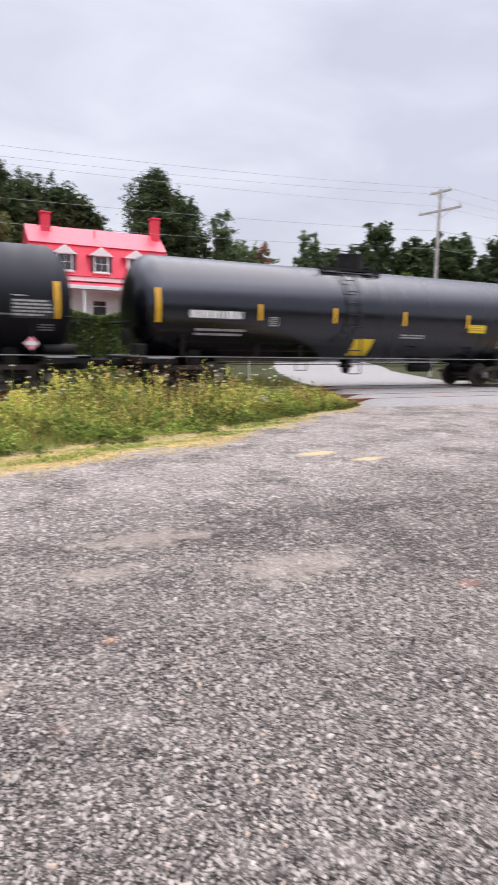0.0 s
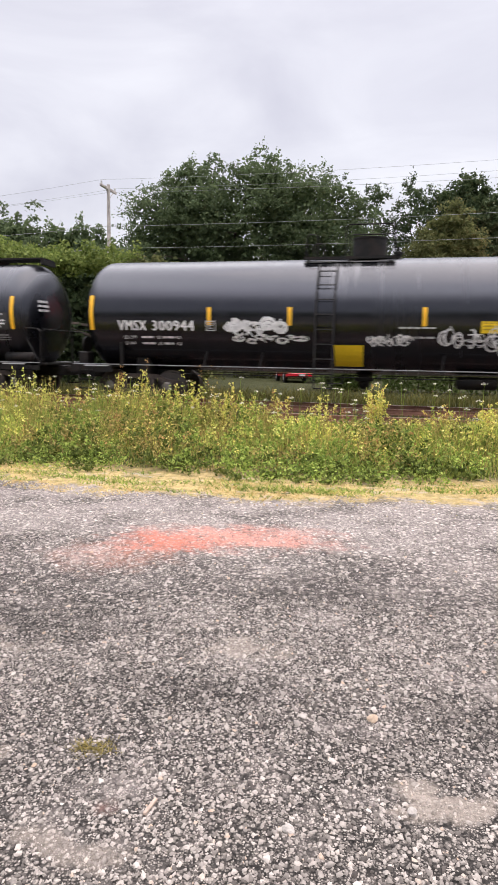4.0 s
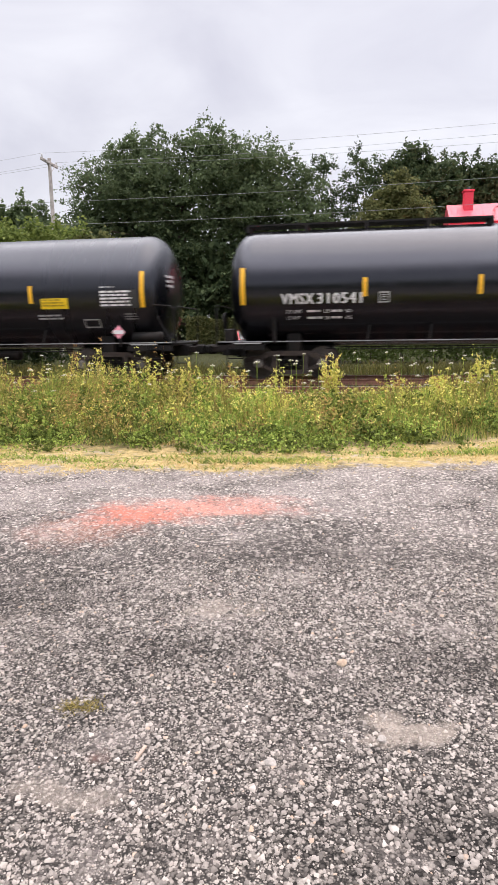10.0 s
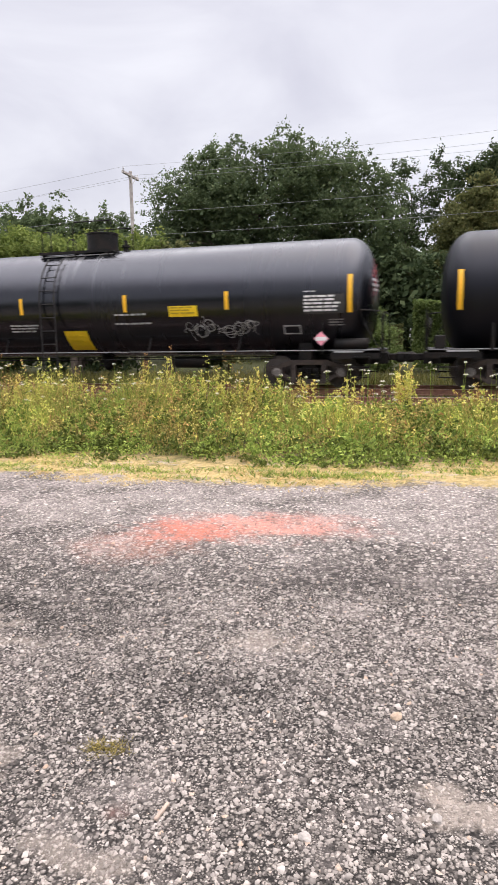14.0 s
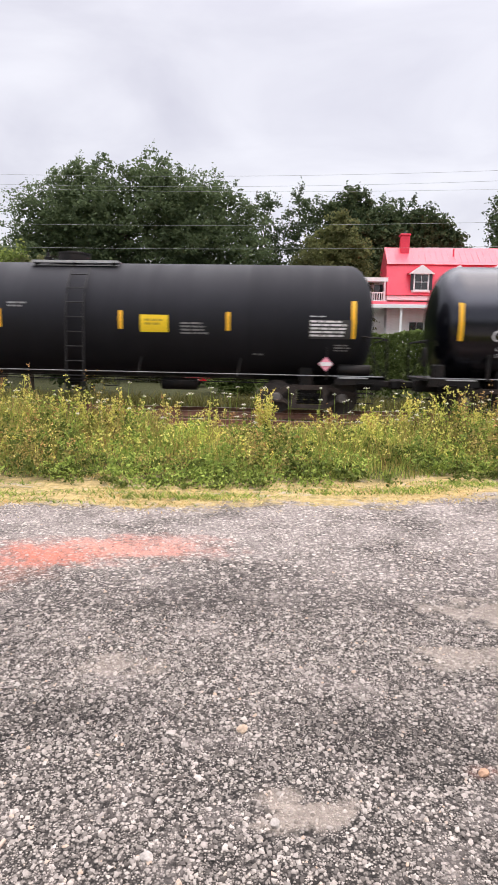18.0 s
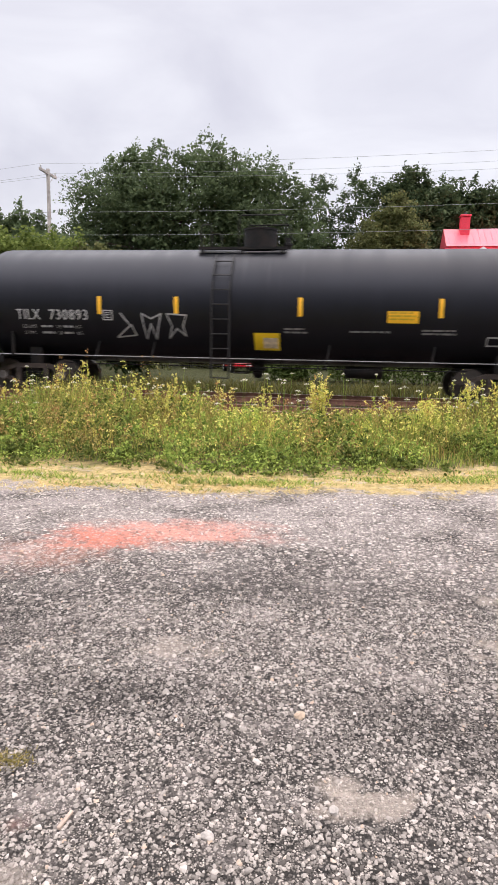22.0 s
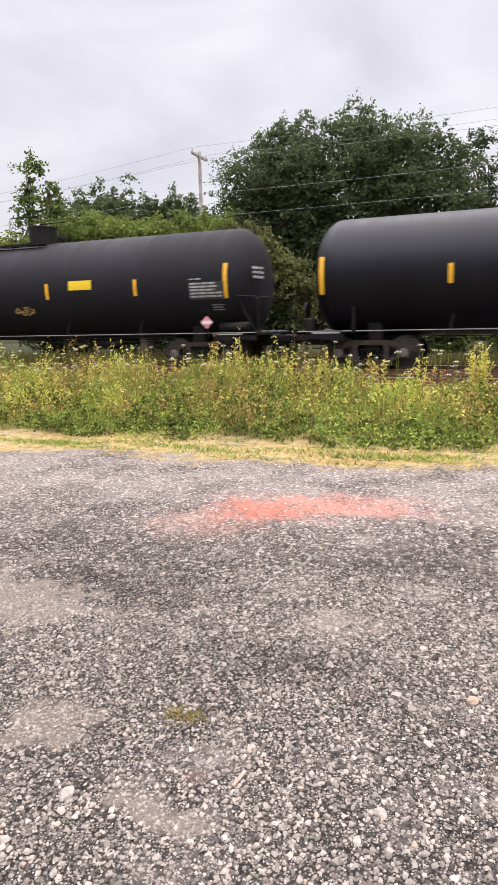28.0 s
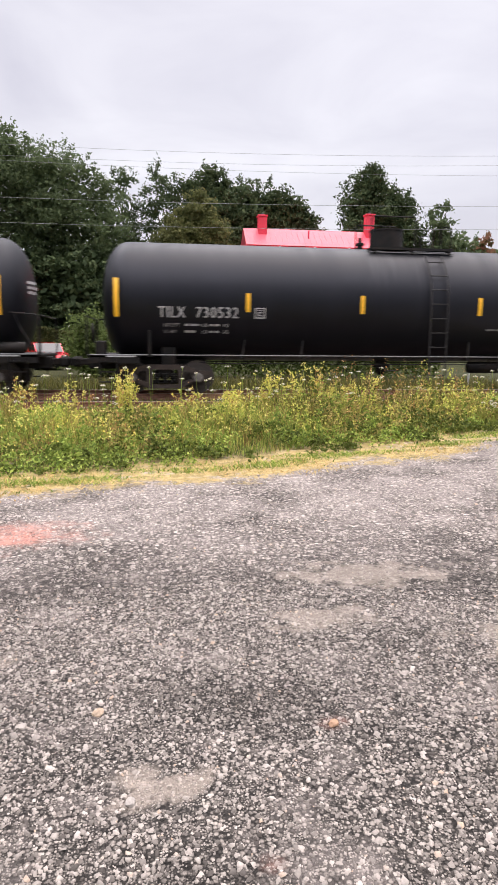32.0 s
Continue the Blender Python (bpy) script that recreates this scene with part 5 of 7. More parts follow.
def clump_points(blobs, count, seed, hollow=0.55, ragged=0.25):
    """Leaf places in a union of lumpy ellipsoids (x, y, z, rx, ry, rz): sprays near the skin, each a cap of twigs."""
    r = np.random.default_rng(seed)
    w = np.array([b[3] * b[5] + b[3] * b[4] for b in blobs], float)
    w /= w.sum()
    out = []
    for b, k in zip(blobs, r.multinomial(count, w)):
        axes = np.array(b[3:6])
        spray = 0.30 + 0.15 * float(axes.min())
        groups = max(8, k // 55)
        d = r.normal(size=(groups, 3))
        d /= np.linalg.norm(d, axis=1)[:, None]
        rad = hollow + (1 - hollow) * r.random(groups) ** 0.45 + r.normal(size=groups) * ragged * 0.22
        heart = np.array(b[:3]) + d * rad[:, None] * axes
        tall = np.where((d[:, 2] > 0.3) & (r.random(groups) < 0.42), 1.0, 0.0)
        own = r.integers(0, groups, k)
        e = r.normal(size=(k, 3))
        e /= np.linalg.norm(e, axis=1)[:, None]
        e[:, 2] = np.abs(e[:, 2]) * 0.9 - 0.25
        size = spray * r.uniform(0.6, 1.4, groups)[own]
        reach = size * (0.25 + 0.85 * r.random(k) ** 0.6)
        shape = np.stack([1.15 - 0.8 * tall, 1.15 - 0.8 * tall, 0.8 + 0.8 * tall], -1)[own]
        p = heart[own] + e * reach[:, None] * shape + d[own] * (0.3 * size)[:, None]
        out.append(p + r.normal(size=(k, 3)) * 0.09)
    return np.concatenate(out)


def lumpy(blobs, n, seed, part_size=0.30):
    """Breaks smooth ellipsoids into a core and many bulging boughs."""
    r = random.Random(seed)
    out = []
    for x, y, z, rx, ry, rz in blobs:
        out.append((x, y, z, rx * 0.97, ry * 0.97, rz * 0.97))
        for k in range(n):
            a, u = r.uniform(0, 6.283), r.uniform(-0.75, 1.0)
            c = math.sqrt(1 - u * u)
            s = part_size * r.uniform(0.65, 1.2)
            out.append((x + rx * 0.85 * c * math.cos(a), y + ry * 0.85 * c * math.sin(a), z + rz * 0.85 * u, rx * s, ry * s, min(rz * s * 0.8, rx * s * 1.3)))
    return out


def inner_points(blobs, count, seed):
    """Leaves that fill the inside of the crown, so that it closes."""
    r = np.random.default_rng(seed)
    w = np.array([b[3] * b[4] * b[5] for b in blobs], float)
    out = [np.zeros((0, 3))]
    for b, k in zip(blobs, r.multinomial(count, w / w.sum())):
        d = r.normal(size=(k, 3))
        d *= (0.84 * r.random(k) ** 0.4 / np.linalg.norm(d, axis=1))[:, None]
        out.append(np.array(b[:3]) + d * np.array(b[3:6]))
    return np.concatenate(out)


def tree(name, label, x, y, z, trunk_h, blobs, leaves, size, material, seed, lean=0.0, trunk_r=0.22, hollow=0.5, ragged=0.3, category="tree", limbs=9, top=None, core=0.14, boughs=0):
    """A tapered trunk, limbs that reach into the crown, and a crown of small leaves."""
    t = empty(name, pose(x, y, z), label, category)
    if boughs:
        blobs = lumpy(blobs, boughs, seed)
    r = random.Random(seed)
    bm = bmesh.new()
    h = top or trunk_h
    pts = [(lean * k / 5 * h * 0.2 + r.uniform(-0.08, 0.08) * (k > 0), r.uniform(-0.08, 0.08) * (k > 0), -0.2 + (h + 0.2) * k / 5) for k in range(6)]
    for k in range(5):
        bm_rod(pts[k], pts[k + 1], trunk_r * (1 - 0.17 * k), bm, 9, trunk_r * (1 - 0.17 * (k + 1)))
    part("trunk", bm, M_BARK, t)
    for k in range(limbs):
        b = blobs[k % len(blobs)]
        p = pts[2 + k % 4]
        q = (b[0] + r.uniform(-0.6, 0.6) * b[3], b[1] + r.uniform(-0.6, 0.6) * b[4], b[2] + r.uniform(-0.3, 0.7) * b[5])
        mid = ((p[0] + q[0]) / 2 + r.uniform(-0.3, 0.3), (p[1] + q[1]) / 2, (p[2] + q[2]) / 2 - 0.2)
        lb = bm_rod(p, mid, trunk_r * 0.42, None, 7, trunk_r * 0.28)
        bm_rod(mid, q, trunk_r * 0.28, lb, 6, trunk_r * 0.08)
        part("limb", lb, M_BARK, t)
    pts_ = clump_points(blobs, leaves, seed, hollow, ragged)
    rr = np.random.default_rng(seed + 1)
    sizes = size * (0.6 + 0.8 * rr.random(len(pts_)))
    inner = inner_points(blobs, int(leaves * core), seed + 2)
    pts_, sizes = np.concatenate([pts_, inner]), np.concatenate([sizes, np.full(len(inner), size * 2.0)])
    part_mesh("crown", leaf_mesh("crown", pts_, sizes, 1.1, seed), material, t)
    return t
# the wide dark tree mass behind the track
tree("broad_tree", "large dark green broadleaf tree with feathery top", -11.5, 45, 0.3, 10,
     [(-5.6, 0, 9.3, 3.0, 3.0, 4.2), (-2.4, -0.4, 10.6, 3.4, 3.0, 4.2), (1.6, -0.2, 10.9, 3.4, 3.0, 4.1), (5.0, 0.2, 10.4, 2.9, 2.8, 3.8), (-4.2, 0.4, 10.0, 3.0, 2.6, 4.2), (3.4, 0.4, 10.3, 3.0, 2.6, 4.2), (-7.3, 0.2, 6.9, 2.0, 2.6, 4.0), (6.8, 0.4, 9.0, 1.9, 2.4, 4.4), (8.4, 0.6, 8.6, 1.5, 2.0, 4.0)],
     64900, 0.104, M_LEAF_DARK, 1, hollow=0.5, core=0.22, boughs=13)
# shade under the crowns is put into darker leaves here
tree("broad_tree", "dark lower broadleaf thicket, shade put into its leaf colour", -11.0, 43.5, 0.3, 5,
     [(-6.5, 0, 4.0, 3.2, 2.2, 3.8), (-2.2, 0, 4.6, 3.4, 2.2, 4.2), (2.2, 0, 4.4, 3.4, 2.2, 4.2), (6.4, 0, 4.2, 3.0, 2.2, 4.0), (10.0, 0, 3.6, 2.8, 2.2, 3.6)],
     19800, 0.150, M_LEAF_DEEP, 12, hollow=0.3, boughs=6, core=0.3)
tree("thin_tree", "sparse grey-green tree with sky showing through", -1.65, 49.2, 0.3, 9, [(-0.6, 0, 10.7, 1.5, 1.6, 3.3), (0.6, 0, 8.0, 1.8, 1.6, 3.6), (-0.2, 0, 4.5, 1.8, 1.6, 3)], 12700, 0.104, M_LEAF_DEEP, 2, trunk_r=0.20, core=0.03)
tree("thin_tree", "sparse grey-green tree with sky showing through", 1.65, 49.6, 0.3, 9.5, [(-0.8, 0, 11.1, 1.6, 1.6, 3.1), (0.9, 0, 9.9, 1.7, 1.6, 3.6), (0, 0, 5, 2.0, 1.6, 3.4)], 13200, 0.104, M_LEAF_DEEP, 22, trunk_r=0.22, core=0.03)
tree("dense_tree", "dark dense broadleaf tree beside the house", 4.55, 50.0, 1.0, 9, [(-0.2, 0, 10.6, 1.9, 1.8, 3.3), (0.6, 0, 6.5, 2.4, 2.2, 4.0)], 16500, 0.117, M_LEAF_DEEP, 3, hollow=0.35, ragged=0.15, core=0.75, boughs=12)
tree("dense_tree", "dark dense broadleaf tree beside the house", 8.6, 51.0, 1.5, 9, [(-1.6, 0, 9.7, 2.4, 1.8, 3.4), (1.2, 0, 9.4, 2.3, 1.8, 3.4), (2.9, 0, 8.0, 1.9, 1.6, 3.1), (0, 0, 4.8, 3.4, 1.8, 4.0)], 24200, 0.120, M_LEAF_DEEP, 33, hollow=0.35, ragged=0.15, core=0.8, boughs=12)
tree("round_tree", "olive green conical young tree", 3.0, 45.6, 0.4, 9,
     [(-0.4, 0, 5.0, 3.2, 1.5, 3.6), (-0.3, 0, 7.6, 2.85, 1.4, 1.9), (0.0, 0, 9.15, 2.0, 1.2, 1.4), (0.25, 0, 10.4, 1.05, 0.8, 1.0), (0.35, 0, 11.4, 0.28, 0.28, 0.5)],
     25300, 0.096, M_LEAF_OLIVE, 4, hollow=0.5, ragged=0.12, core=0.4, boughs=5)
tree("tall_tree", "tall dark green tree behind the house", 18.2, 54, 1.2, 12, [(0, 0, 8, 3.3, 2.6, 4.8), (0.1, 0, 11.8, 2.7, 2.2, 3.3), (0.0, 0, 14.2, 1.3, 1.3, 1.3), (2.9, 0, 8.6, 2.3, 2.2, 4.4), (2.3, 0, 11.8, 1.5, 1.5, 2.0)], 20000, 0.115, M_LEAF_DEEP, 5, hollow=0.4, ragged=0.15, core=0.6, boughs=14)
tree("rowan_tree", "thin tree with rust-tinged leaves", 23.6, 52.5, 1.0, 9, [(0.2, 0, 10.2, 1.0, 1.2, 2.4), (0.8, 0, 7, 1.6, 1.6, 3.5)], 5000, 0.143, M_LEAF_DARK, 6, hollow=0.3, core=0.1)
tree("rowan_tree", "bushy tree with rust-tinged outer leaves", 26.4, 53, 1.0, 8, [(-0.8, 0, 8.2, 2.0, 1.8, 3.0), (0.6, 0, 6.5, 2.2, 1.8, 3.5)], 7700, 0.143, M_LEAF_DARK, 7, hollow=0.35, boughs=6)
tree("rowan_tree", "small tree with rusty red leaves", 28.0, 52.6, 1.0, 7, [(0, 0, 8.2, 0.9, 1.0, 2.2)], 1700, 0.130, M_LEAF_RUST, 8, hollow=0.2, core=0.03)
# a dark row added so that no sky shows through under the crowns
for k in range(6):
    tree("dense_tree", "dark filler tree added behind the thicket", -25.0 + k * 5.2, 54 + (k % 2), 0.3, 5, [(0, 0, 4.6, 3.4, 1.8, 4.6), (1.2, 0, 6.8, 2.4, 1.6, 3.0)], 3900, 0.208, M_LEAF_DEEP, 160 + k, hollow=0.3, core=0.6, boughs=4)
# the far row across the road
tree("spruce_tree", "narrow dark spruce far across the road", 43.0, 70, 0.3, 14, [(0, 0, 5, 1.8, 1.6, 4.5), (0, 0, 10, 1.2, 1.2, 4), (0, 0, 14.5, 0.5, 0.5, 2.2)], 4400, 0.208, M_LEAF_DARK, 41, hollow=0.3, core=0.3)
tree("spruce_tree", "narrow dark spruce far across the road", 45.2, 71, 0.3, 14, [(0, 0, 5, 1.7, 1.6, 4.5), (0, 0, 10, 1.1, 1.2, 4), (0, 0, 14.2, 0.5, 0.5, 2.0)], 4400, 0.208, M_LEAF_DARK, 42, hollow=0.3, core=0.3)
for k, (fx, fz, fw) in enumerate(((48.6, 14.6, 3.2), (53.0, 15.8, 3.4), (57.3, 19.6, 3.6), (62.4, 17.8, 3.8), (67.5, 18.6, 3.8), (72.5, 19.6, 4.0), (78.5, 21.0, 4.6), (86.5, 20.0, 5.0))):
    tree("far_tree", "dark green broadleaf tree across the road", fx, 70 + (k % 3), 0.3, fz * 0.6, [(0, 0, fz * 0.35, fw, fw * 0.8, fz * 0.33), (rng.uniform(-0.8, 0.8), 0, fz * 0.72, fw * 0.7, fw * 0.6, fz * 0.27)], 3300, 0.338, M_LEAF_DEEP, 50 + k, hollow=0.4, core=0.4, boughs=7)
for k in range(11):
    fh = 16.6 + 1.3 * math.sin(k * 2.3) + (k > 3) * 1.6
    tree("far_tree", "dark green broadleaf tree across the road", 46.5 + k * 4.0, 75 + (k % 2), 0.3, fh * 0.5, [(0, 0, fh * 0.4, 3.2, 2.2, fh * 0.38), (0.8, 0, fh * 0.68, 2.4, 1.8, fh * 0.26)], 2300, 0.351, M_LEAF_DEEP, 130 + k, hollow=0.4, core=0.5, boughs=5)
tree("roadside_bush", "yellow-green bush by the road", 41.6, 47, 0.3, 3, [(0, 0, 4.5, 3.0, 2.2, 4.2), (3.6, 0, 4.0, 2.6, 2.2, 3.8)], 7700, 0.156, M_LEAF_LIME, 61, category="bush", hollow=0.2)
# vines over a thicket beside the track
tree("vine_thicket", "thicket overgrown with bright green vines", -15.5, 26.6, 0.2, 3,
     [(-6.0, 0.3, 5.5, 2.6, 1.9, 0.6), (-3.2, 0.4, 6.0, 2.4, 2.0, 0.6), (-0.5, 0.3, 5.6, 2.4, 2.0, 0.55), (2.2, 0.3, 5.5, 2.3, 1.9, 0.55)],
     11600, 0.091, M_LEAF_LIME, 71, category="bush", hollow=0.72, ragged=0.12, boughs=6)
tree("vine_thicket", "olive green slope of a vine thicket", -11.2, 27.0, 0.2, 3,
     [(0.0, 0, 5.0, 1.5, 1.5, 0.5), (1.2, 0, 4.3, 0.9, 1.2, 0.8), (2.2, 0, 3.2, 0.8, 1.0, 1.0)],
     5000, 0.091, M_LEAF_OLIVE, 73, category="bush", hollow=0.6, ragged=0.12, boughs=4)
# the shaded hollow below the vines, painted with the deep leaf colour
tree("vine_thicket", "dark inside of a vine thicket, shade put into its leaf colour", -15.5, 25.9, 0.2, 3,
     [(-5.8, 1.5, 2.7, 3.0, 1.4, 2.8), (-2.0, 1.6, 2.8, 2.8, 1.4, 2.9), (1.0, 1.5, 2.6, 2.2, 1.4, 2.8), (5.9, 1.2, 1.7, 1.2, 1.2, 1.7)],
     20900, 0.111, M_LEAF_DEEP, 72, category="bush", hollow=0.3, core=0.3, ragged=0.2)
for k, (ix, ih) in enumerate(((-22.6, 9.9), (-21.4, 9.0), (-20.2, 7.4))):
    tree("ivy_snag", "dead trunk wrapped in ivy", ix, 27.4, 0.2, ih * 0.9, [(0, 0, ih * 0.35, 1.3, 1.1, ih * 0.33), (0.1, 0, ih * 0.78, 0.55, 0.55, ih * 0.24)], 5000, 0.098, M_LEAF_MID, 80 + k, hollow=0.25, trunk_r=0.16)
for k, (sx, sh) in enumerate(((-26.8, 9.9), (-24.9, 10.5), (-22.7, 10.9), (-20.6, 10.5), (-18.4, 9.9), (-16.6, 9.0))):
    tree("sumac_shrub", "shrub with upright pointed leaves", sx, 36, 0.3, 5, [(0, 0, sh * 0.5, 1.9, 1.4, sh * 0.45)], 6100, 0.111, M_LEAF_DARK, 90 + k, category="bush", hollow=0.4, ragged=0.35, core=0.5, boughs=5)


# ---- hedges ----
def hedge(label, x0, x1, y, z, height, depth, count, size, material, seed):
    """A clipped hedge: leaves packed in a soft-edged block over twigs."""
    t = empty("hedge", pose((x0 + x1) / 2, y, z), label, "hedge")
    r = np.random.default_rng(seed)
    n = count
    w = (x1 - x0) / 2
    p = np.stack([r.uniform(-w, w, n), r.uniform(-depth / 2, depth / 2, n), r.random(n) ** 0.7 * height], -1)
    p[:, 2] -= 0.12 * (1 + np.sin(p[:, 0] * 2.1)) * (p[:, 2] / height)
    front = r.random(n) < 0.55
    p[front, 1] = -depth / 2 + np.abs(r.normal(size=front.sum())) * 0.10
    part_mesh("foliage", leaf_mesh("foliage", p, size * (0.6 + 0.8 * r.random(n)), 1.0, seed), material, t)
    bm = bmesh.new()
    rr = random.Random(seed)
    for k in range(int((x1 - x0) * 1.5)):
        x = rr.uniform(-w, w)
        bm_rod((x, 0, -0.1), (x + rr.uniform(-0.3, 0.3), rr.uniform(-0.2, 0.2), height * 0.8), 0.03, bm, 5, 0.012)
    part("stems", bm, M_BARK, t)
    return t


hedge("clipped green hedge behind the railway", -0.6, 13.5, 29.2, 0.25, 3.05, 1.4, 34000, 0.092, M_LEAF_MID, 101)
hedge("low olive hedge beyond a parked car", -10.5, -1.5, 41, 0.3, 2.4, 1.2, 12000, 0.10, M_LEAF_OLIVE, 102)
tree("young_bush", "round green bush beside the hedge", -2.6, 29.6, 0.25, 2, [(0, 0, 1.35, 1.0, 1.0, 1.5), (0.4, 0, 0.9, 1.0, 1.0, 1.1)], 6100, 0.078, M_LEAF_MID, 103, category="bush", hollow=0.2, trunk_r=0.05)
tree("young_bush", "dark ragged bush beside the vine thicket", -8.6, 27.5, 0.25, 2.4, [(0, 0, 2.0, 0.9, 0.9, 2.0)], 3300, 0.091, M_LEAF_OLIVE, 104, category="bush", hollow=0.2, trunk_r=0.05)


# ---- the house ----
M_ROOF = mat("red_painted_sheet_roof", (0.74, 0.045, 0.085), rough=0.42, var=0.07, scale=2.0, dirt=(0.68, 0.12, 0.15), dirt_amount=0.3, dirt_scale=0.5)
# the upper roof and its seams have a paler red than the lower slope
M_ROOF_TOP = mat("paler_red_sheet", (0.76, 0.10, 0.14), rough=0.38, var=0.07, scale=2.0)
M_WALL = mat("white_clapboard", (0.85, 0.84, 0.83), rough=0.6, var=0.05, scale=5.0, dirt=(0.6, 0.59, 0.56), dirt_amount=0.3)
M_TRIM = mat("white_trim_paint", (0.82, 0.82, 0.81), rough=0.5, var=0.04, scale=8.0)
M_PANE = mat("dark_window_glass", (0.02, 0.022, 0.025), rough=0.06, var=0.1, spec=0.8)
M_SHUTTER = mat("dark_shutter_paint", (0.035, 0.035, 0.04), rough=0.5, var=0.1)
M_CHIM = mat("red_painted_brick", (0.70, 0.04, 0.075), rough=0.7, var=0.12, scale=12.0, bump=0.3, bump_scale=30.0)


def prism(pts, x0, x1, bm=None):
    """A profile (y, z) drawn out along x."""
    bm = bm or bmesh.new()
    a = [bm.verts.new((x0, y, z)) for y, z in pts]
    b = [bm.verts.new((x1, y, z)) for y, z in pts]
    bm.faces.new(a)
    bm.faces.new(list(reversed(b)))
    for k in range(len(pts)):
        bm.faces.new((a[k], b[k], b[(k + 1) % len(pts)], a[(k + 1) % len(pts)]))
    bmesh.ops.recalc_face_normals(bm, faces=bm.faces)
    return bm


def window(parent, x, y, z, w, h, shutters=False):
    """A two-leaf window with its frame, panes and sill, facing the track."""
    wnd = part("window", bm_box(x - w / 2 - 0.09, x + w / 2 + 0.09, y - 0.05, y + 0.02, z - 0.08, z + h + 0.10, 0.01), M_TRIM, parent)
    for sx in (-1, 1):
        for k in range(2):
            z0 = z + k * h / 2
            part("pane", bm_box(min(x, x + sx * w / 2) + 0.012, max(x, x + sx * w / 2) - 0.012, y - 0.062, y - 0.052, z0 + 0.02, z0 + h / 2 - 0.02), M_PANE, wnd, "dark glass pane")
        if shutters:
            part("shutter", bm_box(x + sx * (w / 2 + 0.09) - (0.20 if sx < 0 else 0.0), x + sx * (w / 2 + 0.09) + (0.20 if sx > 0 else 0.0), y - 0.09, y - 0.05, z - 0.02, z + h + 0.02, 0.01), M_SHUTTER, parent, "dark open shutter")
    part("sill", bm_box(x - w / 2 - 0.14, x + w / 2 + 0.14, y - 0.13, y + 0.02, z - 0.14, z - 0.082, 0.01), M_TRIM, wnd)
    return wnd


def build_house():
    g = 1.9
    h = empty("house", pose(0, 44, g), "white house with a red mansard roof, dormers and two chimneys", "house")
    x0, x1 = 6.55, 15.9
    wall = part("wall", bm_box(x0, x1, 0.6, 4.6, -0.4, 6.35 - g), M_WALL, h, "white clapboard wall")
    board = bm_mesh("clapboard", bm_box(x0, x1, 0.575, 0.60, 0.0, 0.15), M_WALL)
    for k in range(21):
        shared("clapboard", board, wall, pose(0, 0, 0.1 + k * 0.2))
    part("cornice", bm_box(x0 - 0.12, x1 + 0.12, 0.15, 4.7, 6.10 - g, 6.42 - g, 0.02), M_TRIM, h, "white cornice")
    part("roof_slope", prism([(0.05, 6.44 - g), (4.75, 6.44 - g), (4.1, 8.55 - g), (0.75, 8.55 - g)], x0 - 0.15, x1 + 0.15), M_ROOF, h, "steep red lower roof")
    part("roof_top", prism([(0.62, 8.56 - g), (4.2, 8.56 - g), (2.4, 9.95 - g)], x0 - 0.12, x1 + 0.12), M_ROOF_TOP, h, "shallow red upper roof with seams")
    rib = bm_mesh("roof_seam", bm_rod((0, 0.60, 8.58 - g), (0, 2.39, 9.97 - g), 0.007, sides=5), M_ROOF_TOP)
    for k in range(24):
        shared("roof_seam", rib, h, pose(x0 + 0.1 + k * 0.4, 0, 0))
    for cx, top in ((7.75, 10.78), (15.6, 11.12)):
        ch = part("chimney", bm_box(cx - 0.30, cx + 0.30, 1.75, 2.4, 9.2 - g, top - 0.12 - g, 0.02), M_CHIM, h, "red painted chimney")
        part("chimney_cap", bm_box(cx - 0.36, cx + 0.36, 1.69, 2.46, top - 0.12 - g, top - g, 0.02), M_CHIM, ch)
        part("chimney_pot", bm_lathe([(top - g, 0.12), (top + 0.18 - g, 0.09)], "Z", 10), M_SHUTTER, ch, at=pose(cx, 2.07, 0))
    part("vent_pipe", bm_rod((11.0, 1.5, 9.0 - g), (11.0, 1.5, 9.75 - g), 0.06), M_ROOF, h)
    for dx in (8.65, 11.1, 13.55):
        d = part("dormer", bm_box(dx - 0.62, dx + 0.62, 0.10, 2.4, 6.62 - g, 7.86 - g, 0.01), M_TRIM, h, "white dormer")
        part("dormer_roof", gable(dx, 0.86, -0.08, 2.6, 7.84 - g, 8.44 - g), M_TRIM, d, "white gabled dormer front")
        part("dormer_roof_sheet", gable(dx, 0.92, 0.02, 2.6, 7.90 - g, 8.50 - g), M_ROOF, d, "red dormer roof")
        window(d, dx, 0.10, 6.80 - g, 0.86, 1.02, dx < 12)
    # porch along the front and the bay
    part("porch_roof", prism([(-1.75, 5.68 - g), (-1.75, 5.60 - g), (0.57, 5.60 - g), (0.57, 6.08 - g)], 5.0, x1 + 0.1), M_ROOF, h, "red porch roof")
    part("porch_fascia", bm_box(5.0, x1 + 0.1, -1.80, -1.755, 5.42 - g, 5.66 - g, 0.01), M_TRIM, h, "white porch fascia")
    part("porch_floor", bm_box(5.0, 12.4, -1.8, 0.57, 0.25, 0.42, 0.02), M_TRIM, h, "white porch floor")
    col = bm_mesh("porch_column", bm_lathe([(0.42, 0.13), (0.5, 0.10), (3.4, 0.085), (3.46, 0.13), (5.42 - g, 0.13)], "Z", 14), M_TRIM)
    for cx in (5.1, 7.15, 9.55, 12.3):
        shared("porch_column", col, h, pose(cx, -1.6, 0), "white porch column")
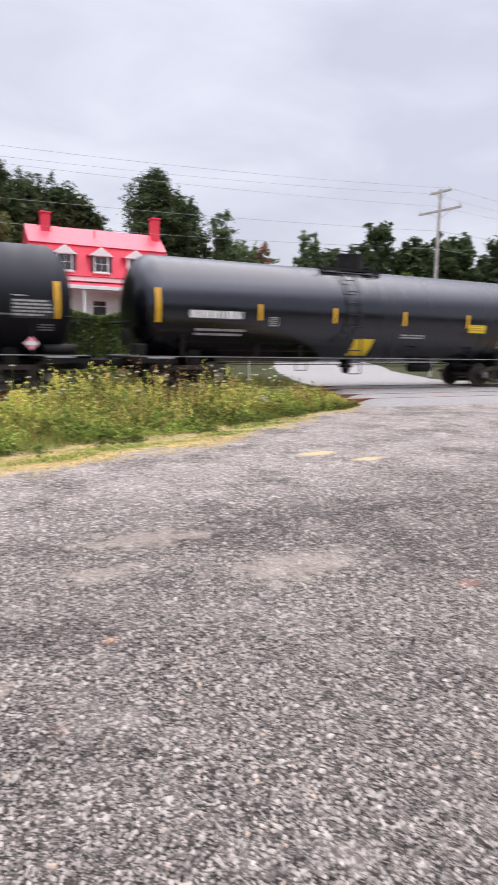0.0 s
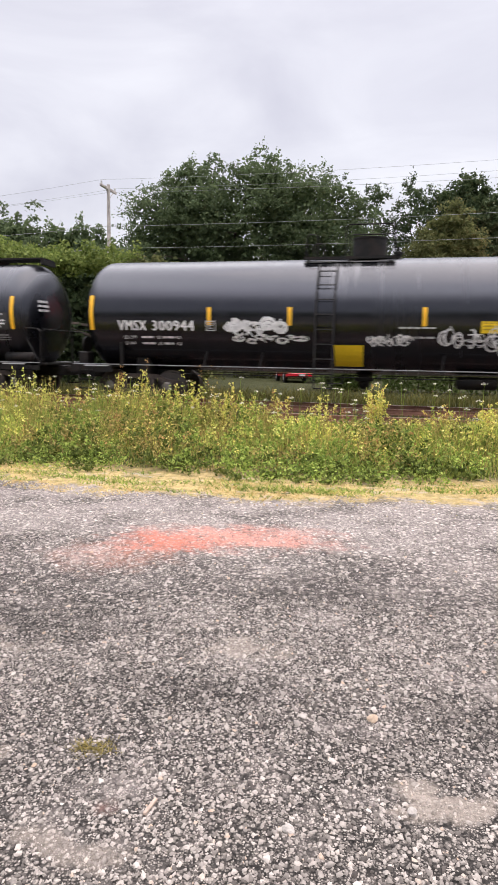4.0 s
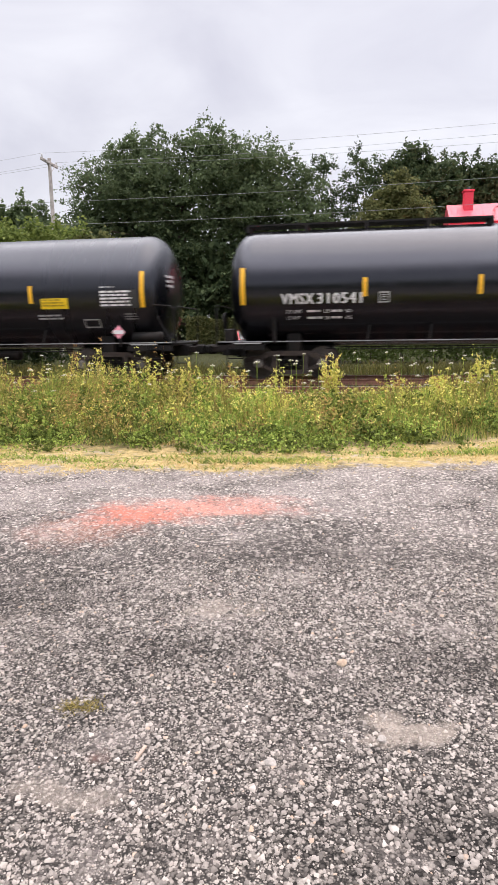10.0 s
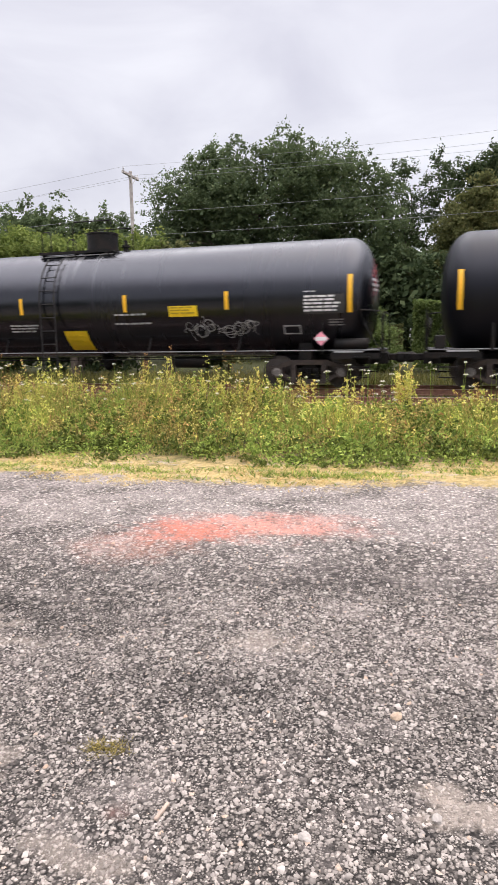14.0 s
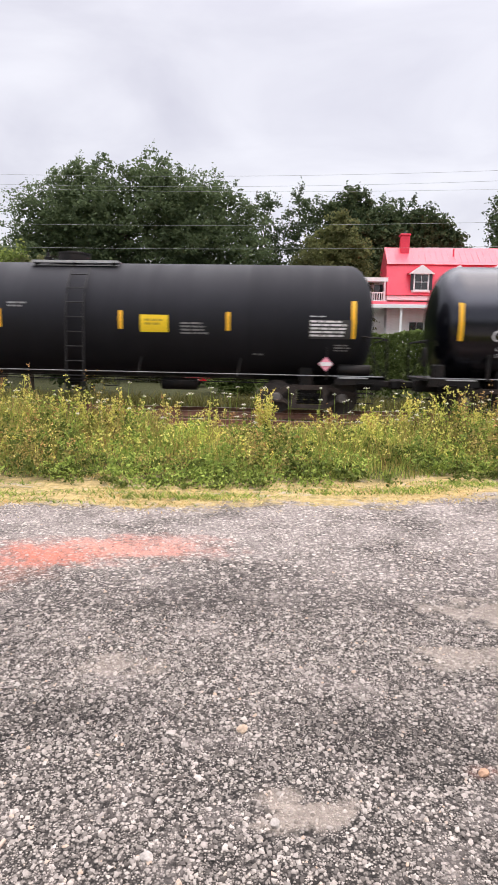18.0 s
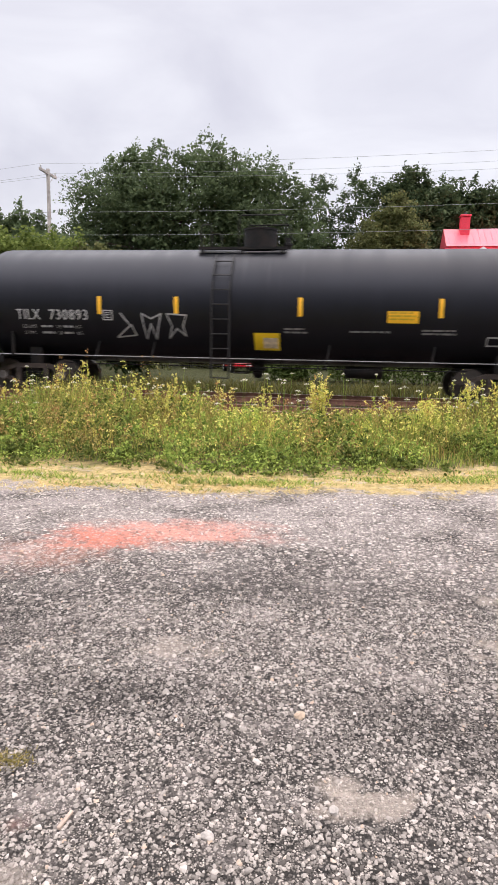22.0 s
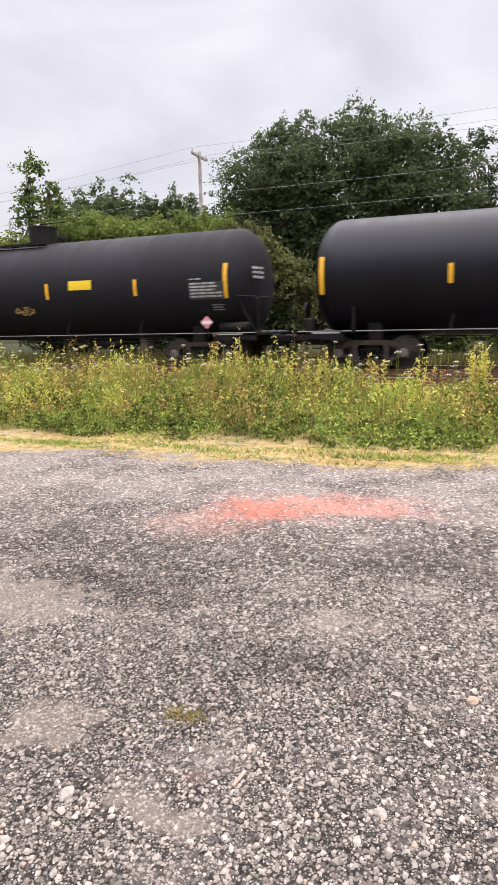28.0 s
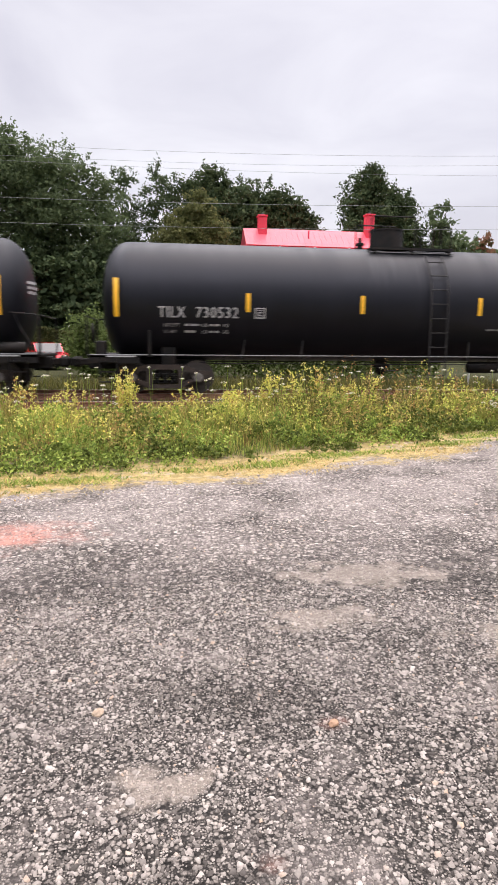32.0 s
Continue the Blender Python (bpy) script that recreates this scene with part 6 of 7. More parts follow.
    rail = bm_mesh("porch_rail", bm_box(5.1, 9.4, -1.66, -1.60, 1.22, 1.30), M_TRIM)
    shared("porch_rail", rail, h, pose(0, 0, 0))
    cross = bm_mesh("cross_brace", bm_rod((0, 0, 0), (1.5, 0, 1.7), 0.03, sides=6), M_TRIM)
    for turn in (0, 1):
        shared("cross_brace", cross, h, pose(5.2 if not turn else 6.75, 0.5, 1.9, 0, 0, 180 if turn else 0))
    part("door", bm_box(10.6, 11.5, 0.53, 0.572, 0.42, 2.55, 0.01), M_SHUTTER, h, "dark front door")
    part("door_frame", bm_box(10.45, 11.65, 0.545, 0.57, 0.42, 2.75, 0.01), M_TRIM, h)
    part("transom", bm_box(10.6, 11.5, 0.53, 0.572, 2.62, 2.92, 0.01), M_PANE, h, "glass transom")
    window(h, 8.55, 0.57, 1.25, 0.95, 1.55)
    bay = part("bay", prism([(-0.55, -0.2), (0.57, -0.2), (0.57, 5.60 - g - 0.01), (-0.55, 5.60 - g - 0.01)], 12.75, 15.75), M_WALL, h, "white bay")
    for wx in (13.3, 14.25, 15.2):
        window(bay, wx, -0.55, 1.5, 0.62, 1.5)
    # the balcony wing at the house's end
    wing = part("wing", bm_box(5.35, 6.5, 1.4, 4.2, -0.3, 7.35 - g), M_WALL, h, "white end wing")
    part("wing_roof", prism([(0.3, 7.35 - g), (4.4, 7.35 - g), (4.4, 7.50 - g), (0.3, 7.62 - g)], 4.75, 6.5), M_TRIM, h, "pale shed roof")
    part("balcony_floor", bm_box(4.95, 6.5, 0.3, 1.38, 5.96 - g, 6.10 - g, 0.01), M_TRIM, h)
    post = bm_mesh("balcony_post", bm_box(-0.06, 0.06, -0.06, 0.06, 6.10 - g, 7.40 - g, 0.01), M_TRIM)
    shared("balcony_post", post, h, pose(5.05, 0.4, 0))
    shared("balcony_post", post, h, pose(6.3, 0.4, 0))
    part("balcony_rail", bm_box(5.05, 6.3, 0.36, 0.42, 6.58 - g, 6.66 - g, 0.01), M_TRIM, h)
    bal = bm_mesh("baluster", bm_box(-0.025, 0.025, 0.37, 0.41, 6.10 - g, 6.58 - g), M_TRIM)
    for k in range(8):
        shared("baluster", bal, h, pose(5.2 + k * 0.15, 0, 0))
    part("balcony_door", bm_box(5.7, 6.3, 1.36, 1.397, 6.12 - g, 7.25 - g), M_PANE, h, "dark balcony door")
    return h


def gable(x, half, y0, y1, z0, z1):
    bm = bmesh.new()
    pts = [(x - half, z0), (x + half, z0), (x, z1)]
    a = [bm.verts.new((u, y0, v)) for u, v in pts]
    b = [bm.verts.new((u, y1, v)) for u, v in pts]
    bm.faces.new(a)
    bm.faces.new(list(reversed(b)))
    for k in range(3):
        bm.faces.new((a[k], b[k], b[(k + 1) % 3], a[(k + 1) % 3]))
    bmesh.ops.recalc_face_normals(bm, faces=bm.faces)
    return bm


build_house()

# ---- poles and wires ----
M_POLE = mat("weathered_pole_wood", (0.42, 0.385, 0.36), rough=0.85, var=0.25, scale=5.0, bump=0.2)
M_WIRE = mat("grey_wire", (0.26, 0.27, 0.27), rough=0.6, var=0.1)
M_INSUL = mat("porcelain", (0.5, 0.5, 0.5), rough=0.3, var=0.1)


def utility_pole(x, y, z, top, arms, turn):
    p = empty("utility_pole", pose(x, y, z, 0, 0, turn), "weathered wooden utility pole with crossarms", "utility pole", "utility poles")
    part("pole", bm_rod((0, 0, -0.5), (0, 0, top - z), 0.125, sides=12, r2=0.080), M_POLE, p)
    for az, half in arms:
        arm = part("crossarm", bm_box(-0.05, 0.05, -half, half, az - z - 0.06, az - z + 0.06, 0.01), M_POLE, p)
        ins = bm_mesh("insulator", bm_lathe([(0.06, 0.03), (0.10, 0.05), (0.14, 0.03), (0.18, 0.05), (0.22, 0.02)], "Z", 10), M_INSUL)
        for v in (-half + 0.1, half - 0.1):
            shared("insulator", ins, arm, pose(0, v, az - z))
        part("brace", bm_path([(0.06, -half * 0.6, az - z), (0.06, 0, az - z - 0.45), (0.06, half * 0.6, az - z)], 0.015), M_POLE, arm)
    return p


utility_pole(-14.25, 30, 0.3, 9.95, ((9.75, 0.85),), 0)
utility_pole(27.0, 28.5, 0.2, 10.95, ((10.8, 0.75), (9.75, 1.5)), 8)
utility_pole(-62, 33, 0.3, 9.9, ((9.7, 0.85),), 0)
utility_pole(70, 27, 0.3, 10.9, ((10.7, 0.75), (9.65, 1.5)), 0)


def road_sign(x, y):
    """A grey-backed diamond sign on its post, seen from behind."""
    z = float(ground_height(np.array(x), np.array(y)))
    s = empty("road_sign", pose(x, y, z, 0, 0, 20), "grey back of a diamond road sign on a post", "road sign")
    part("post", bm_rod((0, 0, -0.2), (0, 0, 2.75), 0.035, sides=8), M_INSUL, s)
    d = 0.42
    part("plate", prism([(-d, 2.35), (0, 2.35 - d), (d, 2.35), (0, 2.35 + d)], 0.04, 0.05), M_INSUL, s, at=pose(0, 0, 0, 0, 0, 90))
    return s


road_sign(12.1, 23.0)


def wire(a, b, sag, r=0.006):
    pts = [Vector(a).lerp(Vector(b), k / 24) - Vector((0, 0, sag * 4 * (k / 24) * (1 - k / 24))) for k in range(25)]
    ob = part("overhead_wire", bm_path([tuple(p) for p in pts], r, sides=5), M_WIRE)
    return tagged(ob, "thin grey overhead wire strung between poles", "wire", "overhead wires")


for off, h0, h1, sag in ((-0.75, 10.0, 10.85, 0.55), (0.75, 9.95, 10.85, 0.55), (0.05, 9.6, 10.0, 0.45)):
    wire((-62, 33 + off, 9.9), (-14.25, 30 + off, h0), sag + 0.5)
    wire((-14.25, 30 + off, h0), (27.0, 28.5 + off, h1), sag)
    wire((27.0, 28.5 + off, h1), (70, 27 + off, 10.7), sag + 0.5)
for h0, h1, r in ((7.95, 8.6, 0.010), (6.9, 7.6, 0.010)):
    wire((-62, 33, h0), (-14.25, 29.9, h0), 0.5, r)
    wire((-14.25, 29.9, h0), (27.0, 28.4, h1), 0.35, 0.008)
    wire((27.0, 28.4, h1), (70, 27, h1), 0.5, r)


# ---- unseen backdrop added away from the track, to darken the tanks' reflections ----
def build_backdrop():
    r = np.random.default_rng(21)
    xs = np.linspace(-160, 160, 161)
    top = 11 + 1.6 * np.sin(xs * 0.21) + 1.2 * np.sin(xs * 0.53 + 1) + r.uniform(-0.8, 0.8, len(xs))
    ys = -52 + 0.0016 * xs * xs + r.uniform(-0.8, 0.8, len(xs))
    v, f = [], []
    for k in range(len(xs)):
        for j, (dy, h) in enumerate(((0.6, -0.5), (0.0, 0.35), (-0.9, 0.72), (-2.4, 1.0))):
            v.append((xs[k], ys[k] + dy + r.uniform(-0.5, 0.5), -0.6 if j == 0 else top[k] * h))
        if k:
            f += [((k - 1) * 4 + j, k * 4 + j, k * 4 + j + 1, (k - 1) * 4 + j + 1) for j in range(3)]
    me = mesh_from("reflection_backdrop", v, f)
    me.materials.append(mat("dark_backdrop_green", (0.05, 0.065, 0.032), rough=0.9, var=0.5, scale=0.9, bump=0.6, bump_scale=2.0, dirt=(0.02, 0.028, 0.015), dirt_amount=0.8, dirt_scale=0.25))
    return tagged(new("backdrop", me), "unseen dark backdrop added to shape the tanks' reflections", "backdrop", kind="structure")


build_backdrop()
# ---- the verge: weeds, flowers, dry grass ----
M_BLADE = leaf_mat("weed_blades", [(0.123, 0.127, 0.032), (0.275, 0.261, 0.063), (0.550, 0.449, 0.161), (0.193, 0.200, 0.046)], through=0.45)
M_OLIVE = leaf_mat("olive_weed_leaves", [(0.117, 0.103, 0.034), (0.275, 0.230, 0.069), (0.550, 0.436, 0.161)], through=0.45)
M_STRAW = leaf_mat("straw_blades", [(0.355, 0.240, 0.089), (0.639, 0.427, 0.169), (0.774, 0.626, 0.286), (0.402, 0.345, 0.099)], through=0.35)
M_CLOVER = leaf_mat("clover_leaves", [(0.106, 0.166, 0.032), (0.237, 0.318, 0.063), (0.449, 0.534, 0.127)], through=0.4)
M_GOLD = leaf_mat("yellow_flowers", [(0.800, 0.660, 0.130), (0.850, 0.780, 0.300), (0.720, 0.640, 0.170)], through=0.4)
M_GOLDLEAF = leaf_mat("yellow_green_leaves", [(0.446, 0.476, 0.092), (0.717, 0.682, 0.173), (0.297, 0.372, 0.069)], through=0.45)
M_LACE = leaf_mat("white_flowers", [(0.76, 0.71, 0.56), (0.82, 0.79, 0.68)], through=0.4)
# shade on the grass seen under the train is put into this colour
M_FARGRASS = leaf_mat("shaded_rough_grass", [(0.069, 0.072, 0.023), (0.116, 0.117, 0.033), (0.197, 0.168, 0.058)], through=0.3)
M_DOCK = leaf_mat("dark_broad_and_shaded_leaves", [(0.058, 0.081, 0.019), (0.105, 0.133, 0.029), (0.197, 0.224, 0.053)], through=0.3)
M_BROWN = leaf_mat("brown_stalks", [(0.275, 0.145, 0.057), (0.440, 0.255, 0.098), (0.632, 0.401, 0.161)], through=0.25)


def blades(name, x, y, h, width, lean, seed):
    """Bent blades: two faces each, from the ground at (x, y)."""
    r = np.random.default_rng(seed)
    n = len(x)
    z = ground_height(x, y) - 0.02
    a = r.uniform(0, 2 * np.pi, n)
    dx, dy = np.cos(a), np.sin(a)
    b = r.uniform(0, 2 * np.pi, n)
    lx, ly = np.cos(b) * lean * h, np.sin(b) * lean * h
    w = width * (0.6 + 0.8 * r.random(n))
    def at(f, side, k):
        return np.stack([x + lx * f * f + dx * w * side * k, y + ly * f * f + dy * w * side * k, z + h * f * (1 - 0.25 * lean * f)], -1)
    low = np.stack([at(0.0, -1, 0.5), at(0.0, 1, 0.5), at(0.55, 1, 0.45), at(0.55, -1, 0.45)], 1)
    high = np.stack([at(0.55, -1, 0.45), at(0.55, 1, 0.45), at(1.0, 1, 0.05), at(1.0, -1, 0.05)], 1)
    v = np.concatenate([low, high], 1).reshape(-1, 4, 3)
    me = bpy.data.meshes.new(name)
    pts = v.reshape(n, 8, 3)[:, [0, 1, 2, 3, 6, 7]]
    me.vertices.add(6 * n)
    me.vertices.foreach_set("co", pts.reshape(-1).astype(np.float32))
    base = np.arange(n)[:, None] * 6
    idx = np.concatenate([base + np.array([0, 1, 2, 3]), base + np.array([3, 2, 4, 5])], 1).reshape(-1)
    me.loops.add(8 * n)
    me.loops.foreach_set("vertex_index", idx.astype(np.int32))
    me.polygons.add(2 * n)
    me.polygons.foreach_set("loop_start", np.arange(0, 8 * n, 4, dtype=np.int32))
    me.update(calc_edges=True)
    me.validate()
    return me


def gap_before_track(x, y):
    """In two stretches the weeds stand low before the disused track, and they mound up between them."""
    wave = x + 0.25 * np.sin(x * 2.7)
    low = smooth(-2.9, -2.1, wave) * (1 - smooth(1.2, 2.0, wave)) + smooth(-8.0, -7.3, wave) * (1 - smooth(-6.7, -6.0, wave))
    back = smooth(11.5, 12.5, y)
    return 1 + back * (0.55 * (1 - low) * (1 - smooth(5.5, 7.5, x)) - 0.40 * low)


def weed_height(x, y):
    """How tall the weeds stand: low by the lot, high before the track, patchy."""
    p = 0.55 + 0.25 * np.sin(x * 0.83 + 1.0) + 0.2 * np.sin(x * 2.1 + y) + 0.15 * np.sin(x * 4.7 - y * 2)
    front = verge_edge(x) + np.clip(0.5 * (13.7 - verge_edge(x)), 0.5, 3.0)
    tip = (1 - 0.6 * smooth(9.0, 11.2, x)) * gap_before_track(x, y)
    return tip * np.clip((0.14 + 0.36 * smooth(front - 1.2, front + 1.0, y)) * (0.55 + 0.6 * p), 0.05, 0.70)


def verge_points(n, lo, hi, seed, x0=-24.0, x1=12.0):
    """Places between two distances from the lot's edge, clear of the road."""
    r = np.random.default_rng(seed)
    x = r.uniform(x0, x1, n)
    room = np.clip(13.7 - verge_edge(x), 0.3, 6.2) / 6.2
    y = verge_edge(x) + (lo + (hi - lo) * r.random(n)) * (room if lo > 1 else 1)
    keep = (y < 13.25 + 0.5 * smooth(5.0, 8.0, x)) & (x < road_left(y) - 0.3)
    return x[keep], y[keep]


def stuff(name, me, material, label, category):
    me.materials.append(material)
    return tagged(new(name, me), label, category, kind="stuff")


r0 = np.random.default_rng(77)
gx, gy = verge_points(44000, 1.8, 6.4, 301)
stuff("tall_weeds", blades("tall_weeds", gx, gy, weed_height(gx, gy) * r0.uniform(0.6, 1.2, len(gx)), 0.011, 0.38, 302), M_BLADE, "tall yellow-green weeds along the railway", "weeds")
gx, gy = verge_points(9000, 2.2, 6.2, 303)
stuff("dry_stalks", blades("dry_stalks", gx, gy, weed_height(gx, gy) * r0.uniform(0.7, 1.25, len(gx)), 0.008, 0.25, 304), M_BROWN, "brown dry stalks among the weeds", "weeds")
gx, gy = verge_points(6500, 2.4, 6.2, 351)
stuff("pale_stems", blades("pale_stems", gx, gy, weed_height(gx, gy) * r0.uniform(0.9, 1.5, len(gx)), 0.007, 0.15, 352), M_GOLDLEAF, "thin pale upright stems among the weeds", "weeds")
gx, gy = verge_points(60000, -0.35, 2.4, 305)
keep = np.sin(gx * 1.7 + gy * 1.3) + np.sin(gx * 0.6 - gy * 2.9) + np.sin(gx * 4.1 + 2 * gy) * 0.6 + r0.normal(size=len(gx)) * 0.45 > 0.55
gx, gy = gx[keep], gy[keep]
stuff("dry_grass", blades("dry_grass", gx, gy, r0.uniform(0.015, 0.085, len(gx)), 0.012, 0.9, 306), M_STRAW, "straw-coloured mown grass at the lot's edge", "grass")
gx, gy = verge_points(56000, 1.7, 6.2, 361)
keep = np.sin(gx * 0.9 + 0.6) + np.sin(gx * 2.3 - gy * 1.1) + r0.normal(size=len(gx)) * 0.6 > -0.2
gx, gy = gx[keep], gy[keep]
stuff("fresh_grass", blades("fresh_grass", gx, gy, weed_height(gx, gy) * r0.uniform(0.6, 1.35, len(gx)), 0.008, 0.30, 362), M_CLOVER, "fresh green upright grass among the weeds", "grass")
# green tufts in streaks along the straw band
cx, cy = verge_points(240, 0.1, 1.3, 330)
strip = r0.random(len(cx)) < 0.6
cy = np.where(strip, verge_edge(cx) + 0.62 + 0.10 * np.sin(cx * 0.8) + r0.normal(size=len(cx)) * 0.07, cy)
gx = (cx[:, None] + r0.normal(size=(len(cx), 90)) * 0.30).reshape(-1)
gy = (cy[:, None] + r0.normal(size=(len(cx), 90)) * 0.06).reshape(-1)
stuff("green_tufts", blades("green_tufts", gx, gy, r0.uniform(0.02, 0.10, len(gx)), 0.013, 0.8, 331), M_CLOVER, "green tufts of grass in the mown band", "grass")
gx, gy = verge_points(46000, 1.0, 3.4, 307)
keep = np.sin(gx * 1.1 + 2) + np.sin(gy * 3.1 + gx * 0.4) + np.sin(gx * 5.3 + gy * 2) * 0.8 + 0.9 * smooth(0.8, 2.0, gy - verge_edge(gx)) + r0.normal(size=len(gx)) * 0.35 > 0.75
gx, gy = gx[keep], gy[keep]
gz = ground_height(gx, gy) + r0.uniform(0.02, 0.16, len(gx)) * (0.5 + 1.2 * smooth(0.5, 2.5, gy - verge_edge(gx)))
stuff("clover", leaf_mesh("clover", np.stack([gx, gy, gz], -1), r0.uniform(0.016, 0.036, len(gx)), 1.1, 308), M_CLOVER, "low clover and broad green leaves", "weeds")


def leafy_weeds(name, plants, per, seed, lo, hi, tall, leaf, material, label):
    """Many upright plants of one kind, each a loose column of leaves, growing in patches."""
    r = np.random.default_rng(seed)
    x, y = verge_points(plants * 2, lo, hi, seed)
    patch = np.sin(x * 1.3 + seed) + np.sin(x * 3.1 + y * 1.7 + seed * 2) + 0.7 * np.sin(x * 0.5 - seed) + r.normal(size=len(x)) * 0.5
    keep = patch > np.median(patch)
    x, y = x[keep], y[keep]
    h = gap_before_track(x, y) * (1 - 0.6 * smooth(9.0, 11.2, x)) * (0.35 + 0.65 * smooth(1.2, 3.6, (y - verge_edge(x)) * np.clip(6.2 / np.clip(13.7 - verge_edge(x), 1.5, 6.2), 1, 3))) * tall * r.uniform(0.45, 1.2, len(x))
    f = r.random((len(x), per)) ** 0.7
    wide = 0.10 * (1.15 - f)
    p = np.stack([x[:, None] + r.normal(size=f.shape) * wide, y[:, None] + r.normal(size=f.shape) * wide, ground_height(x, y)[:, None] + 0.02 + f * h[:, None]], -1).reshape(-1, 3)
    return stuff(name, leaf_mesh(name, p, leaf * r.uniform(0.5, 1.3, len(p)), 0.7, seed + 1), material, label, "weeds")


leafy_weeds("olive_weeds", 900, 34, 341, 1.9, 6.2, 0.60, 0.031, M_OLIVE, "olive leafy weeds along the railway")
leafy_weeds("green_weeds", 1300, 34, 343, 1.7, 6.0, 0.52, 0.031, M_CLOVER, "fresh green leafy weeds along the railway")
leafy_weeds("yellowing_weeds", 460, 30, 345, 2.6, 6.2, 0.72, 0.029, M_GOLDLEAF, "yellow-green leafy weeds along the railway")
leafy_weeds("broad_leaved_weeds", 400, 46, 349, 1.1, 3.0, 0.24, 0.032, M_DOCK, "dark green broad-leaved weeds at the verge's foot")
# the verge's shaded depths are painted with these dark leaves
leafy_weeds("shaded_weeds", 1100, 34, 353, 1.5, 5.0, 0.46, 0.036, M_DOCK, "dark leafy weeds deep in the verge, shade put into colour")
leafy_weeds("brown_weeds", 320, 24, 347, 2.4, 6.2, 0.8, 0.024, M_BROWN, "brown withering weeds along the railway")
# scattered small yellow blossoms
gx, gy = verge_points(3900, 2.4, 6.2, 311)
gz = ground_height(gx, gy) + weed_height(gx, gy) * r0.uniform(0.7, 1.1, len(gx))
c = np.stack([gx, gy, gz], -1)
c = (c[:, None] + r0.normal(size=(len(c), 4, 3)) * 0.014).reshape(-1, 3)
stuff("yellow_blossoms", leaf_mesh("yellow_blossoms", c, r0.uniform(0.012, 0.027, len(c)), 0.8, 312), M_GOLD, "small yellow blossoms over the weeds", "flowers")
# the low grass on both sides of the far track
gx = r0.uniform(-30, 14, 26000)
which = r0.random(26000)
gy = np.where(which < 0.30, r0.uniform(15.6, 17.1, 26000), np.where(which < 0.42, r0.uniform(13.5, 15.5, 26000), r0.uniform(20.6, 25.5, 26000)))
keep = gx < road_left(gy) - 0.5
gx, gy = gx[keep], gy[keep]
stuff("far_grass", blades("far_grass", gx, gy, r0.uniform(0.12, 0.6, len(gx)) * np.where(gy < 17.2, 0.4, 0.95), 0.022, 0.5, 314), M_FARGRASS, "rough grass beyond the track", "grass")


def goldenrod(x, y, h, seed, brown=False):
    """A tall airy weed: thin stems, small pale leaves and narrow sprays of yellow blossom."""
    z = float(ground_height(np.array(x), np.array(y)))
    t = empty("goldenrod", pose(x, y, z - 0.03), "tall thin weed with yellow blossom sprays" if not brown else "tall thin weed going brown with yellow sprays", "wild plant", "tall flowering weeds")
    r = random.Random(seed)
    stems, sprays, leaves = bmesh.new(), [], []
    for k in range(r.randint(2, 4)):
        foot = Vector((r.uniform(-0.16, 0.16), r.uniform(-0.08, 0.08), 0))
        top = foot + Vector((r.gauss(0, 0.12), r.gauss(0, 0.06), h * r.uniform(0.6, 1.0)))
        bm_rod(foot, top, 0.006, stems, 5, 0.003)
        for j in range(r.randint(4, 7)):
            f = r.uniform(0.55, 1.0)
            b = foot.lerp(top, f)
            q = b + Vector((r.uniform(-0.13, 0.13), r.uniform(-0.10, 0.10), r.uniform(0.02, 0.12))) * (1.25 - f * 0.7)
            bm_rod(b, q, 0.003, stems, 3, 0.0015)
            for i in range(7):
                sprays.append(b.lerp(q, r.uniform(0.3, 1.1)) + Vector((r.gauss(0, 0.013), r.gauss(0, 0.013), r.gauss(0, 0.012))))
        for j in range(22):
            f = r.uniform(0.15, 0.98)
            b = foot.lerp(top, f)
            leaves.append(b + Vector((r.gauss(0, 0.085 - 0.05 * f), r.gauss(0, 0.06), r.gauss(0, 0.03))))
    part("stalk", stems, M_BROWN if brown else M_GOLDLEAF, t)
    rr = np.random.default_rng(seed)
    part_mesh("blossom", leaf_mesh("blossom", np.array(sprays), rr.uniform(0.013, 0.026, len(sprays)), 0.6, seed), M_GOLD, t)
    part_mesh("foliage", leaf_mesh("foliage", np.array(leaves), rr.uniform(0.018, 0.036, len(leaves)), 0.5, seed + 1), M_BROWN if brown else M_GOLDLEAF, t)


gr = random.Random(5)
CLUMPS = ((-5.7, 13.2, 1.28, 4, 0.25), (-0.3, 12.9, 1.30, 6, 0.16), (2.85, 13.0, 1.32, 9, 0.45), (1.85, 12.8, 0.95, 3, 0.2), (-3.6, 13.0, 1.10, 3, 0.25), (-4.5, 12.9, 1.0, 3, 0.3), (-2.4, 13.1, 1.0, 3, 0.3), (-7.6, 13.2, 1.0, 3, 0.3), (-9.2, 13.0, 0.95, 3, 0.3), (4.3, 13.3, 1.0, 2, 0.2), (-11.2, 13.2, 1.0, 2, 0.3), (-1.6, 13.2, 1.0, 2, 0.2))
for k, (px, py, ph, many, wide) in enumerate(CLUMPS):
    for j in range(many):
        goldenrod(px + gr.gauss(0, wide), min(13.6, py + gr.gauss(0, 0.15)), ph * gr.uniform(0.78, 1.0), 400 + 20 * k + j, (k + j) % 5 == 3 or k in (3, 6))
for k in range(26):
    px = gr.uniform(-13.5, 7.5)
    goldenrod(px, gr.uniform(12.2, 13.5) if px < 5 else gr.uniform(13.0, 13.6), gr.uniform(0.6, 0.95), 850 + k, k % 3 == 0)


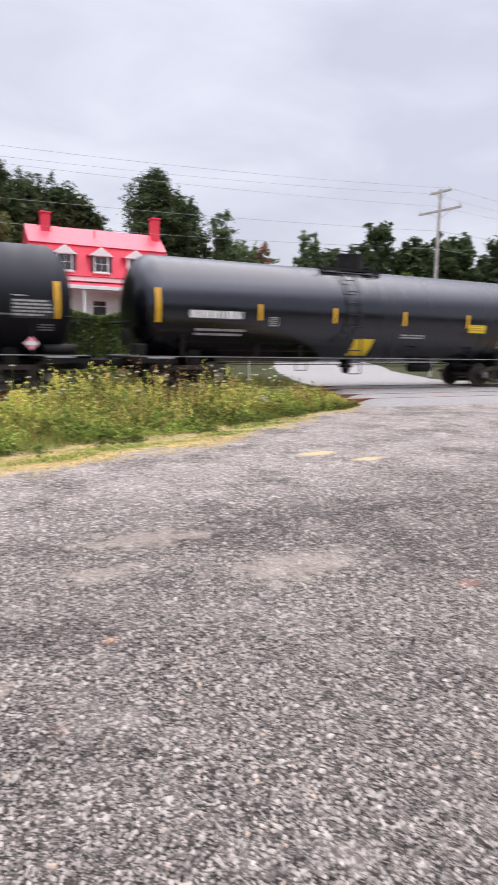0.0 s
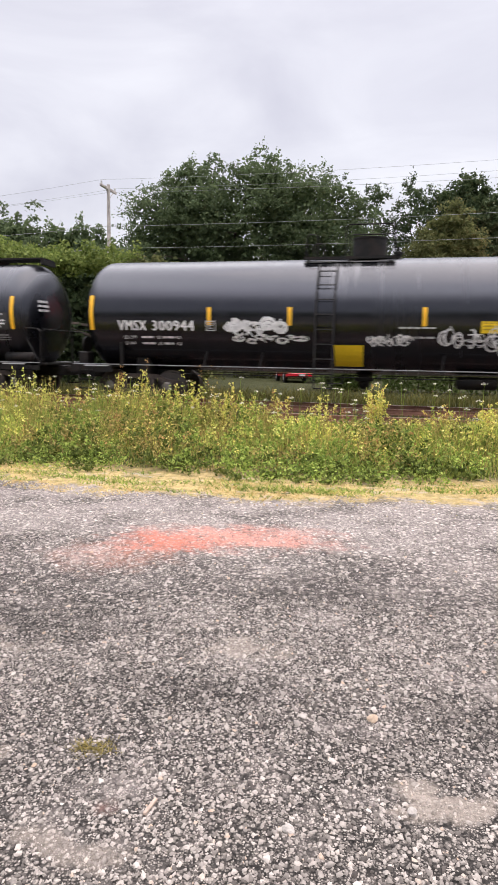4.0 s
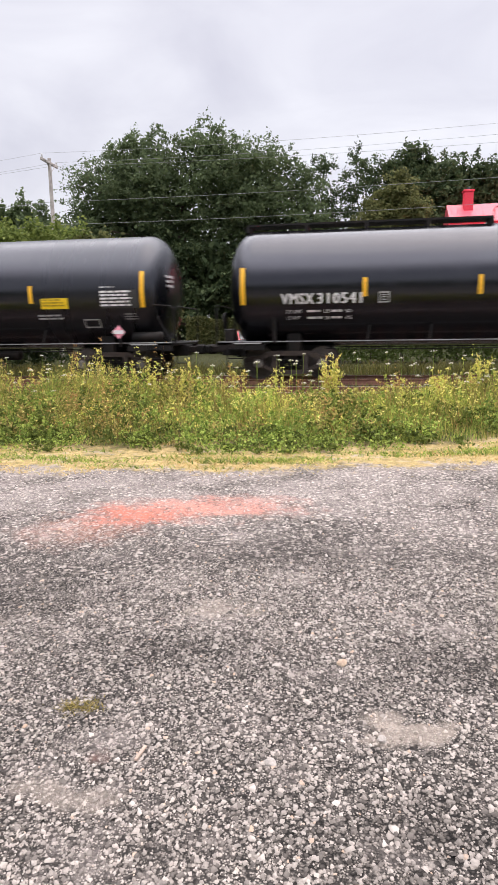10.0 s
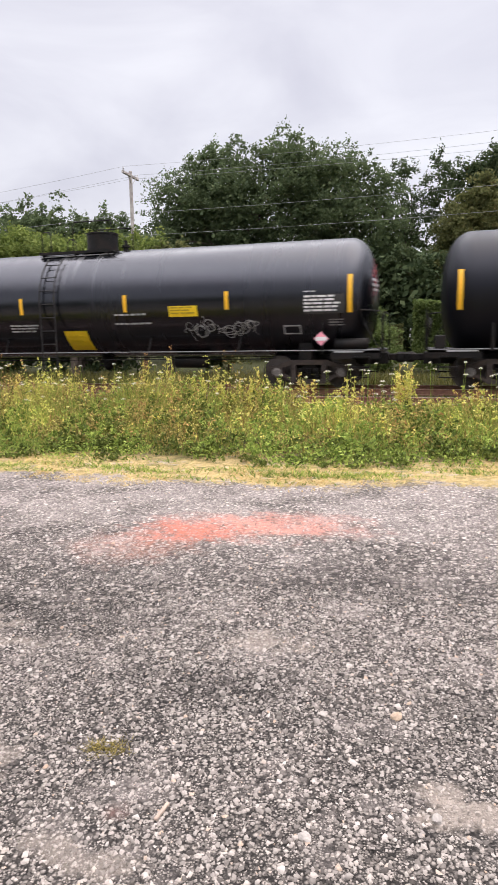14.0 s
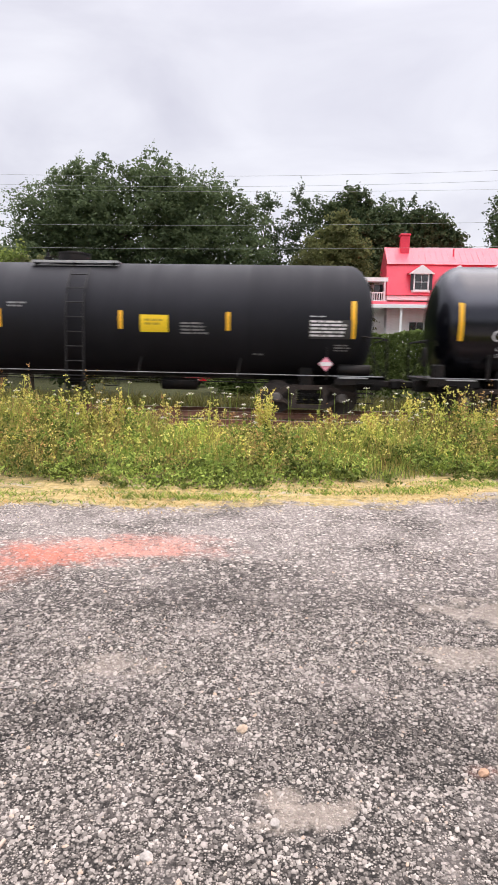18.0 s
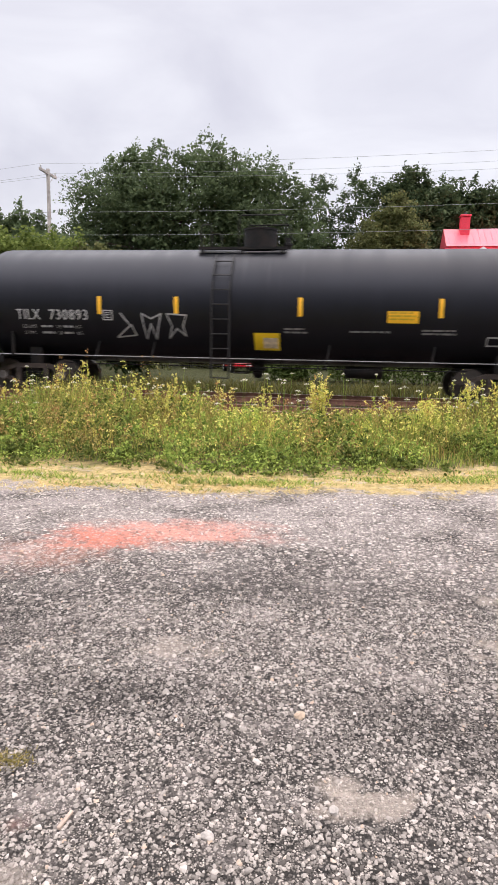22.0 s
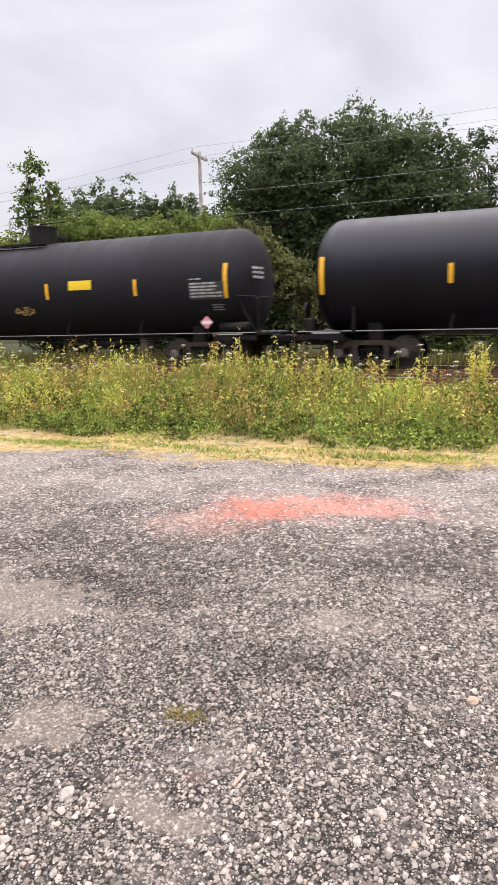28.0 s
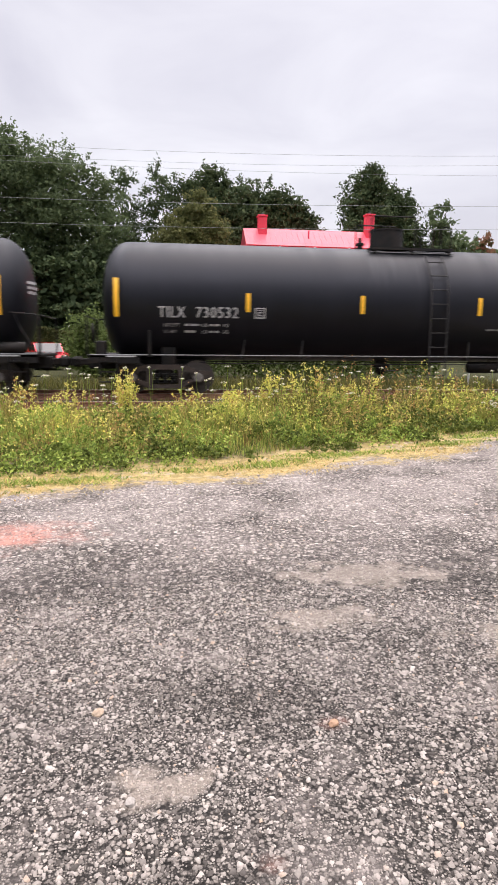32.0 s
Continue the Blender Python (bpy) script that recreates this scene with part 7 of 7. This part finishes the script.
def lace(x, y, h, seed):
    """A wild carrot: a thin stem with a flat white umbel."""
    z = float(ground_height(np.array(x), np.array(y)))
    t = empty("wild_carrot", pose(x, y, z - 0.03), "thin green stem with a flat white flower head", "wild plant", "white umbel weeds")
    r = random.Random(seed)
    top = Vector((r.uniform(-0.08, 0.08), r.uniform(-0.08, 0.08), h))
    bm = bm_rod((0, 0, 0), top, 0.005, None, 5, 0.003)
    cs = []
    rad = r.uniform(0.035, 0.07)
    for k in range(16):
        a, d = r.uniform(0, 6.28), rad * math.sqrt(r.random())
        q = top + Vector((d * math.cos(a), d * math.sin(a), 0.03 - d * 0.5 + r.uniform(-0.008, 0.008)))
        if k < 6:
            bm_rod(top - Vector((0, 0, 0.03)), q, 0.0015, bm, 3)
        cs.append(q)
    part("stem", bm, M_CLOVER, t)
    part_mesh("flower_head", leaf_mesh("flower_head", np.array(cs), np.full(len(cs), 0.016), 0.5, seed), M_LACE, t)


for k in range(210):
    px = gr.uniform(-15, 8.5)
    py = gr.uniform(11.4, 13.6) if px < 3 else gr.uniform(min(13.4, 10.6 + 0.35 * px), 13.7)
    lace(px, py, gr.uniform(0.5, 1.15), 600 + k)
# a pale clump of flowers near the crossing
for k in range(10):
    lace(6.9 + gr.uniform(-0.12, 0.12), 11.9 + gr.uniform(-0.12, 0.12), gr.uniform(0.35, 0.5), 760 + k)


def snagged_bag(x, y):
    """A crumpled white bag caught on a stalk."""
    z = float(ground_height(np.array(x), np.array(y)))
    t = empty("plastic_bag", pose(x, y, z), "crumpled white plastic bag caught on a stalk", "plastic bag")
    bm = bmesh.new()
    bmesh.ops.create_icosphere(bm, subdivisions=3, radius=0.09)
    for w in bm.verts:
        w.co *= 1 + 0.55 * noise.noise(w.co * 16) + 0.25 * noise.noise(w.co * 40)
        w.co.z = w.co.z * 0.8 + 0.30
    part("bag", bm, mat("white_film", (0.85, 0.85, 0.84), rough=0.4, var=0.05), t)
    part("stalk", bm_rod((0, 0, -0.03), (0.01, 0, 0.30), 0.006, sides=5), M_BROWN, t)


snagged_bag(7.55, 13.55)


# ---- loose stones of the lot ----
def stones(name, n, seed, lo, hi, near, reach, material, label, a0=-48, a1=60):
    """Angular chips, half sunk in the ground; few of them where sand or brick dust lies."""
    r = np.random.default_rng(seed)
    ring = [(math.cos(radians(k)), math.sin(radians(k)), -0.55) for k in (45, 135, 225, 315)] + [(0.66 * math.cos(radians(k)), 0.66 * math.sin(radians(k)), 0.62) for k in (0, 120, 240)]
    chip = np.array(ring) * 0.82
    fi = np.array([(3, 0, 4), (0, 5, 4), (0, 1, 5), (1, 2, 5), (2, 6, 5), (2, 3, 6), (3, 4, 6), (4, 5, 6)])
    d = near + (reach - near) * r.random(n) ** 0.72
    a = np.radians(r.uniform(a0, a1, n))
    x, y = d * np.sin(a) + 0.1, d * np.cos(a)
    bare = np.zeros(n)
    for cx, cy, rx, ry, k in SAND + ((-1.55, 5.75, 1.3, 0.42, 0.35),):
        e = np.hypot((x - cx) / rx, (y - cy) / ry) + 0.4 * np.sin(x * 17 + y * 5) + 0.35 * np.sin(y * 23 - x * 9)
        e = e + 0.45 * np.sin(x * 31 + 3 * np.sin(y * 19)) + 0.4 * np.sin(y * 43 + 2 * np.sin(x * 27))
        bare = np.maximum(bare, np.clip(1.25 - e, 0, 1) * k)
    thin = 0.5 + 0.25 * np.sin(x * 2.3 + 1.2 * np.sin(y * 1.7)) + 0.25 * np.sin(y * 3.1 - x * 1.3)
    keep = (y < verge_edge(x) + 0.15 * np.sin(x * 5)) & (r.random(n) > bare) & (r.random(n) > 0.30 * thin)
    x, y = x[keep], y[keep]
    n = len(x)
    s = lo + (hi - lo) * r.random(n) ** 3.3
    sc = np.stack([s * r.uniform(0.7, 1.35, n), s * r.uniform(0.7, 1.2, n), s * r.uniform(0.45, 0.9, n)], -1)
    v = (chip[None] + r.uniform(-0.25, 0.25, (n, 7, 3))) * sc[:, None]
    turn, tip = r.uniform(0, 2 * np.pi, n)[:, None], r.normal(size=n)[:, None] * 0.35
    c, t = np.cos(tip), np.sin(tip)
    v = np.stack([v[..., 0] * c - v[..., 2] * t, v[..., 1], v[..., 0] * t + v[..., 2] * c], -1)
    c, t = np.cos(turn), np.sin(turn)
    vx, vy = v[..., 0] * c - v[..., 1] * t, v[..., 0] * t + v[..., 1] * c
    z = ground_height(x, y) + sc[:, 2] * r.uniform(-0.1, 0.45, n)
    p = np.stack([vx + x[:, None], vy + y[:, None], v[..., 2] + z[:, None]], -1).reshape(-1, 3)
    f = (fi[None] + 7 * np.arange(n)[:, None, None]).reshape(-1)
    me = bpy.data.meshes.new(name)
    me.vertices.add(len(p))
    me.vertices.foreach_set("co", p.reshape(-1).astype(np.float32))
    me.loops.add(len(f))
    me.loops.foreach_set("vertex_index", f.astype(np.int32))
    me.polygons.add(len(f) // 3)
    me.polygons.foreach_set("loop_start", np.arange(0, len(f), 3, dtype=np.int32))
    me.update(calc_edges=True)
    me.validate()
    return stuff(name, me, material, label, "gravel")


def stone_material(name, tones, stains):
    """Crushed stone: each chip has its own grey."""
    n = Nodes(name, 0.85, 0.25)
    geo = n.N("ShaderNodeNewGeometry")
    ramp = n.N("ShaderNodeValToRGB")
    for k, (p, c) in enumerate(tones):
        if k > 1:
            ramp.color_ramp.elements.new(p)
        ramp.color_ramp.elements[k].position, ramp.color_ramp.elements[k].color = p, (*c, 1)
    n.L(geo.outputs["Random Per Island"], ramp.inputs[0])
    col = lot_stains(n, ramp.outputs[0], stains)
    sc = n.N("ShaderNodeVectorMath")
    sc.operation = "SCALE"
    n.L(col, sc.inputs[0])
    n.L(n.span(n.noise(130.0), 0.0, 1.0, 0.7, 1.3), sc.inputs["Scale"])
    n.L(sc.outputs[0], n.bsdf.inputs["Base Color"])
    return n.m


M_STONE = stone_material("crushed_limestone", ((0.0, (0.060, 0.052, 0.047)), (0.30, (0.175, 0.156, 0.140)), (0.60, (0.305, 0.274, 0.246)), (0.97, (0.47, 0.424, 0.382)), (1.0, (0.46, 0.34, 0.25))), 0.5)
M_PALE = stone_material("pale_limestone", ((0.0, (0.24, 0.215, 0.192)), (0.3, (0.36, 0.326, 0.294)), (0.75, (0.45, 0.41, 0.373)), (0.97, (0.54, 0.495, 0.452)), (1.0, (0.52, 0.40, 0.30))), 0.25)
stones("gravel", 80000, 501, 0.0052, 0.0165, 0.75, 4.4, M_STONE, "grey crushed stone scattered over the lot")
stones("far_gravel", 42000, 503, 0.0102, 0.022, 3.0, 9.6, M_STONE, "grey crushed stone towards the verge")
stones("side_gravel", 15500, 504, 0.0052, 0.0165, 1.2, 4.2, M_STONE, "grey crushed stone beside the path", 60, 86)
stones("coarse_gravel", 3600, 502, 0.010, 0.024, 0.9, 6.5, M_PALE, "larger pale stones lying on the lot", -48, 80)


def lone_stone(x, y, s, label, color, seed):
    r = random.Random(seed)
    bm = bmesh.new()
    bmesh.ops.create_icosphere(bm, subdivisions=2, radius=1.0)
    for v in bm.verts:
        n = noise.noise(v.co * 1.3 + Vector((seed, 0, 0)))
        v.co *= 1 + 0.35 * n
        v.co = Vector((v.co.x * s, v.co.y * s * 0.75, v.co.z * s * 0.55))
    z = float(ground_height(np.array(x), np.array(y)))
    ob = part("stone", bm, mat("stone_" + str(seed), color, rough=0.85, var=0.25, scale=60.0, bump=0.3, bump_scale=150.0))
    ob.matrix_basis = pose(x, y, z + s * 0.25, 0, 0, r.uniform(0, 360))
    return tagged(ob, label, "stone", "large loose stones")


lone_stone(0.03, 2.85, 0.030, "tan rounded stone on the gravel", (0.43, 0.33, 0.24), 1)
lone_stone(-0.24, 2.06, 0.026, "pale rounded stone on the gravel", (0.37, 0.34, 0.31), 2)
lone_stone(0.20, 2.25, 0.026, "pale rounded stone on the gravel", (0.36, 0.33, 0.30), 3)
lone_stone(-1.35, 1.78, 0.036, "pale rounded stone on the gravel", (0.38, 0.35, 0.32), 4)
lone_stone(1.06, 2.60, 0.028, "orange-tinted stone on the gravel", (0.40, 0.25, 0.16), 5)
stick = part("wood_chip", bm_box(-0.045, 0.045, -0.007, 0.007, -0.005, 0.006, 0.002), mat("weathered_wood_chip", (0.40, 0.31, 0.25), rough=0.9, var=0.2, scale=40.0))
stick.matrix_basis = pose(-0.77, 2.06, float(ground_height(np.array(-0.77), np.array(2.06))) + 0.008, 0, 0, 82)
tagged(stick, "short weathered chip of wood on the gravel", "wood chip")
# a tuft of grass in the gravel
q = np.random.default_rng(9)
tx, ty = -1.165 + q.normal(size=1500) * 0.050, 2.365 + q.normal(size=1500) * 0.028
tagged(part_mesh("grass_tuft", blades("grass_tuft", tx, ty, q.uniform(0.016, 0.042, 1500), 0.005, 0.9, 10), M_OLIVE), "small green tuft growing in the gravel", "grass", kind="stuff")
tagged(part_mesh("weed_sprigs", blades("weed_sprigs", *verge_points(900, -0.9, 0.1, 320), q.uniform(0.01, 0.05, len(verge_points(900, -0.9, 0.1, 320)[0])), 0.006, 0.9, 11), M_STRAW), "sparse dry sprigs at the edge of the gravel", "grass", kind="stuff")


# ---- the parked car beyond the track ----
M_CARRED = mat("red_car_paint", (0.60, 0.015, 0.03), rough=0.25, var=0.03, scale=5.0, coat=0.5)
M_TYRE = mat("tyre_rubber", (0.02, 0.02, 0.02), rough=0.85, var=0.2)
M_LAMP = mat("clear_lamp_lens", (0.6, 0.6, 0.62), rough=0.15, var=0.05)


def parked_car(x, y, turn):
    z = float(ground_height(np.array(x), np.array(y)))
    c = empty("parked_car", pose(x, y, z, 0, 0, turn), "small red hatchback parked on the grass", "car")
    side = [(-1.95, 0.32), (1.95, 0.32), (2.0, 0.62), (1.85, 0.82), (1.05, 0.93), (-1.75, 0.98), (-2.0, 0.70)]
    roof = [(0.95, 0.93), (0.25, 1.42), (-1.15, 1.46), (-1.75, 0.98)]
    part("body", prism_y(side, -0.86, 0.86), M_CARRED, c)
    part("cabin", prism_y(roof, -0.74, 0.74), M_CARRED, c)
    part("windscreen", prism_y([(0.96, 0.95), (0.27, 1.40), (0.30, 1.42), (1.0, 0.96)], -0.66, 0.66), M_PANE, c, "dark windscreen")
    part("rear_window", prism_y([(-1.20, 1.42), (-1.72, 1.02), (-1.76, 1.03), (-1.23, 1.45)], -0.62, 0.62), M_PANE, c, "dark rear window")
    for s in (-1, 1):
        part("side_window", bm_box(-1.2, 0.35, min(s * 0.735, s * 0.755), max(s * 0.735, s * 0.755), 1.02, 1.34, 0.01), M_PANE, c, "dark side window")
        part("headlight", bm_box(1.80, 1.96, s * 0.6 - 0.17, s * 0.6 + 0.17, 0.64, 0.78, 0.03), M_LAMP, c)
        for wx in (-1.25, 1.25):
            w = part("wheel", bm_lathe([(-0.10, 0.2), (-0.09, 0.31), (0.09, 0.31), (0.10, 0.2)], "Y", 20), M_TYRE, c, at=pose(wx, s * 0.80, 0.31))
            part("rim", bm_lathe([(-0.108, 0.02), (-0.105, 0.19), (0.105, 0.19), (0.108, 0.02)], "Y", 16), M_BARE, w)
    part("bumper", bm_box(1.93, 2.05, -0.80, 0.80, 0.34, 0.56, 0.04), M_CARRED, c)
    part("number_plate", bm_box(2.051, 2.06, -0.18, 0.18, 0.40, 0.50), M_WHITE, c, "plain pale plate")
    return c


def prism_y(pts, y0, y1):
    bm = bmesh.new()
    a = [bm.verts.new((x, y0, z)) for x, z in pts]
    b = [bm.verts.new((x, y1, z)) for x, z in pts]
    bm.faces.new(a)
    bm.faces.new(list(reversed(b)))
    for k in range(len(pts)):
        bm.faces.new((a[k], b[k], b[(k + 1) % len(pts)], a[(k + 1) % len(pts)]))
    bmesh.ops.recalc_face_normals(bm, faces=bm.faces)
    return bm


parked_car(-5.75, 36.5, -70)

motions()
